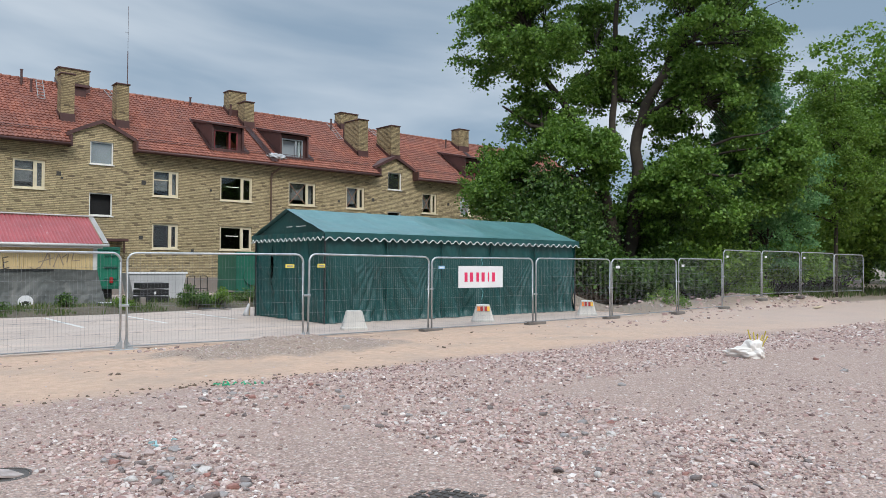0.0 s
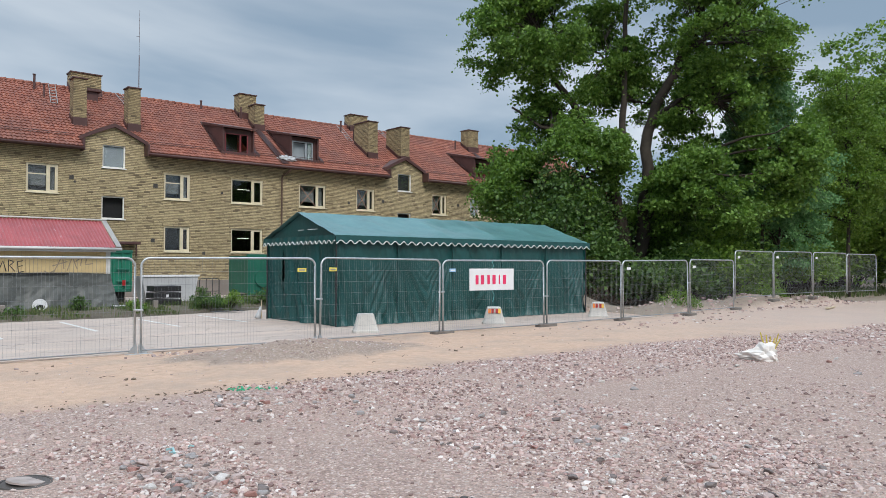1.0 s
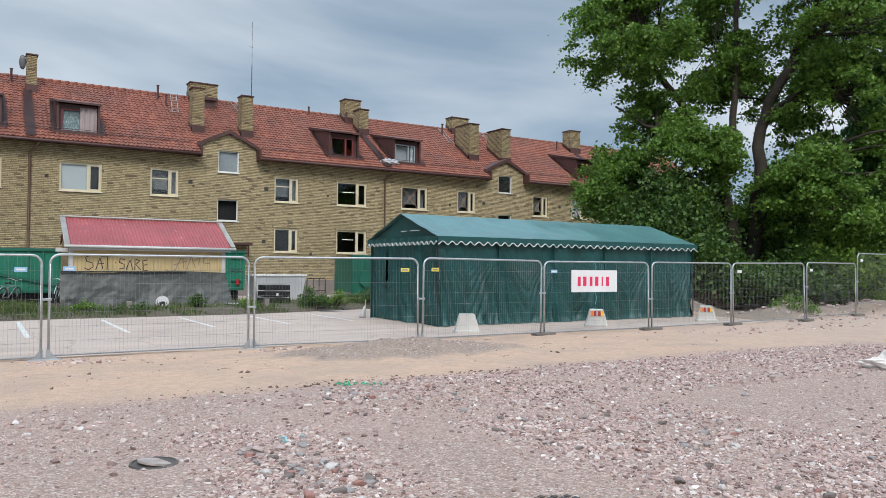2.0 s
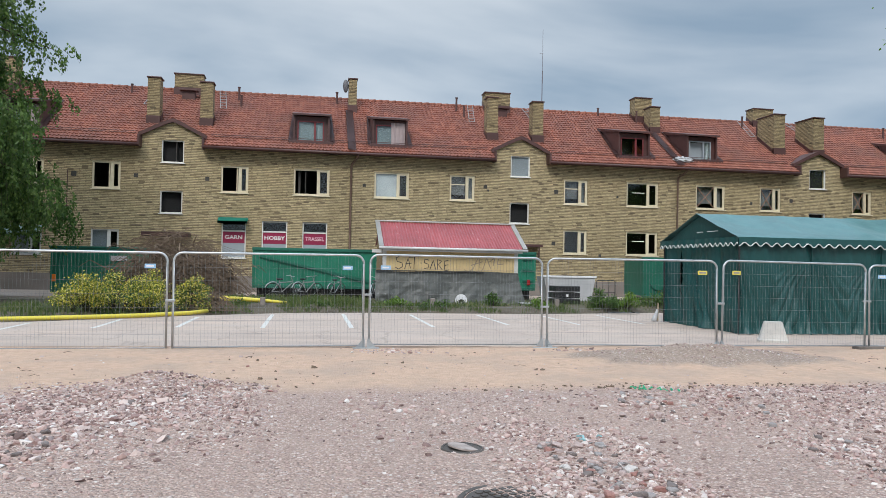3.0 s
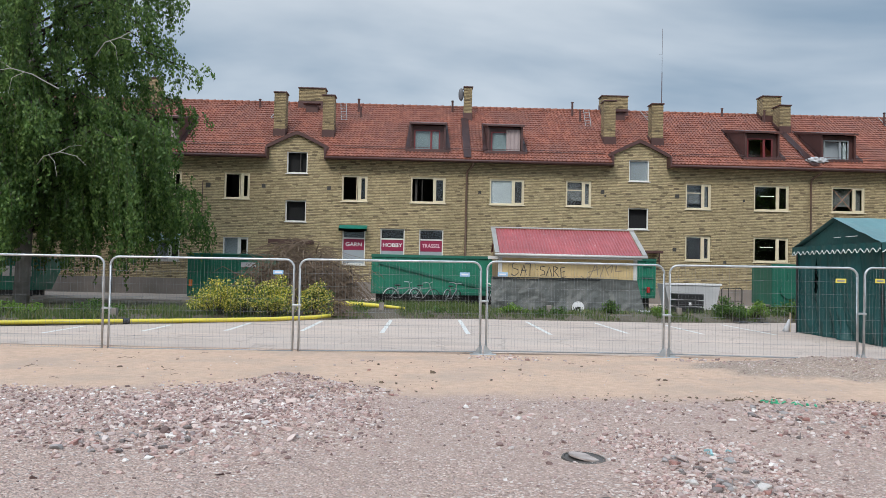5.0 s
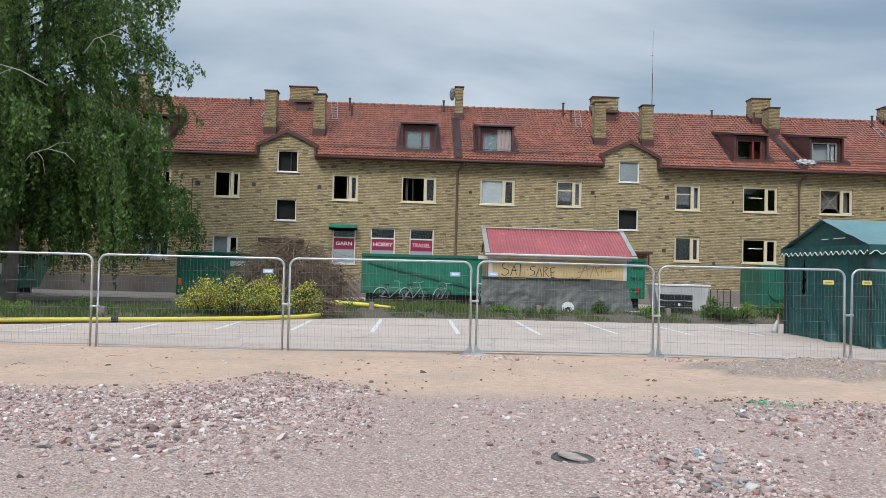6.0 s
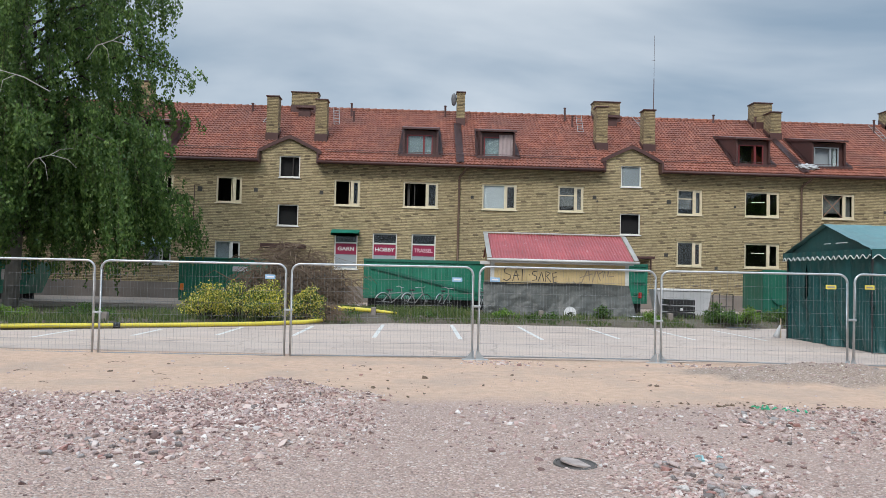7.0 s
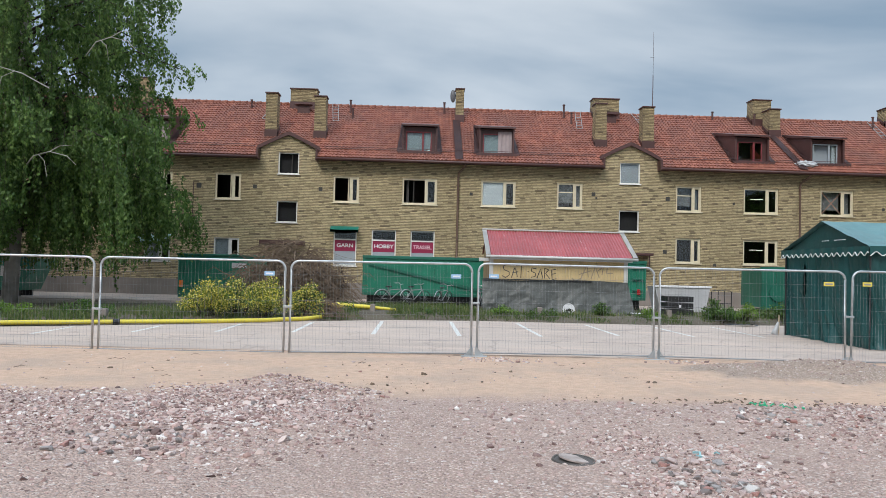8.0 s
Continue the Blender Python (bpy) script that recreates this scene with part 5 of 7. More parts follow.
S = [[(0.5, 0.95), (0.3, 1.0), (0.05, 0.85), (0.1, 0.65), (0.4, 0.55), (0.42, 0.35), (0.2, 0.2), (0.0, 0.3)], [(0.55, 0.2), (0.75, 0.85), (0.9, 0.25)], [(0.6, 0.5), (0.95, 0.55)], [(0.8, 0.9), (1.4, 0.95)], [(1.12, 0.9), (1.1, 0.2)],
     [(1.5, 0.6), (1.55, 0.55)], [(2.0, 0.75), (1.75, 0.8), (1.7, 0.6), (1.95, 0.5), (1.95, 0.3), (1.7, 0.25)], [(2.05, 0.2), (2.25, 0.75), (2.4, 0.2)], [(2.5, 0.2), (2.5, 0.8), (2.75, 0.7), (2.55, 0.5), (2.8, 0.2)], [(3.15, 0.75), (2.9, 0.7), (2.92, 0.45), (3.15, 0.5)], [(2.92, 0.45), (2.95, 0.15), (3.2, 0.2)]]
scrawl([[(3.05 + 0.62 * x, 1.3 + 0.62 * z) for x, z in s] for s in S], 0.015, SPRAY, "black sprayed tag letters")
scrawl([[(5.9, 1.4), (6.15, 1.95), (6.2, 1.5)], [(5.85, 1.6), (6.3, 1.75)], [(6.3, 1.45), (6.45, 1.9), (6.6, 1.5)], [(6.55, 1.75), (6.75, 1.9), (6.7, 1.6)], [(6.9, 1.9), (6.85, 1.65), (7.1, 1.68)], [(5.6, 1.45), (5.75, 1.35), (5.9, 1.45)]], 0.018, SPRAY2, "faded sprayed tag")

def tarp_material():
    n = Nodes("dark_grey_tarp")
    wr = n.noise(1.0, 6, 0.6, n.vmath("MULTIPLY", n.obj, (2.2, 2.2, 4.0)), 1.0)
    col = n.mix(n.ramp(wr, (0.4, 0.0), (0.7, 1.0)), (0.05, 0.054, 0.05), (0.078, 0.083, 0.076))
    return n.done(col, 0.5, wr, 0.35, 0.04)


TARP = tarp_material()
tarp = thing("tarpaulin", pose(0, 0, 0), "wrinkled dark grey tarpaulin hung over the shed's lower wall", "tarpaulin")


def tarp_fn(s, t):
    x = 2.32 + 5.3 * s + (0.22 * (1 - t) if s > 0.96 else 0)
    z = 0.08 + (1.28 - 0.03 * math.sin(s * 7)) * t
    wr = 0.10 * noise.noise(Vector((x * 1.3, z * 1.6, 2))) + 0.05 * noise.noise(Vector((x * 4.5, z * 5.0, 5))) + 0.022 * noise.noise(Vector((x * 12, z * 12, 8)))
    return x, SHY - 0.12 - 0.42 * (1 - t) ** 1.3 + wr * (0.35 + 0.65 * (1 - t)) - 0.0, z


part("sheet", cloth(110, 32, tarp_fn), TARP, tarp, "", True)
part("batten", boxes((2.35, 6.3, SHY - 0.2, SHY - 0.16, 1.34, 1.38), bevel=0.004), BLACK, tarp)

disc = thing("round_sign", pose(5.33, 26.1, 0.36, 0, 0, 0), "round white board with a dark motif, leaning on the tarpaulin", "sign")
bm = bmesh.new()
tube(bm, [(0, 0, 0), (0, 0.02, 0)], 0.215, 28)
part("plate", bm, WHITE_PL, disc)
part("motif", boxes((-0.1, -0.04, -0.008, -0.003, -0.19, 0.0), (0.03, 0.09, -0.008, -0.003, -0.17, 0.02), (-0.04, 0.03, -0.008, -0.003, -0.06, 0.03)), BLACK, disc, "black motif")

# ---------------------------------------------------------------- containers


def container(name, x, y, w, d, z0, z1, label, rib=0.42, diagonal=False, material=GREEN_STEEL, ang=0):
    root = thing(name, pose(x, y, 0, 0, 0, ang), label, "container")
    t = 0.06
    part("front_side", boxes((0, w, 0, t, z0, z1)), material, root)
    part("back_side", boxes((0, w, d - t, d, z0, z1)), material, root)
    part("end_wall", boxes((0, t, t, d - t, z0, z1)), material, root)
    part("end_wall", boxes((w - t, w, t, d - t, z0, z1)), material, root)
    part("bottom", boxes((t, w - t, t, d - t, z0, z0 + 0.08)), material, root)
    part("top_rail", boxes((-0.05, w + 0.05, -0.06, 0.09, z1 - 0.06, z1 + 0.07), bevel=0.012), TEAL_STEEL, root)
    part("bottom_rail", boxes((-0.02, w + 0.02, -0.05, 0.1, z0 - 0.1, z0 + 0.03), bevel=0.012), TEAL_STEEL, root)
    n = max(2, int(w / rib))
    for i in range(n + 1):
        xx = w * i / n
        part("rib", boxes((xx - 0.035, xx + 0.035, -0.045, -0.002, z0 + 0.03, z1 - 0.06), bevel=0.006), material, root)
    if diagonal:
        bm = bmesh.new()
        prism(bm, [(0.25, z1 - 0.25), (0.25, z1 - 0.35), (w - 0.5, z0 + 0.02), (w - 0.5, z0 + 0.14)], -0.09, -0.05)
        part("brace", bm, TEAL_STEEL, root, "dark diagonal brace")
    # black runners drawn full length to stand for the shade under the container
    part("black_runner", boxes((0.15, w - 0.15, 0.35, 0.5, 0.0, z0 - 0.1)), BLACK, root)
    part("black_runner", boxes((0.15, w - 0.15, d - 0.5, d - 0.35, 0.0, z0 - 0.1)), BLACK, root)
    return root


container("green_container", -2.45, 33.6, 6.3, 2.3, 0.55, 2.15, "long green steel container with a diagonal brace", 0.5, True)
c2 = container("green_container", 4.1, 33.2, 6.1, 2.4, 0.6, 2.2, "green steel container standing behind the shed", 0.34)
for zz in (0.9, 1.4, 1.9):
    part("hinge", boxes((5.5, 6.0, -0.09, -0.05, zz, zz + 0.09), bevel=0.01), TEAL_STEEL, c2)
part("lamp", boxes((5.72, 5.86, -0.11, -0.06, 0.75, 1.0), bevel=0.01), REDREF, c2, "red reflector lamp")
c3 = container("green_container", -10.7, 33.8, 3.6, 2.2, 0.25, 1.95, "ribbed green steel container beside the brush pile", 0.17)
part("lid", boxes((-0.1, 3.7, -0.1, 2.3, 2.02, 2.1), bevel=0.02), TEAL_STEEL, c3)
part("plate", boxes((2.35, 3.0, -0.09, -0.05, 1.5, 1.72), bevel=0.004), GREY_PL, c3, "pale label plate")
part("lamp", boxes((0.05, 0.2, -0.1, -0.05, 0.6, 0.9), bevel=0.01), ORANGE, c3, "orange reflector lamp")
c4 = container("green_container", 15.85, 33.9, 3.5, 2.2, 0.3, 2.1, "scuffed green steel container by the tent", 0.6, material=TEAL_STEEL)
bm = bmesh.new()
tube(bm, [(0.75, -0.1, 1.0), (0.75, -0.05, 1.0)], 0.42, 20)
part("hatch", bm, TEAL_STEEL, c4, "dark round hatch")
part("plate", boxes((1.9, 2.3, -0.09, -0.05, 1.5, 1.62), bevel=0.004), YELLOW_TAG, c4, "yellow label plate")
part("lamp", boxes((1.65, 1.8, -0.1, -0.05, 0.9, 1.25), bevel=0.01), ORANGE, c4, "orange reflector lamp")
skip = thing("open_skip", pose(-20.9, 33.0, 0.0), "green open skip with white lettering bars", "skip")
bm = bmesh.new()
prism(bm, [(0.5, 0.3), (3.7, 0.3), (4.3, 1.7), (0, 1.75)], 0, 1.7)
bmesh.ops.recalc_face_normals(bm, faces=bm.faces)
part("body", bm, GREEN_STEEL, skip)
for xx, ww in ((1.4, 0.35), (1.85, 0.3), (2.4, 0.3), (2.8, 0.5), (3.4, 0.25)):
    part("lettering_bar", boxes((xx, xx + ww, -0.012, -0.003, 0.9, 1.35)), LETTER, skip, "white lettering bar")
for yy in (0.25, 1.3):
    part("black_runner", boxes((0.7, 3.5, yy, yy + 0.15, 0.0, 0.3)), BLACK, skip)
part("rim", boxes((-0.05, 4.35, -0.06, 0.02, 1.66, 1.78), bevel=0.01), TEAL_STEEL, skip)

# ---------------------------------------------------------------- things beside the shed
crate = thing("plastic_crate", pose(8.95, 26.6, 0.0), "stack of black plastic crates beside the shed", "crate")
for i, z in enumerate((0.22, 0.46, 0.7)):
    part("crate_body", boxes((0.02 * i, 1.0, 0, 0.8, z, z + 0.2), bevel=0.015), BLACK, crate)
    for k in range(6):
        part("slat", boxes((0.06 + 0.15 * k, 0.14 + 0.15 * k, -0.02, -0.002, z + 0.02, z + 0.18), bevel=0.004), BLACK, crate)
for k in (0.1, 0.8):
    part("leg", boxes((k, k + 0.12, 0.05, 0.7, 0.0, 0.22), bevel=0.01), BLACK, crate)
part("label", boxes((0.46, 0.54, -0.03, -0.021, 0.5, 0.6)), WHITE_PL, crate, "small white label")
tub = thing("white_tub", pose(9.3, 29.0, 0.0), "large pale plastic tub with sloping sides", "tub")
bm = bmesh.new()
prism(bm, [(0.25, 0.15), (2.0, 0.15), (2.2, 1.2), (0, 1.22)], 0, 1.0)
bmesh.ops.recalc_face_normals(bm, faces=bm.faces)
part("body", bm, GREY_PL, tub)
part("rim", boxes((-0.04, 2.24, -0.04, 0.04, 1.18, 1.26), bevel=0.012), WHITE_PL, tub)
rack = thing("steel_rack", pose(11.55, 29.0, 0.0), "dark tubular steel rack by the wall", "rack")
bm = bmesh.new()
tube(bm, [(0, 0, 0), (0, 0, 1.05), (0.05, 0, 1.1), (0.75, 0, 1.1), (0.8, 0, 1.05), (0.8, 0, 0)], 0.02, 6)
part("frame", bm, BLACK, rack)
for xx in (0.27, 0.53):
    bm = bmesh.new()
    tube(bm, [(xx, 0, 0), (xx, 0, 1.1)], 0.014, 6)
    part("upright", bm, BLACK, rack)
bm = bmesh.new()
tube(bm, [(0, 0, 0.6), (0.8, 0, 0.6)], 0.014, 6)
part("crossbar", bm, BLACK, rack)
rail2 = copy_thing(rack, pose(-4.9, 33.5, 0))
tagged(rail2, "dark tubular steel rack beside the brush pile")
tyre = thing("tyre", pose(7.75, 26.1, 0.18), "flat black tyre with a pale lid lying by the shed", "tyre")
bm = bmesh.new()
tube(bm, [(0.3 * math.cos(a), 0.3 * math.sin(a), 0) for a in [2 * math.pi * i / 20 for i in range(21)]], 0.1, 8)
part("ring", bm, BLACK, tyre, "", True)
part("lid", boxes((-0.25, 0.25, -0.25, 0.25, 0.08, 0.11), bevel=0.02), GREY_PL, tyre)


def bicycle(x, y, ang, lean):
    root = thing("bicycle", pose(x, y, 0.02, lean, 0, ang), "old parked bicycle with pale handlebar", "bicycle", "parked bicycles")
    for cx, nm in ((0, "rear_wheel"), (1.05, "front_wheel")):
        bm = bmesh.new()
        tube(bm, [(cx + 0.33 * math.cos(a), 0, 0.35 + 0.33 * math.sin(a)) for a in [2 * math.pi * i / 24 for i in range(25)]], 0.018, 6)
        w = part(nm, bm, BLACK, root)
        bm = bmesh.new()
        for k in range(10):
            a = 2 * math.pi * k / 10
            tube(bm, [(cx, 0, 0.35), (cx + 0.32 * math.cos(a), 0, 0.35 + 0.32 * math.sin(a))], 0.003, 3)
        part("spokes", bm, STEEL, w)
    bm = bmesh.new()
    for p in ([(0, 0, 0.35), (0.42, 0, 0.3), (0.28, 0, 0.82)], [(0, 0, 0.35), (0.3, 0, 0.72)], [(0.3, 0, 0.7), (0.85, 0, 0.75)], [(0.42, 0, 0.3), (0.87, 0, 0.7)], [(1.05, 0, 0.35), (0.86, 0, 0.8), (0.83, 0, 0.92)]):
        tube(bm, p, 0.017, 6)
    part("frame", bm, CABLE, root)
    bm = bmesh.new()
    tube(bm, [(0.7, -0.28, 0.98), (0.86, -0.2, 1.0), (0.84, 0, 0.95), (0.86, 0.2, 1.0), (0.7, 0.28, 0.98)], 0.014, 6)
    part("handlebar", bm, STEEL, root)
    part("saddle", boxes((0.16, 0.42, -0.07, 0.07, 0.83, 0.89), bevel=0.025), BLACK, root)
    bm = bmesh.new()
    tube(bm, [(0.36 * math.cos(a), 0, 0.35 + 0.39 * math.sin(a)) for a in [radians(20 + 140 * i / 10) for i in range(11)]], 0.02, 5)
    part("mudguard", bm, STEEL, root)


for bx_, by_, ba, bl in [(-1.55, 32.2, 25, 6), (-0.45, 32.4, 40, -5), (0.85, 32.0, 62, 5), (2.55, 31.6, 75, 6)]:
    bicycle(bx_, by_, ba, bl)

# ---------------------------------------------------------------- concrete blocks, hose, manholes, bag


def concrete_block(x, y, ang, reflect):
    root = thing("concrete_block", pose(x, y, 0.02, 0, 0, ang), "pale concrete road barrier block" + (" with orange and red reflectors" if reflect else " without reflectors"), "barrier block", "concrete blocks")
    bm = bmesh.new()
    prof = [(0.31, 0.0), (0.31, 0.05), (0.285, 0.08), (0.19, 0.43), (0.175, 0.455)]
    rings = [[bm.verts.new((r * cx * (1 if cx else 1), r * 0.8 * cy, z)) for cx, cy in ((-1, -0.8), (-0.8, -1), (0.8, -1), (1, -0.8), (1, 0.8), (0.8, 1), (-0.8, 1), (-1, 0.8))] for r, z in prof]
    for a, b in zip(rings, rings[1:]):
        for i in range(8):
            bm.faces.new((a[i], a[(i + 1) % 8], b[(i + 1) % 8], b[i]))
    bm.faces.new(rings[-1])
    part("body", bm, CONCRETE, root)
    if reflect:
        part("cap", boxes((-0.175, 0.175, -0.145, 0.145, 0.44, 0.475), bevel=0.015), TRIM_WHITE, root, "white cap")
        for xx, mt in ((-0.17, ORANGE), (-0.085, REDREF), (0.03, REDREF), (0.1, YELREF)):
            ob = part("reflector", boxes((xx, xx + 0.07, -0.012, 0.0, 0.0, 0.13), bevel=0.003), mt, root, "coloured reflector")
            ob.matrix_basis = pose(0, -0.193, 0.3, -12.5, 0, 0)


concrete_block(10.23, 15.2, -28, False)
concrete_block(14.52, 15.25, -38, True)
concrete_block(19.05, 15.25, -48, True)


def hose(pts, r, label, r1=None):
    root = thing("drain_hose", pose(0, 0, 0), label, "hose", "yellow hoses")
    bm = bmesh.new()
    p = [Vector(q) for q in pts]
    dense = []
    for a, b in zip(p, p[1:]):
        k = max(2, int((b - a).length / 0.25))
        dense += [a + (b - a) * i / k for i in range(k)]
    dense.append(p[-1])
    dense = [q + Vector((0, 0.03 * noise.noise(q * 0.9), 0)) for q in dense]
    tube(bm, dense, r, 10, r1)
    part("tube", bm, HOSE, root, "", True)
    return root


h1 = hose([(-30, 11.0, 0.09), (-16, 15.5, 0.09), (-10, 18.35, 0.09), (-6.4, 19.95, 0.09), (-4.4, 21.1, 0.09), (-3.3, 22.1, 0.1), (-2.9, 22.7, 0.12)], 0.058, "long yellow drain hose along the edge of the lot")
bm = bmesh.new()
tube(bm, [(-7.75, 19.33, 0.09), (-7.6, 19.4, 0.09)], 0.08, 10)
part("coupling", bm, BLACK, h1, "dark hose coupling")
hose([(-4.2, 24.6, 0.28), (-3.5, 24.65, 0.36), (-2.8, 24.65, 0.40), (-1.7, 24.7, 0.36), (-0.7, 24.75, 0.28)], 0.12, "half-inflated yellow hose on the grass", 0.04)
hose([(8.1, 25.6, 0.13), (8.6, 25.5, 0.13), (9.4, 25.6, 0.13)], 0.09, "short yellow hose end beside the shed")


def manhole(x, y, z, r, tilt, label, ribs):
    root = thing("manhole_cover", pose(x, y, z, tilt, tilt * 0.5, 20), label, "manhole cover", "manhole covers")
    bm = bmesh.new()
    prof = [(r * 1.16, -0.06), (r * 1.16, 0.01), (r * 1.12, 0.025), (r * 1.02, 0.025), (r * 1.0, 0.0)]
    rings = [[bm.verts.new((q * math.cos(2 * math.pi * i / 40), q * math.sin(2 * math.pi * i / 40), zz)) for i in range(40)] for q, zz in prof]
    for a, b in zip(rings, rings[1:]):
        for i in range(40):
            bm.faces.new((a[i], a[(i + 1) % 40], b[(i + 1) % 40], b[i]))
    part("ring", bm, IRON, root, "cast iron ring")
    bm = bmesh.new()
    tube(bm, [(0, 0, -0.03), (0, 0, 0.022)], r * 0.985, 40)
    lid = part("lid", bm, IRON, root)
    if ribs:
        k = 0.066
        for i in range(-5, 6):
            for j in range(-5, 6):
                if math.hypot(i, j) * k < r * 0.9:
                    part("stud", boxes((i * k - 0.021, i * k + 0.021, j * k - 0.021, j * k + 0.021, 0.022, 0.03)), IRON, lid)
    return root


manhole(1.37, 6.38, height(1.37, 6.38) - 0.012, 0.165, 2, "small iron manhole cover, proud of the gravel", False)
bm = bmesh.new()
tube(bm, [(0.01, 0.01, 0.02), (0.012, 0.01, 0.034)], 0.135, 24)
part("raised_lid", bm, paint("dusty_lid", (0.4, 0.33, 0.3), 0.85, 8.0, 0.4, 0.4), bpy.data.objects["manhole_cover"], "dusty grey inner lid")
manhole(1.45, 4.95, height(1.45, 4.95) - 0.018, 0.355, 0, "studded cast iron manhole cover set in gravel", True)
manhole(3.47, 3.86, height(3.47, 3.86) - 0.012, 0.34, 0, "studded cast iron manhole cover in its ring", True)

bag = thing("plastic_bag", pose(12.75, 6.75, height(12.75, 6.75)), "crumpled white plastic sheet lying on the gravel", "plastic sheet")
bm = bmesh.new()
bmesh.ops.create_icosphere(bm, subdivisions=4, radius=1.0)
for v in bm.verts:
    d = v.co.copy()
    k = 1 + 0.3 * noise.noise(d * 1.6) - 0.42 * abs(noise.noise(d * 2.4 + Vector((3, 0, 0)))) - 0.2 * abs(noise.noise(d * 5.5))
    point = max(0.0, -d.x)
    v.co = Vector((d.x * 0.5 * k * (1 + 0.5 * point ** 3), d.y * 0.3 * k * (1 - 0.55 * point), max(-0.05, d.z * 0.27 * k * (1 - 0.6 * point) + 0.1)))
ob = part("sheet", bm, paint("off_white_sheet", (0.74, 0.7, 0.66), 0.55, 4.0, 0.1, 0.1), bag)
ob.matrix_basis = pose(0.1, -0.1, 0, 0, 0, -58) @ Matrix.Diagonal((0.62, 0.72, 0.92, 1))
stakes = thing("marker_stakes", pose(13.2, 6.7, height(13.2, 6.7)), "bundle of yellow plastic marking strips stuck in gravel", "marker")
for i in range(7):
    a = i * 0.9
    bm = bmesh.new()
    tube(bm, [(0.05 * math.cos(a), 0.05 * math.sin(a), -0.05), (0.1 * math.cos(a), 0.1 * math.sin(a), 0.2), (0.17 * math.cos(a) + 0.02, 0.17 * math.sin(a), 0.34 + 0.05 * (i % 3))], 0.011, 4)
    part("strip", bm, paint("yellow_strip", (0.55, 0.42, 0.03), 0.5), stakes)

NET = paint("green_net", (0.03, 0.4, 0.2), 0.5, 6.0, 0.3, 0.1)
for nx, ny, k, sd in [(4.28, 9.2, 7, 1), (4.55, 8.8, 4, 3), (2.6, 6.6, 3, 4)]:
    rn = random.Random(sd)
    net = thing("plastic_net", pose(nx, ny, height(nx, ny) + 0.02), "torn scrap of green plastic net in the rubble", "net scrap", "net scraps")
    for _ in range(k):
        bm = bmesh.new()
        x, y, a = rn.uniform(-0.12, 0.12), rn.uniform(-0.1, 0.1), rn.uniform(0, 6.28)
        L = rn.uniform(0.04, 0.13)
        tube(bm, [(x, y, 0.0), (x + L * 0.5 * math.cos(a), y + L * 0.5 * math.sin(a), rn.uniform(0.005, 0.03)), (x + L * math.cos(a + 0.4), y + L * math.sin(a + 0.4), 0.01)], rn.uniform(0.006, 0.014), 4)
        part("strand", bm, NET if sd != 4 else paint("pale_blue_scrap", (0.3, 0.5, 0.52), 0.6), net)

WOOD = paint("pale_wood", (0.55, 0.44, 0.3), 0.8, 3.0, 0.2, 0.2)
plank = thing("wooden_plank", pose(30.2, 12.9, 0.02, 0, 0, 14), "pale wooden plank lying on the ground", "plank")
part("board", boxes((-0.7, 0.7, -0.07, 0.07, 0, 0.04), bevel=0.008), WOOD, plank)
scrap = thing("plastic_scrap", pose(10.7, 24.35, 0.03), "crumpled black plastic scrap at the lot's edge", "scrap")
part("sheet", cloth(24, 8, lambda s, t: (-0.55 + 1.1 * s, -0.14 + 0.28 * t, 0.05 + 0.05 * noise.noise(Vector((s * 7, t * 3, 1))))), BLACK, scrap, "", True)
sack = thing("white_sack", pose(10.28, 21.15, 0.022), "pale sack and slat leaning at the tent's corner", "sack")
bm = bmesh.new()
tube(bm, [(0, 0, 0), (0.02, 0, 0.1), (0.06, 0, 0.22), (0.1, 0, 0.36)], 0.1, 10, 0.03)
part("bag", bm, GREY_PL, sack, "", True)
part("slat", boxes((0.1, 0.125, -0.02, 0.0, 0.0, 0.55)), WOOD, sack, "pale wooden slat")
rt = random.Random(31)
bm = bmesh.new()
for _ in range(26):
    x, y, a, L = rt.uniform(-8, 13), rt.uniform(9.9, 13.6), rt.uniform(-1.5, 1.5), rt.uniform(0.05, 0.2)
    z = height(x, y)
    tube(bm, [(x, y, z + 0.012), (x + L * 0.5, y + L * 0.5 * a, z + 0.03), (x + L, y + L * a * 0.6, z + 0.012)], 0.006, 4, 0.003)
tagged(part("dry_stalks", bm, TWIG, None), "thin dry stalks lying on the sand", "stalks", kind="stuff")

# ---------------------------------------------------------------- broken stone


def shard_base(rounded):
    bm = bmesh.new()
    if rounded:
        bmesh.ops.create_icosphere(bm, subdivisions=1, radius=1.0)
    else:
        bmesh.ops.create_cube(bm, size=1.45)
        bmesh.ops.triangulate(bm, faces=list(bm.faces))
    v = np.array([q.co[:] for q in bm.verts])
    f = np.array([[q.index for q in p.verts] for p in bm.faces])
    bm.free()
    return v, f


SHARDS = {k: shard_base(k) for k in (True, False)}


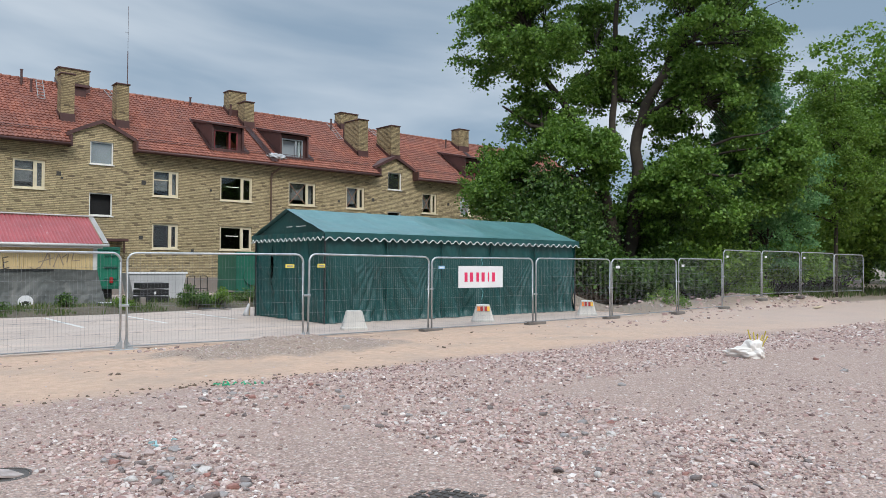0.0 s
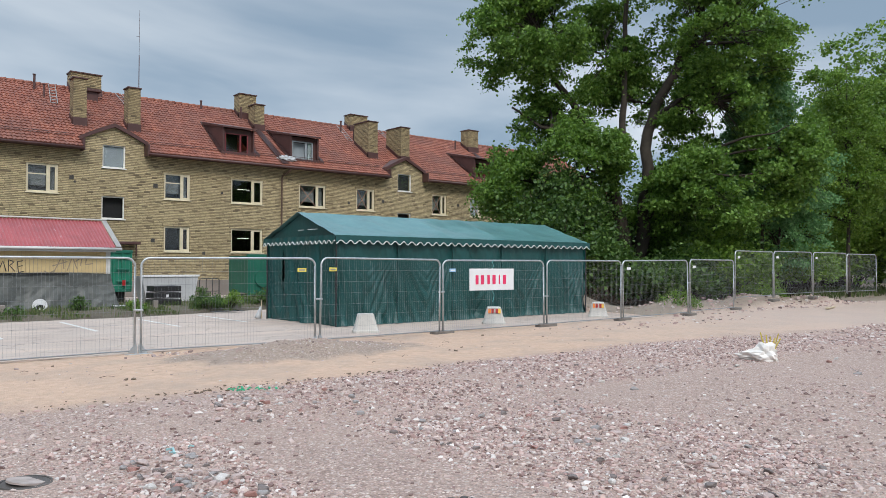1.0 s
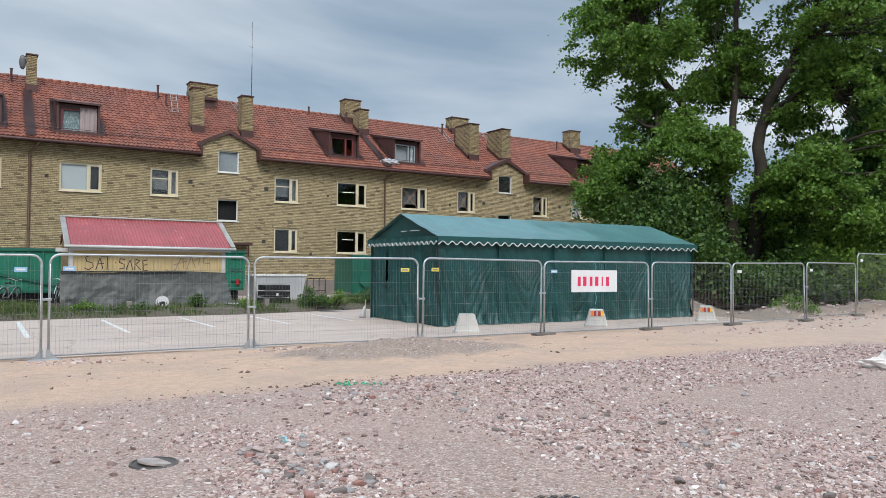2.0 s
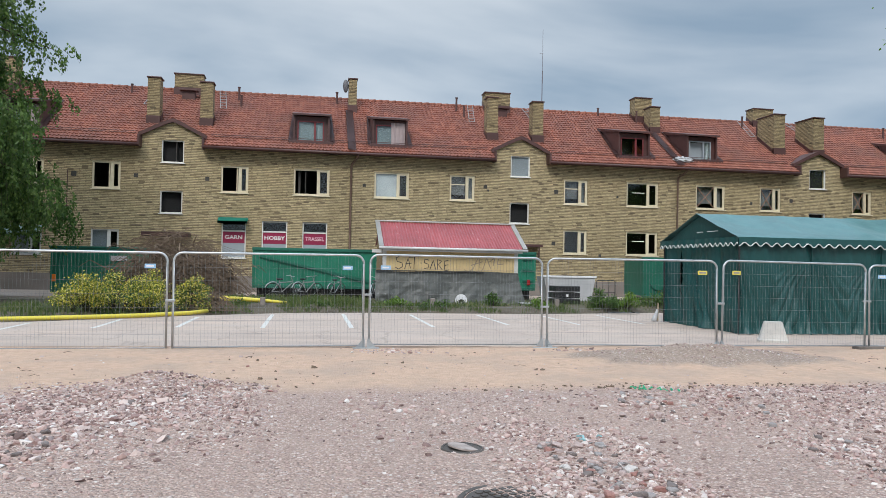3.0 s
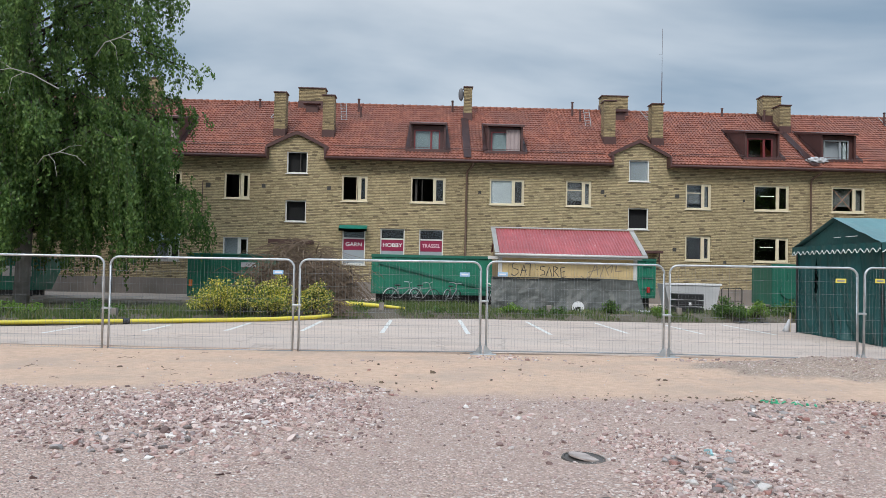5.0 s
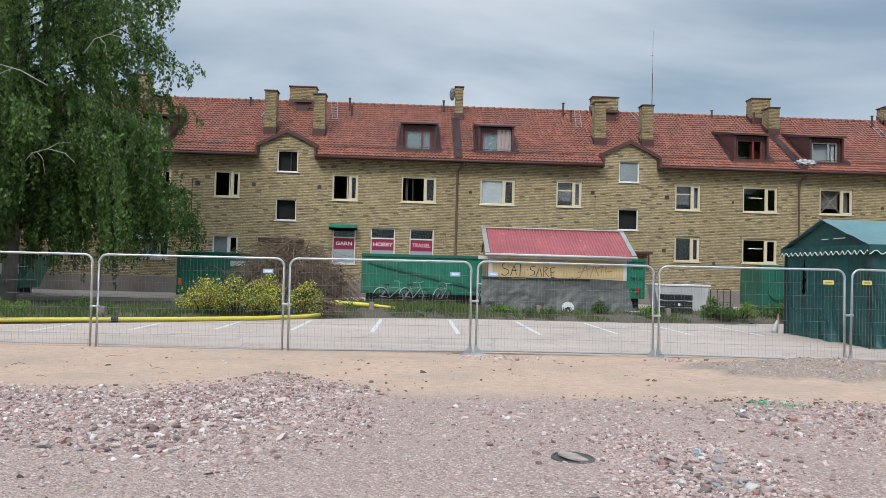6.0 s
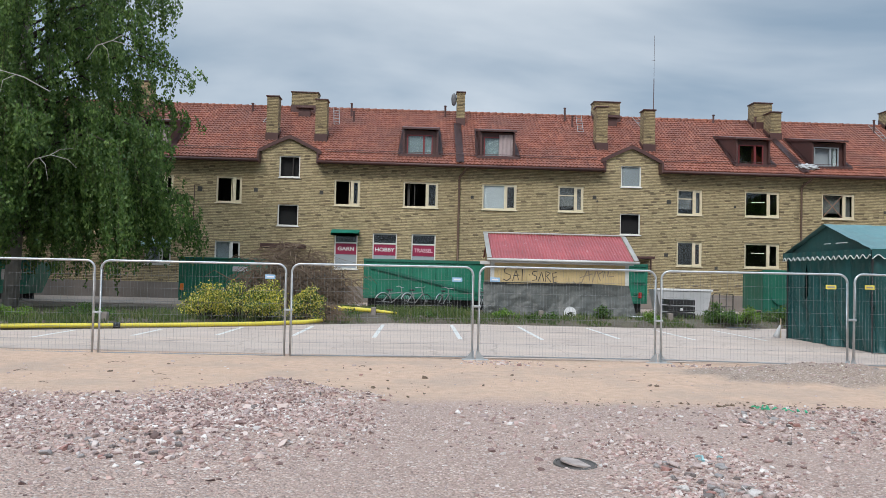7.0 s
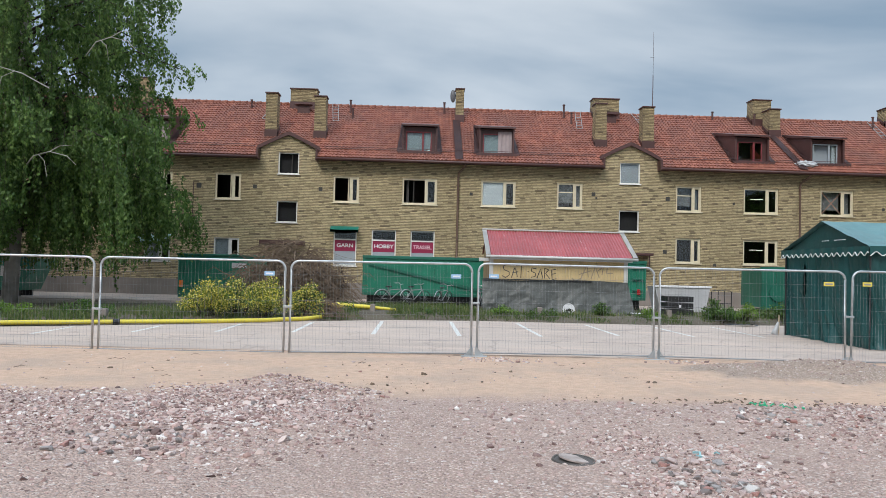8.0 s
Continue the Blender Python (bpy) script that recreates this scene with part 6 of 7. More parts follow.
def stones(name, pos, size, label, seed, rounded=False):
    """Angular broken stones in one mesh, each half sunk where it lies."""
    rs = np.random.RandomState(seed)
    n = len(pos)
    SHARD_V, SHARD_F = SHARDS[rounded]
    v = np.repeat(SHARD_V[None], n, 0) * (1 + 0.6 * (rs.rand(n, len(SHARD_V), 1) - 0.5)) + 0.45 * (rs.rand(n, len(SHARD_V), 3) - 0.5)
    sc = size[:, None] * np.stack([0.6 + 0.6 * rs.rand(n), 0.4 + 0.45 * rs.rand(n), 0.3 + 0.35 * rs.rand(n)], 1)
    v = v * sc[:, None, :]
    tx, a = (rs.rand(n) - 0.5) * 1.7, rs.rand(n) * 6.283
    c, s = np.cos(tx)[:, None], np.sin(tx)[:, None]
    y, z = v[..., 1] * c - v[..., 2] * s, v[..., 1] * s + v[..., 2] * c
    c, s = np.cos(a)[:, None], np.sin(a)[:, None]
    out = np.stack([v[..., 0] * c - y * s, v[..., 0] * s + y * c, z], -1) + pos[:, None, :]
    f = (SHARD_F[None] + (np.arange(n) * len(SHARD_V))[:, None, None]).reshape(-1, 3)
    ob = part(name, fast_mesh(name, out.reshape(-1, 3), f), STONE, None)
    return tagged(ob, label, "rubble", kind="stuff")


def fast_mesh(name, v, f):
    """A mesh from arrays of places and of equal faces."""
    me = bpy.data.meshes.new(name)
    k = f.shape[1]
    me.vertices.add(len(v)), me.loops.add(f.size), me.polygons.add(len(f))
    me.vertices.foreach_set("co", np.ascontiguousarray(v, dtype=np.float32).ravel())
    me.loops.foreach_set("vertex_index", np.ascontiguousarray(f, dtype=np.int32).ravel())
    me.polygons.foreach_set("loop_start", np.arange(0, f.size, k, dtype=np.int32))
    me.polygons.foreach_set("use_smooth", np.zeros(len(f), dtype=bool))
    me.update(calc_edges=True)
    return me


# rubble areas: (x0, x1, y0, y1, stones to the square metre, smallest, largest)
def scatter(areas, seed):
    rs = np.random.RandomState(seed)
    pos, size = [], []
    for x0, x1, y0, y1, dens, lo, hi in areas:
        for _ in range(int((x1 - x0) * (y1 - y0) * dens)):
            x, y = rs.uniform(x0, x1), rs.uniform(y0, y1)
            ex = min(x - x0, x1 - x) / (x1 - x0) * 2
            ey = min(y - y0, y1 - y) / (y1 - y0) * 2
            patchy = 0.5 + 0.9 * noise.noise(Vector((x * 0.9, y * 0.9, seed)))
            if rs.rand() > min(1, 2.2 * ey) * min(1, 3 * ex) * max(0.08, patchy + 0.25):
                continue
            s = lo * (hi / lo) ** (rs.rand() ** 2.2)
            pos.append((x, y, height(x, y) + 0.12 * s))
            size.append(s)
    return np.array(pos), np.array(size)


p, s = scatter([(3.4, 17.5, 6.5, 9.7, 850, 0.011, 0.036), (-9.5, -0.1, 6.3, 9.7, 1000, 0.011, 0.034), (-3.6, -0.2, 7.4, 10.2, 900, 0.011, 0.036), (15, 26, 5.5, 8.8, 240, 0.016, 0.05)], 11)
stones("broken_stone_band", p, s, "band of broken pink-grey crushed stone", 1)
p, s = scatter([(4.0, 7.4, 2.0, 7.0, 1100, 0.01, 0.036), (1.5, 3.1, 4.0, 7.6, 1200, 0.01, 0.036), (-3.3, -1.0, 5.6, 9.2, 170, 0.016, 0.07), (0.2, 4.5, 6.2, 9.6, 120, 0.014, 0.05), (5.5, 11, 2.0, 5.0, 170, 0.012, 0.045)], 12)
stones("rubble_patches", p, s, "patches of loose mixed rubble and pebbles", 2, True)
p, s = scatter([(-8, 14, 1.8, 9.8, 130, 0.006, 0.017), (-8, 14, 1.8, 9.8, 16, 0.015, 0.035)], 13)
stones("scattered_pebbles", p, s, "small pebbles scattered over the gravel", 3)
p, s = scatter([(4.8, 9.3, 11.4, 13.7, 300, 0.008, 0.026), (0.6, 2.4, 13.2, 14.1, 120, 0.015, 0.06), (4.2, 5.6, 13.4, 14.1, 120, 0.015, 0.06), (14, 24, 11.6, 13.5, 14, 0.02, 0.08), (20.5, 38, 13.2, 17.0, 22, 0.03, 0.12), (-8, 14, 10, 13.8, 5, 0.012, 0.03)], 14)
stones("heap_stones", p, s, "grit and stones on the heap and along the fence", 4)

CLOD = paint("dark_clod", (0.16, 0.11, 0.075), 0.95, 6.0, 0.4, 0.6)
p, s = scatter([(-9, 16, 9.8, 13.9, 1.6, 0.012, 0.05), (1, 9, 9.2, 9.9, 80, 0.01, 0.034), (-3.0, 0.5, 9.6, 11.2, 25, 0.01, 0.035)], 15)
ob = stones("soil_clods", p, s, "dark soil clods and bits scattered on the sand", 5)
ob.data.materials[0] = CLOD

variants = []
for k in range(8):
    rs = random.Random(40 + k)
    bm = bmesh.new()
    pts = []
    for _ in range(16):      # a broken lump: the hull of a few corners
        a, q = rs.uniform(0, 6.283), rs.uniform(0.55, 1.0)
        pts.append(bm.verts.new((math.cos(a) * q, math.sin(a) * q * 0.75, rs.uniform(-0.42, 0.46))))
    bmesh.ops.convex_hull(bm, input=pts)
    bmesh.ops.delete(bm, geom=[v for v in bm.verts if not v.link_faces], context="VERTS")
    bmesh.ops.bevel(bm, geom=list(bm.edges), offset=0.09, segments=1, affect="EDGES")
    me = bpy.data.meshes.new("stone")
    bm.to_mesh(me)
    bm.free()
    variants.append(me)


def loose_stone_material(name, c):
    return paint(name, c, 0.9, 9.0, 0.25, 0.7)


LOOSE = [loose_stone_material("pale_stone", (0.6, 0.55, 0.52)), loose_stone_material("grey_stone", (0.34, 0.31, 0.3)), loose_stone_material("red_brick_rubble", (0.38, 0.2, 0.17)), loose_stone_material("pink_stone", (0.48, 0.37, 0.34)), loose_stone_material("dark_stone", (0.2, 0.165, 0.155))]
NAMES = ["pale weathered loose stone lying in the gravel", "grey loose stone lying in the gravel", "reddish brick lump lying in the rubble", "pinkish loose stone lying in the rubble", "dark loose stone lying in the rubble"]
rs = random.Random(77)
for x0, x1, y0, y1, n, lo, hi in [(2.0, 2.65, 4.9, 6.5, 95, 0.028, 0.07), (3.3, 4.4, 7.3, 8.8, 26, 0.03, 0.06), (4.4, 6.8, 2.6, 6.6, 110, 0.028, 0.065), (3.6, 5.2, 7.0, 8.9, 30, 0.03, 0.07), (-3.1, -2.1, 6.2, 7.3, 40, 0.03, 0.07), (-6, 0, 7.0, 9.6, 18, 0.03, 0.06), (6, 14, 4.5, 9.0, 20, 0.04, 0.08), (-2, 9, 10.2, 13.3, 10, 0.025, 0.05)]:
    for _ in range(n):
        x, y, s, kind = rs.uniform(x0, x1), rs.uniform(y0, y1), rs.uniform(lo, hi), rs.choice((0, 1, 1, 2, 3, 3, 3, 3, 4, 4))
        me = variants[rs.randrange(8)]
        ob = new("loose_stone", me)
        if not me.materials:
            me.materials.append(LOOSE[0])
        ob.material_slots[0].link = "OBJECT"
        ob.material_slots[0].material = LOOSE[kind]
        ob.matrix_basis = pose(x, y, height(x, y) + 0.18 * s, rs.uniform(-12, 12), rs.uniform(-12, 12), rs.uniform(0, 360)) @ Matrix.Diagonal((s, s, s, 1))
        tagged(ob, NAMES[kind], "stone", "loose stones")

# ---------------------------------------------------------------- grass bank behind the lot
bank_xy = [(-40, 9.5), (-16, 15.6), (-9.6, 18.5), (-6.4, 20.3), (-3.8, 22.3), (-0.8, 23.8), (2.0, 24.15), (7.5, 24.2), (12.2, 25.4), (20, 25.7)]


def bank_edge(x):
    for (a, ya), (b, yb) in zip(bank_xy, bank_xy[1:]):
        if a <= x <= b:
            return ya + (yb - ya) * (x - a) / (b - a)
    return 25.7


def bank_height(x, y):
    d = y - bank_edge(x)
    if d < 0:
        return -0.05
    rise = 0.2 if x > -3 else 0.12
    k = min(1, d / 0.7)
    back = max(0.0, 1 - max(0, d - 5.0) / 3.5)
    return 0.03 + rise * k * k * (3 - 2 * k) * back + 0.04 * noise.noise(Vector((x * 1.3, y * 1.3, 4)))


def soil_material():
    n = Nodes("weedy_soil")
    a, b = n.noise(2.0, 6, 0.65), n.noise(30, 4, 0.7)
    col = n.ramp(a, (0.3, (0.045, 0.036, 0.025)), (0.55, (0.1, 0.08, 0.055)), (0.75, (0.06, 0.075, 0.03)))
    col = n.mix(n.math("MULTIPLY", b, 0.35), col, (0.16, 0.14, 0.11))
    return n.done(col, 0.95, b, 0.8, 0.03)


SOIL = soil_material()
xs = [-40 + 0.5 * i for i in range(121)]
ds = [-0.05, 0.08, 0.2, 0.4, 0.7, 1.2, 2, 3, 4, 5, 6, 7.5, 9, 12]
v = []
for d in ds:
    for x in xs:
        y = min(bank_edge(x) + d, 38.9)
        v.append((x, y, bank_height(x, y) if d > 0 else -0.05))
k = len(xs)
f = [(j * k + i, j * k + i + 1, (j + 1) * k + i + 1, (j + 1) * k + i) for j in range(len(ds) - 1) for i in range(k - 1)]
tagged(part("grass_bank", mesh_of("grass_bank", v, f), SOIL, None, "", True), "low weedy soil bank behind the parking lot", "bank", kind="structure")
flat("yard_road", [(-34, 31.0), (-6, 33.0), (20, 33.0), (50, 33.0), (50, 38.96), (-34, 38.96)], -0.1, 0.03, ASPHALT, "grey asphalt yard along the building", "road")
for x, d in [(-1.45, 1.0), (-8.3, 0.9), (8.6, 0.8), (-12.5, 0.9), (4.1, 0.7), (11.9, 0.9)]:
    y = bank_edge(x) + d
    ob = part("kerb_post", boxes((-0.08, 0.08, -0.08, 0.08, -0.15, 0.24), bevel=0.02), PLINTH, None)
    ob.matrix_basis = pose(x, y, bank_height(x, y))
    tagged(ob, "short square concrete post in the grass", "post", "concrete posts")


def blades(name, places, hgt, width, material, label, seed, category="grass"):
    """Bent blades of grass, three corners and a fold each."""
    rs_ = np.random.RandomState(seed)
    n = len(places)
    h = hgt * (0.45 + 0.75 * rs_.rand(n))
    a, b = rs_.rand(n) * 6.283, rs_.rand(n) * 6.283
    w = width * (0.6 + 0.8 * rs_.rand(n))
    side = np.stack([np.cos(a), np.sin(a), 0 * a], 1) * w[:, None]
    lean = np.stack([np.cos(b), np.sin(b), 0 * b], 1) * (h * rs_.rand(n) * 0.6)[:, None]
    up = np.stack([0 * h, 0 * h, h], 1)
    v_ = np.stack([places - side, places + side, places + side * 0.6 + up * 0.6 + lean * 0.4, places + up + lean], 1).reshape(-1, 3)
    f_ = np.arange(4 * n).reshape(-1, 4)
    return tagged(part(name, fast_mesh(name, v_, f_), material, None), label, category, kind="stuff")


rg = np.random.RandomState(5)
pl = []
while len(pl) < 26000:
    x = rg.uniform(-30, 20)
    y = bank_edge(x) + rg.gamma(1.6, 1.5) + 0.1
    if y > 33 or (2.2 < x < 7.8 and y > 26.2) or (2.0 < x < 14 and rg.rand() < 0.75) or (-4.6 < x < -0.9 and y < 25.2) or rg.rand() > 0.5 + 0.8 * noise.noise(Vector((x * 0.8, y * 0.8, 9))) + (0.3 if -3 < x < 2.4 else 0):
        continue
    pl.append((x, y, bank_height(x, y) - 0.01))
blades("grass", np.array(pl), 0.2, 0.009, GRASS, "uneven green grass on the bank", 6)
pl = []
while len(pl) < 7000:
    x = rg.uniform(-20, 16)
    y = bank_edge(x) + rg.uniform(0.02, 1.0)
    if noise.noise(Vector((x * 1.1, y * 1.4, 3))) > 0.0:
        pl.append((x, y, bank_height(x, y) - 0.01))
blades("verge_weeds", np.array(pl), 0.13, 0.014, GRASS, "low weeds sprouting along the edge of the lot", 8)
pl = []
while len(pl) < 6000:
    x, y = rg.uniform(30, 60), rg.uniform(16.5, 30)
    pl.append((x, y, 0.0))
blades("grass", np.array(pl), 0.35, 0.02, GRASS, "green grass beyond the fence", 7)


def leaf_cloud(name, centres, size, rs_, droop=0.0, aspect=0.75, lift=0.0):
    """Leaf blades, each a bent diamond; lift turns their faces to the sky, droop points their tips down."""
    n = len(centres)
    nrm = rs_.normal(size=(n, 3))
    nrm[:, 2] += lift * np.where(nrm[:, 2] < -1.6, -1, 1)
    nrm /= np.linalg.norm(nrm, axis=1, keepdims=True)
    d = np.cross(nrm, rs_.normal(size=(n, 3)))
    d /= np.linalg.norm(d, axis=1, keepdims=True) + 1e-9
    d[:, 2] -= droop
    d /= np.linalg.norm(d, axis=1, keepdims=True)
    s = np.cross(nrm, d)
    s /= np.linalg.norm(s, axis=1, keepdims=True) + 1e-9
    up = np.cross(d, s)
    L = (size * (0.6 + 0.8 * rs_.rand(n)))[:, None]
    a = centres - d * L * 0.5
    t = centres + d * L * 0.5
    m = centres - d * L * 0.05 + up * L * 0.1
    v_ = np.stack([a, m + s * L * aspect * 0.5, t, m - s * L * aspect * 0.5], 1).reshape(-1, 3)
    return fast_mesh(name, v_, np.arange(4 * n).reshape(-1, 4))


def limb(bm, a, b, r0, r1, rs_, bow=0.12, seg=6):
    """A bent tapering limb between two places; it leaves steeply and levels off."""
    a, b = Vector(a), Vector(b)
    L = (b - a).length
    pts = []
    for i in range(6):
        t = i / 5
        p = a.lerp(b, t)
        p.z += bow * L * math.sin(math.pi * t) * 0.7
        if 0 < i < 5:
            p += Vector((rs_.uniform(-1, 1), rs_.uniform(-1, 1), rs_.uniform(-1, 1))) * 0.045 * L
        pts.append(p)
    tube(bm, pts, r0, seg, r1, False)
    return pts


def tree(x, y, turn, stems, masses, leaf, size, seed, label, tuft=0.7, per=130, gaps=-0.12, droop=0.35, lift=1.0, bark=BARK):
    """A tree: bent stems, limbs to the masses of its crown, twigs to flattened tufts, and single leaves in the tufts.
    stems: (thickness at the foot, thickness at the top, places); masses: (x, y, z, half width, half height, tufts)."""
    rs_, nr = random.Random(seed), np.random.RandomState(seed)
    root = thing("tree", pose(x, y, 0, 0, 0, turn), label, "tree", "deciduous trees")
    bm = bmesh.new()
    axes = []
    for r0, r1, pts in stems:
        fine = []
        for a, b in zip(pts, pts[1:]):
            for k in range(3):
                p = Vector(a).lerp(Vector(b), k / 3)
                fine.append(p + Vector((rs_.uniform(-1, 1), rs_.uniform(-1, 1), 0)) * 0.3 * r0)
        fine.append(Vector(pts[-1]))
        tube(bm, fine, r0, 10, r1)
        axes.append((fine, r0, r1))
    nodes = [(p, r0 + (r1 - r0) * i / len(f)) for f, r0, r1 in axes for i, p in enumerate(f) if p.z > 1.5]
    leaves = []
    for mx, my, mz, mr, mh, count in masses:
        c = Vector((mx, my, mz))
        low = [q for q in nodes if q[0].z < mz - 0.2 * mh] or nodes
        st, thick = min(low, key=lambda q: (q[0] - c).length)
        hub = [c + Vector((rs_.uniform(-0.4, 0.4) * mr, rs_.uniform(-0.4, 0.4) * mr, rs_.uniform(-0.35, 0.45) * mh)) for _ in range(4)]
        spine = []
        for h in hub:
            spine += limb(bm, st, h, min(thick * 0.7, 0.13), 0.03, rs_, 0.07, 6)[2:]
        made = tries = 0
        while made < count and tries < count * 12:
            tries += 1
            d = Vector((rs_.gauss(0, 1), rs_.gauss(0, 1), rs_.gauss(0.15, 1))).normalized()
            q = (0.45 + 0.6 * rs_.random() ** 0.6) * (0.92 + 0.4 * noise.noise(d * 2.1 + Vector((seed, mx, mz))))
            e = c + Vector((d.x * mr * q, d.y * mr * q, d.z * mh * q))
            if e.z < 0.8 or noise.noise(e * 0.5 + Vector((seed, 3, 1))) < gaps:
                continue
            made += 1
            b = min(spine, key=lambda p: (p - e).length)
            if made % 2 == 0:
                mid = b.lerp(e, 0.55) + Vector((rs_.uniform(-0.1, 0.1), rs_.uniform(-0.1, 0.1), 0.12)) * (e - b).length
                tube(bm, [b, mid, e], 0.028, 3, 0.007, False)
            t = tuft * rs_.uniform(0.55, 1.25)
            n = int(per * (t / tuft) ** 2)
            w = nr.normal(size=(n, 3)) * np.array([0.5, 0.5, 0.2]) * t
            w[:, 2] -= 0.35 * (w[:, 0] ** 2 + w[:, 1] ** 2) / t
            leaves.append(w + np.array(e[:]))
    part("trunk", bm, bark, root, "", True)
    c = np.concatenate(leaves)
    c = c[c[:, 2] > 0.3]
    part("crown", leaf_cloud("crown", c, size, nr, droop, 0.8, lift), leaf, root)
    return root


# the great maple; its own x axis runs along the fence side
tree(29.1, 22.0, -53, [
    (0.34, 0.16, [(0.7, 0.2, -0.2), (1.0, 0, 3.0), (1.25, 0, 5.4), (1.2, 0.1, 8.0), (2.0, 0.2, 9.8), (3.4, 0.3, 12.6), (4.2, 0.3, 15.5)]),
    (0.36, 0.1, [(0.3, -0.1, -0.2), (0.1, -0.2, 3.0), (-0.4, -0.3, 5.6), (-0.95, -0.3, 7.2), (-1.7, -0.3, 8.7), (-3.2, -0.3, 10.8), (-4.2, -0.3, 13.6)]),
    (0.2, 0.07, [(-0.3, -0.25, 5.4), (0.15, 0, 7.6), (0.2, 0.3, 10.5), (0.3, 0.2, 14.5), (0.2, 0.2, 17.5)]),
    (0.13, 0.05, [(-1.0, -0.3, 7.3), (-2.2, -0.6, 7.9), (-3.6, -1.0, 8.2), (-5.0, -1.0, 9.2)]),
], [(-4.0, -0.4, 12.5, 3.2, 3.2, 310), (-3.3, 0.6, 8.9, 2.1, 1.4, 75), (4.7, 0.3, 13.0, 3.6, 3.1, 330), (0.6, 0, 17.0, 4.8, 2.8, 190), (-4.9, -0.5, 5.5, 2.0, 1.8, 150),
    (-1.5, -2.2, 6.3, 1.9, 2.3, 150), (-0.9, 1.4, 12.2, 2.6, 2.8, 190), (0.8, 1.8, 10.0, 1.6, 1.3, 45), (5.0, 0.6, 9.2, 3.2, 2.8, 260), (3.8, -1.2, 4.9, 2.5, 2.2, 160), (-2.8, 1.5, 4.4, 2.6, 1.8, 120), (0.4, 1.5, 3.2, 3.2, 1.4, 110), (6.6, -0.5, 6.4, 2.3, 2.4, 130)],
    LEAF_MAPLE, 0.15, 21, "tall spreading maple tree with a forked dark trunk", 0.55, 120, 0.015, 0.35, 0.7)
tree(35.4, 18.4, -62, [(0.1, 0.02, [(0, 0, -0.2), (0.1, 0, 4), (0, 0, 8), (0.2, 0, 11.3)]), (0.08, 0.02, [(0.7, 0.3, -0.2), (0.9, 0.2, 4), (1.2, 0.2, 8.3)])],
     [(0.3, -0.6, 9.9, 1.1, 2.0, 130), (0.2, -0.8, 7.9, 1.9, 1.8, 170), (1.1, -0.6, 5.8, 2.3, 1.9, 160), (-0.6, 0, 5.0, 1.9, 2.0, 90), (0.8, 0, 3.2, 2.2, 1.6, 70)],
     LEAF_ASH, 0.12, 33, "slender feathery blue-green young tree behind the fence", 0.5, 120, -0.3, 0.9, 0.5)
tree(43.0, 17.4, -68, [(0.12, 0.02, [(0, 0, -0.2), (0.05, 0, 4), (-0.05, 0, 8), (0, 0, 12.6)])],
     [(0, 0, 11.2, 1.3, 1.8, 60), (0, 0, 8.8, 2.3, 1.6, 110), (0.2, 0, 6.4, 2.8, 1.5, 120), (-0.6, 0, 4.4, 2.2, 1.1, 60)],
     LEAF_LIGHT, 0.12, 45, "thin-stemmed light green young tree", 0.6, 110, -0.2, 0.5, 0.9)
tree(54.5, 17.7, -72, [(0.3, 0.05, [(0, 0, -0.2), (0.1, 0, 5), (-0.1, 0, 10), (0, 0, 17)])],
     [(0.6, 0, 9.6, 8.6, 7.4, 950), (-3.5, -1.5, 5.0, 5.0, 3.8, 280), (4.0, -1.0, 5.0, 5.0, 3.6, 160)],
     LEAF_LIGHT, 0.24, 57, "broad light green tree at the edge of the wood", 0.9, 75, -0.45)
for i, (x, y, h, w) in enumerate([(70, 33, 15.0, 6.0), (84, 31, 17.0, 7.0), (62, 38, 12, 6), (98, 36, 22, 9), (84, 20, 22, 8)]):
    tree(x, y, -66, [(0.35, 0.05, [(0, 0, -0.2), (0.2, 0, h * 0.4), (-0.2, 0, h * 0.85)])], [(0, 0, h * 0.62, w, h * 0.38, 300), (0, 0, h * 0.3, w * 0.8, h * 0.25, 120)],
         LEAF_LIGHT if i % 2 == 0 else LEAF_MAPLE, 0.42, 60 + i, "tall green tree of the wood beyond the fence", 1.3, 60, -0.45)


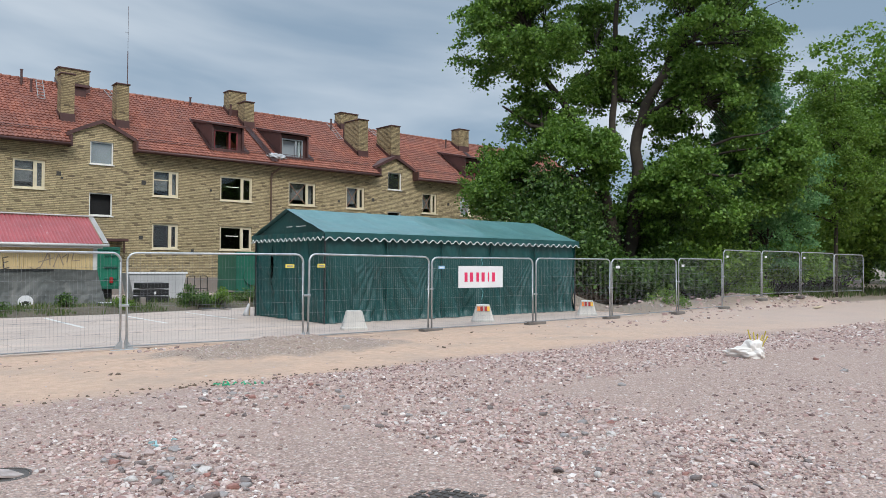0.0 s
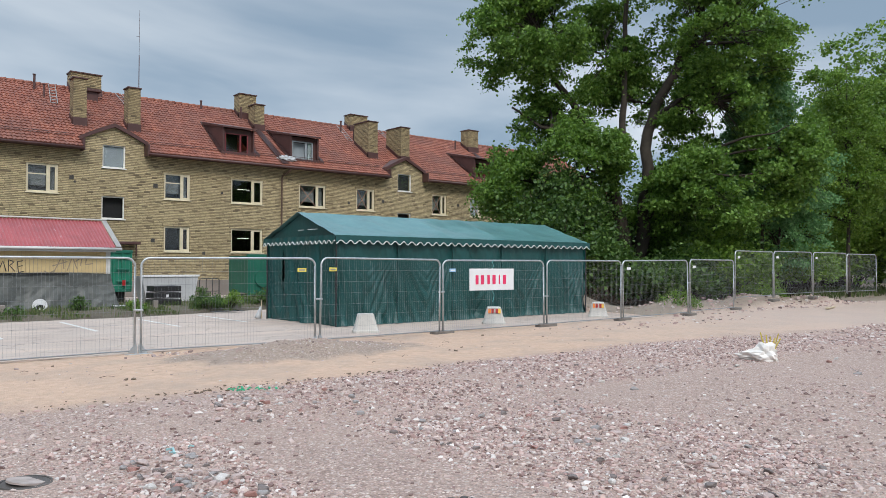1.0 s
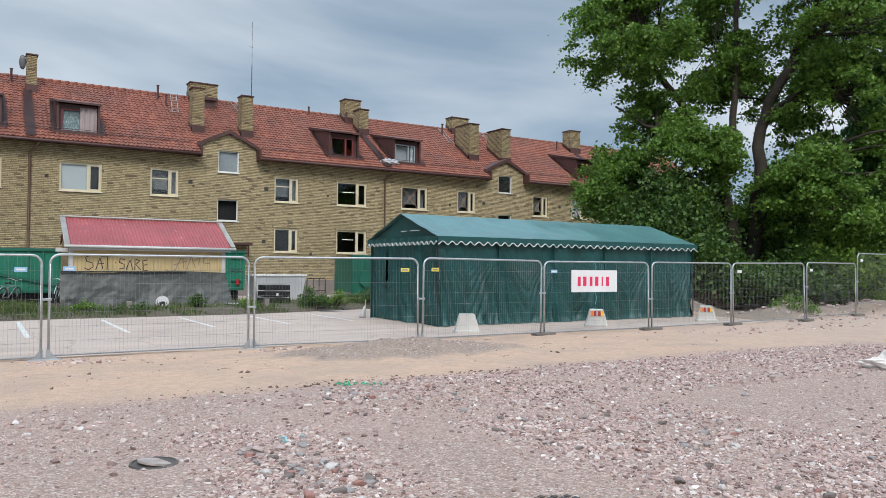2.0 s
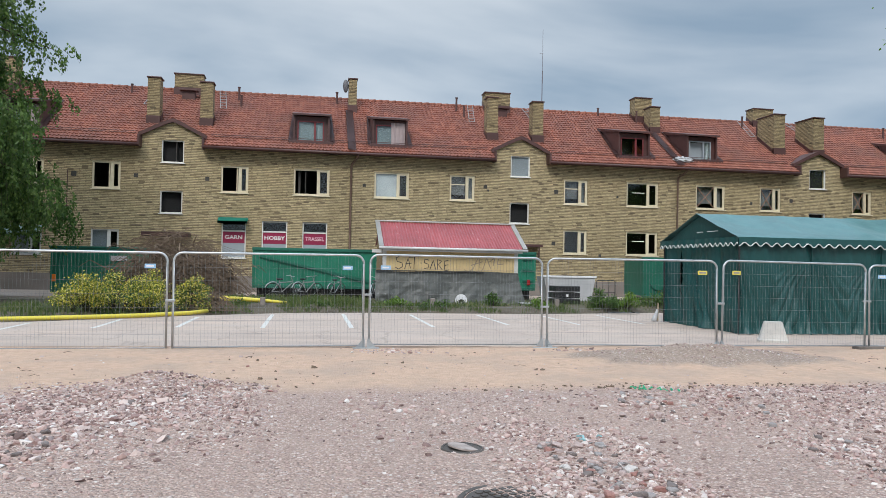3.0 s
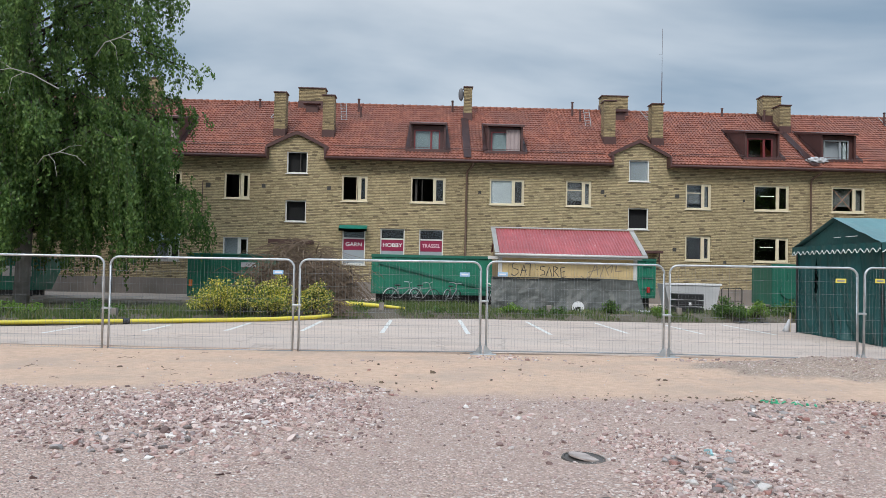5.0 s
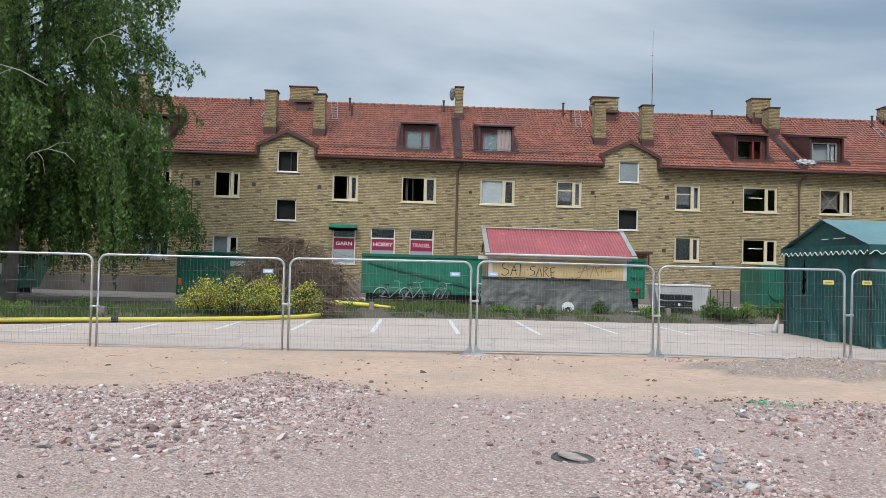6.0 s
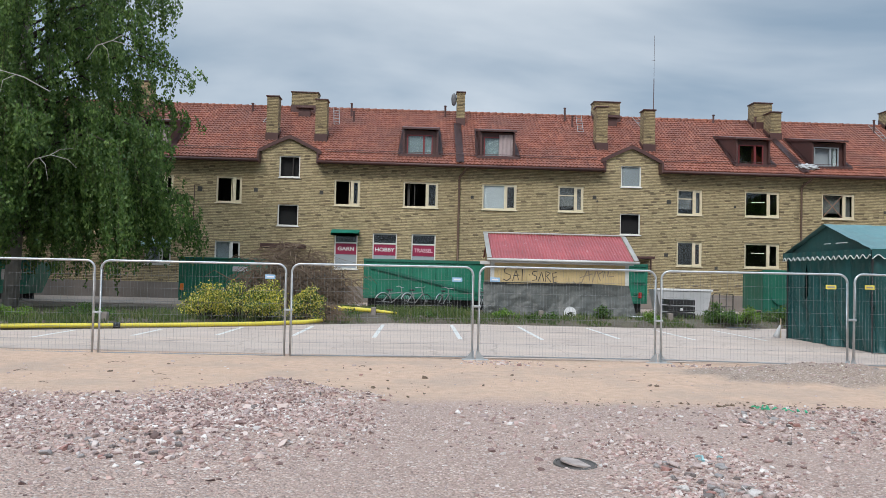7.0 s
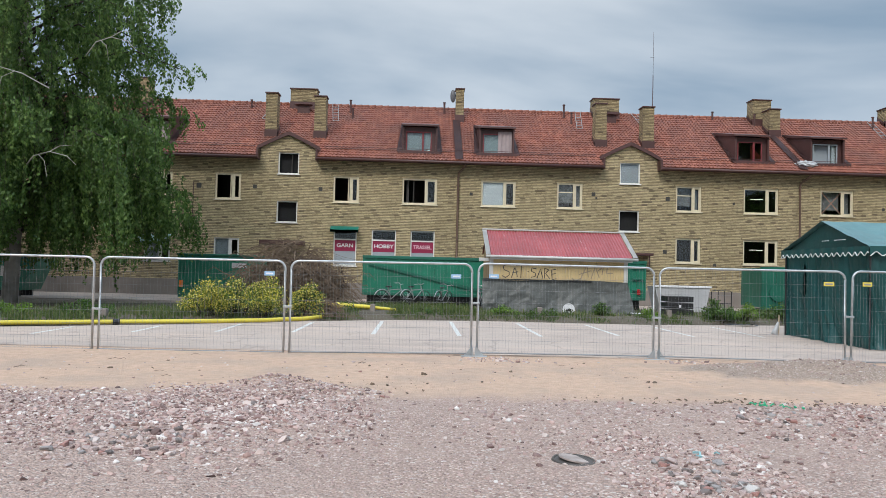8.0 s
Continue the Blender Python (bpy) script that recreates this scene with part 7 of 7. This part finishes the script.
def bush(x, y, h, w, leaf, n_leaf, size, seed, label, name="bush", clumps=26, z0=0.1, flowers=None):
    """A shrub: many stems from the ground and leaf clumps of uneven size."""
    rs_ = random.Random(seed)
    nr = np.random.RandomState(seed)
    root = thing(name, pose(x, y, z0), label, "shrub", "shrubs")
    bm = bmesh.new()
    cs = []
    for i in range(clumps):
        a, q = rs_.uniform(0, 6.283), math.sqrt(rs_.random())
        top = Vector((math.cos(a) * q * w, math.sin(a) * q * w, h * rs_.uniform(0.25, 1.0) * (1 - 0.45 * q * q)))
        tube(bm, [(top.x * 0.15, top.y * 0.15, -0.15), (top.x * 0.55, top.y * 0.55, top.z * 0.55), top[:]], 0.012 + 0.006 * h, 4, 0.005, False)
        cs.append(top)
    tagged(part("stem_layer", bm, BARK, root), kind="stuff")
    tp = np.array([c[:] for c in cs])
    wgt = nr.rand(len(tp)) + 0.3
    pick = tp[nr.choice(len(tp), n_leaf, p=wgt / wgt.sum())]
    dirs = nr.normal(size=(n_leaf, 3))
    dirs /= np.linalg.norm(dirs, axis=1, keepdims=True)
    dirs[:, 2] *= 0.7
    c = pick + dirs * (nr.rand(n_leaf, 1) ** 0.6) * (0.16 * h + 0.22 * w)
    c[:, 2] = np.maximum(c[:, 2], 0.02)
    part("leaves", leaf_cloud("leaves", c, size, nr, 0.3, 0.75, 0.8), leaf, root)
    if flowers:
        m = flowers[1]
        sub = c[nr.randint(0, len(c), m)] + nr.normal(size=(m, 3)) * 0.03
        part("blossom", leaf_cloud("blossom", sub, size * 0.8, nr), flowers[0], root, "small yellow blossom")
    return root


FLOWER = leaf_material("yellow_blossom", (0.6, 0.5, 0.05), (0.75, 0.65, 0.1), (0.85, 0.8, 0.3), 0.2)
for i, (x, y, h, w, lf) in enumerate([
        (24.7, 21.3, 5.4, 1.9, LEAF_DARK), (26.2, 23.5, 6.2, 2.8, LEAF_DARK), (26.2, 19.6, 2.6, 1.5, LEAF_DARK), (28.6, 18.6, 2.6, 1.7, LEAF_DARK), (31.0, 17.9, 3.2, 1.9, LEAF_LIGHT),
        (32.2, 20.4, 6.6, 2.4, LEAF_DARK), (34.4, 22.8, 7.2, 3.0, LEAF_DARK), (38.0, 18.6, 3.6, 2.1, LEAF_LIGHT), (39.5, 22.0, 6.6, 2.8, LEAF_MAPLE), (30.0, 25.5, 6.0, 3.2, LEAF_DARK), (36.0, 27.5, 7.0, 3.4, LEAF_DARK),
        (46.5, 21.5, 6.0, 2.8, LEAF_LIGHT), (50, 27, 7.5, 3.5, LEAF_MAPLE), (43.5, 26.0, 7.5, 3.4, LEAF_DARK), (56, 24, 6.5, 3.4, LEAF_DARK), (62, 25, 8, 4.0, LEAF_DARK), (31.5, 30, 6.5, 3.0, LEAF_DARK), (70, 30, 9, 4.5, LEAF_DARK)]):
    bush(x, y, h, w, lf, 7500, 0.17 if x < 45 else 0.24, 100 + i, "dense green undergrowth shrub below the trees", "undergrowth_bush", 40)
for i, (x, y, h, w) in enumerate([(-6.0, 21.6, 1.25, 0.6), (-5.2, 22.0, 1.2, 0.7), (-4.5, 22.3, 1.25, 0.5), (-3.35, 23.1, 1.1, 0.38)]):
    bush(x, y, h, w, LEAF_DARK if i % 2 else LEAF_YELLOW, 2600, 0.055, 140 + i, "low shrub with yellow-green leaves and blossom", "flowering_shrub", 26, 0.05, (FLOWER, 2400))
for i, (x, y, h, w, n) in enumerate([(10.4, 25.3, 0.75, 0.55, 2200), (11.2, 25.5, 0.6, 0.5, 1500), (12.9, 26.0, 0.6, 0.7, 2000), (14.2, 26.3, 0.7, 0.6, 2200), (6.3, 25.2, 0.55, 0.3, 900), (2.9, 24.9, 0.35, 0.5, 900), (4.2, 24.8, 0.3, 0.6, 900), (7.9, 25.0, 0.4, 0.35, 700), (-8.9, 20.6, 0.5, 0.6, 1200), (-11, 19.9, 0.4, 0.8, 1000), (0.4, 24.6, 0.22, 0.6, 500), (23.5, 15.2, 0.6, 0.8, 1500), (-2.2, 24.6, 0.35, 0.5, 800), (31.0, 16.0, 0.7, 1.0, 1800)]):
    bush(x, y, h, w, LEAF_LIGHT if i % 2 else LEAF_DARK, n, 0.06, 170 + i, "low green weeds at the edge of the lot", "weeds", 16, 0.1)

# brush piles: heaped dead branches
DRY = leaf_material("dry_leaf", (0.04, 0.028, 0.018), (0.075, 0.05, 0.034), (0.13, 0.09, 0.06), 0.1)


def brush_pile(x, y, w, dp, h, branches, twigs, litter, seed, label):
    rb = random.Random(seed)
    brush = thing("brush_pile", pose(x, y, 0.1), label, "brush pile", "brush piles")
    for count, rr, nm in ((branches, 0.03, "branch_layer"), (twigs, 0.011, "twig_layer")):
        bm = bmesh.new()
        for _ in range(count):
            a, q = rb.uniform(0, 6.283), math.sqrt(rb.random())
            px, py = w * q * math.cos(a), dp * q * math.sin(a)
            z = h * (1 - 0.6 * q ** 3) * rb.uniform(0.1, 1.0) * (1 + 0.8 * noise.noise(Vector((px * 1.4, py, seed))))
            L = rb.uniform(0.4, 1.8) * min(1, h)
            b, rise = rb.uniform(0, 6.283), rb.uniform(-0.35, 0.5 if rr < 0.02 else 1.1)
            pts, dx, dy = [], math.cos(b) * L, math.sin(b) * L * 0.6
            bend = rb.uniform(-0.9, 0.9)
            for k in range(5):
                t = k / 4
                pts.append((px + dx * t - dy * bend * t * t, py + dy * t + dx * bend * 0.5 * t * t, max(0.02, z + rise * L * t - 0.75 * L * t * t * rb.uniform(0.7, 1.1))))
            tube(bm, pts, rr * rb.uniform(0.6, 1.3), 4, rr * 0.3, False)
        tagged(part(nm, bm, TWIG, brush), kind="stuff")
    nr = np.random.RandomState(seed)
    q = nr.normal(size=(litter, 3)) * np.array([w * 0.5, dp * 0.6, h * 0.2]) + np.array([0, 0.1, h * 0.3])
    q[:, 2] = np.clip(q[:, 2], 0.03, h * 0.75)
    q[:, 0] = np.clip(q[:, 0], -w, w)
    part("dry_leaves", leaf_cloud("dry_leaves", q, 0.1, nr), DRY, brush)


brush_pile(-5.0, 30.0, 2.0, 1.1, 2.25, 420, 2700, 3200, 12, "tall heap of dead brown branches and twigs")
brush_pile(-3.0, 23.3, 0.45, 0.35, 0.6, 16, 330, 200, 13, "low tangle of dead twigs beside the shrubs")
brush_pile(25.6, 20.2, 0.9, 0.7, 0.95, 30, 600, 500, 14, "low heap of brown twigs beside the tent")


DEAD_WOOD = paint("bleached_dead_wood", (0.42, 0.4, 0.36), 0.85, 4.0, 0.25, 0.3)


def birch(x, y, h, seed, dense):
    """A weeping birch: upright trunk, arching limbs and long hanging strands of small leaves."""
    rs_ = random.Random(seed)
    nr_ = np.random.RandomState(seed)
    root = thing("birch_tree", pose(x, y, 0), "large weeping birch with long hanging leafy strands", "tree", "deciduous trees")
    bm = bmesh.new()
    tube(bm, [(0, 0, -0.2), (0.1, 0, 3), (-0.1, 0.1, 7), (0.15, 0, 11), (0.1, 0, h)], 0.3, 10, 0.06)
    limbs = bmesh.new()
    strands = []
    for i in range(134):      # each limb arches over and carries a few cascades of hanging twigs
        z = h * (0.2 + 0.78 * (i / 103) ** 1.3) if i < 104 else h * rs_.uniform(0.19, 0.4)
        a = i * 2.4 + rs_.uniform(-0.3, 0.3)
        reach = (6.5 * (1 - ((z / h) - 0.35) ** 2 * 0.8)) * (0.45 + 0.55 * rs_.random() ** 0.7)
        reach = max(1.2, reach)
        c, s = math.cos(a), math.sin(a)
        p = [Vector((0, 0, z - 0.6)), Vector((c * reach * 0.35, s * reach * 0.35, z + 0.7)), Vector((c * reach * 0.7, s * reach * 0.7, z + 1.0)), Vector((c * reach, s * reach, z + 0.3))]
        tube(limbs, p, 0.06, 5, 0.012, False)
        for t in (rs_.uniform(0.5, 1.2), rs_.uniform(1.2, 1.7), rs_.uniform(1.7, 2.1), rs_.uniform(2.1, 2.5), rs_.uniform(2.5, 2.8), 3.0):
            k = min(2, int(t))
            q0 = p[k] + (p[k + 1] - p[k]) * (t - k)
            long, wide = rs_.uniform(1.0, 3.6) * min(1.0, 0.5 + q0.z / 9), rs_.uniform(0.16, 0.42)
            if q0.z < 5.5 and rs_.random() < 0.6:      # the lowest boughs trail almost to the ground
                long = max(long, q0.z - rs_.uniform(0.3, 1.0))
            for _ in range(int(26 * wide + 4)):
                o = Vector((rs_.gauss(0, wide), rs_.gauss(0, wide), 0))
                o.z = 0.25 - 0.8 * o.length ** 2 + rs_.uniform(-0.15, 0.15)
                L = long * rs_.uniform(0.45, 1.1) * max(0.35, 1 - 0.35 * (o.x ** 2 + o.y ** 2) / wide ** 2)
                low = rs_.uniform(0.3, 1.3)
                if q0.x + o.x > 4.4:      # the crown is lifted on the side of the path
                    low = 0.8 + 0.8 * (q0.x + o.x - 4.4) + rs_.uniform(0, 0.7)
                if q0.z + o.z - low > 0.3:
                    strands.append((q0 + o, min(L, max(0.4, q0.z + o.z - low)), math.atan2(o.y + s, o.x + c)))
    part("trunk", bm, BIRCH_BARK, root, "", True)
    for bx, by, bz, a in ((4.5, -3.1, 8.9, 0.3), (2.2, -4.6, 7.4, 2.7), (3.2, -4.2, 4.9, -0.2)):
        dead = bmesh.new()
        c, s = math.cos(a), math.sin(a)
        tube(dead, [(bx - c, by + 0.6, bz - 0.3), (bx - 0.4 * c, by, bz), (bx + 0.2 * c, by - 0.2, bz + 0.12), (bx + 0.8 * c, by - 0.3, bz - 0.02), (bx + 1.1 * c, by - 0.3, bz - 0.3)], 0.02, 5, 0.006, False)
        tube(dead, [(bx - 0.2 * c, by - 0.1, bz + 0.04), (bx + 0.1 * c, by - 0.3, bz - 0.2), (bx + 0.2 * c, by - 0.3, bz - 0.7)], 0.012, 5, 0.004, False)
        tube(dead, [(bx + 0.2 * c, by - 0.2, bz + 0.12), (bx + 0.5 * c, by - 0.2, bz + 0.3), (bx + 0.9 * c, by - 0.2, bz + 0.34)], 0.012, 5, 0.004, False)
        part("dead_bough", dead, DEAD_WOOD, root, "pale bare dead bough", True)
    part("limb_layer", limbs, BARK, root, "", True)
    pts = []
    bm = bmesh.new()
    for k, (q0, L, a) in enumerate(strands):
        n = int(dense * L)
        t = nr_.rand(n)
        sway = 0.12 * np.sin(t * 3 + a)
        c = np.stack([q0.x + math.cos(a) * (sway + 0.25 * t) + nr_.normal(size=n) * 0.055, q0.y + math.sin(a) * (sway + 0.25 * t) + nr_.normal(size=n) * 0.055, q0.z - t * L], 1)
        pts.append(c)
        if k % 2:
            continue
        tube(bm, [q0, q0 + Vector((math.cos(a) * 0.2, math.sin(a) * 0.2, -L * 0.5)), q0 + Vector((math.cos(a) * 0.26, math.sin(a) * 0.26, -L))], 0.006, 3, 0.003, False)
    tagged(part("hanging_twig_layer", bm, BARK, root), kind="stuff")
    c = np.concatenate(pts)
    c = c[c[:, 2] > 0.35]
    part("crown", leaf_cloud("crown", c, 0.125, nr_, 1.3, 0.6, 0.4), LEAF_BIRCH, root)


birch(-15.0, 28.0, 15.5, 5, 27)
birch(-24.5, 31.0, 13.5, 6, 7)
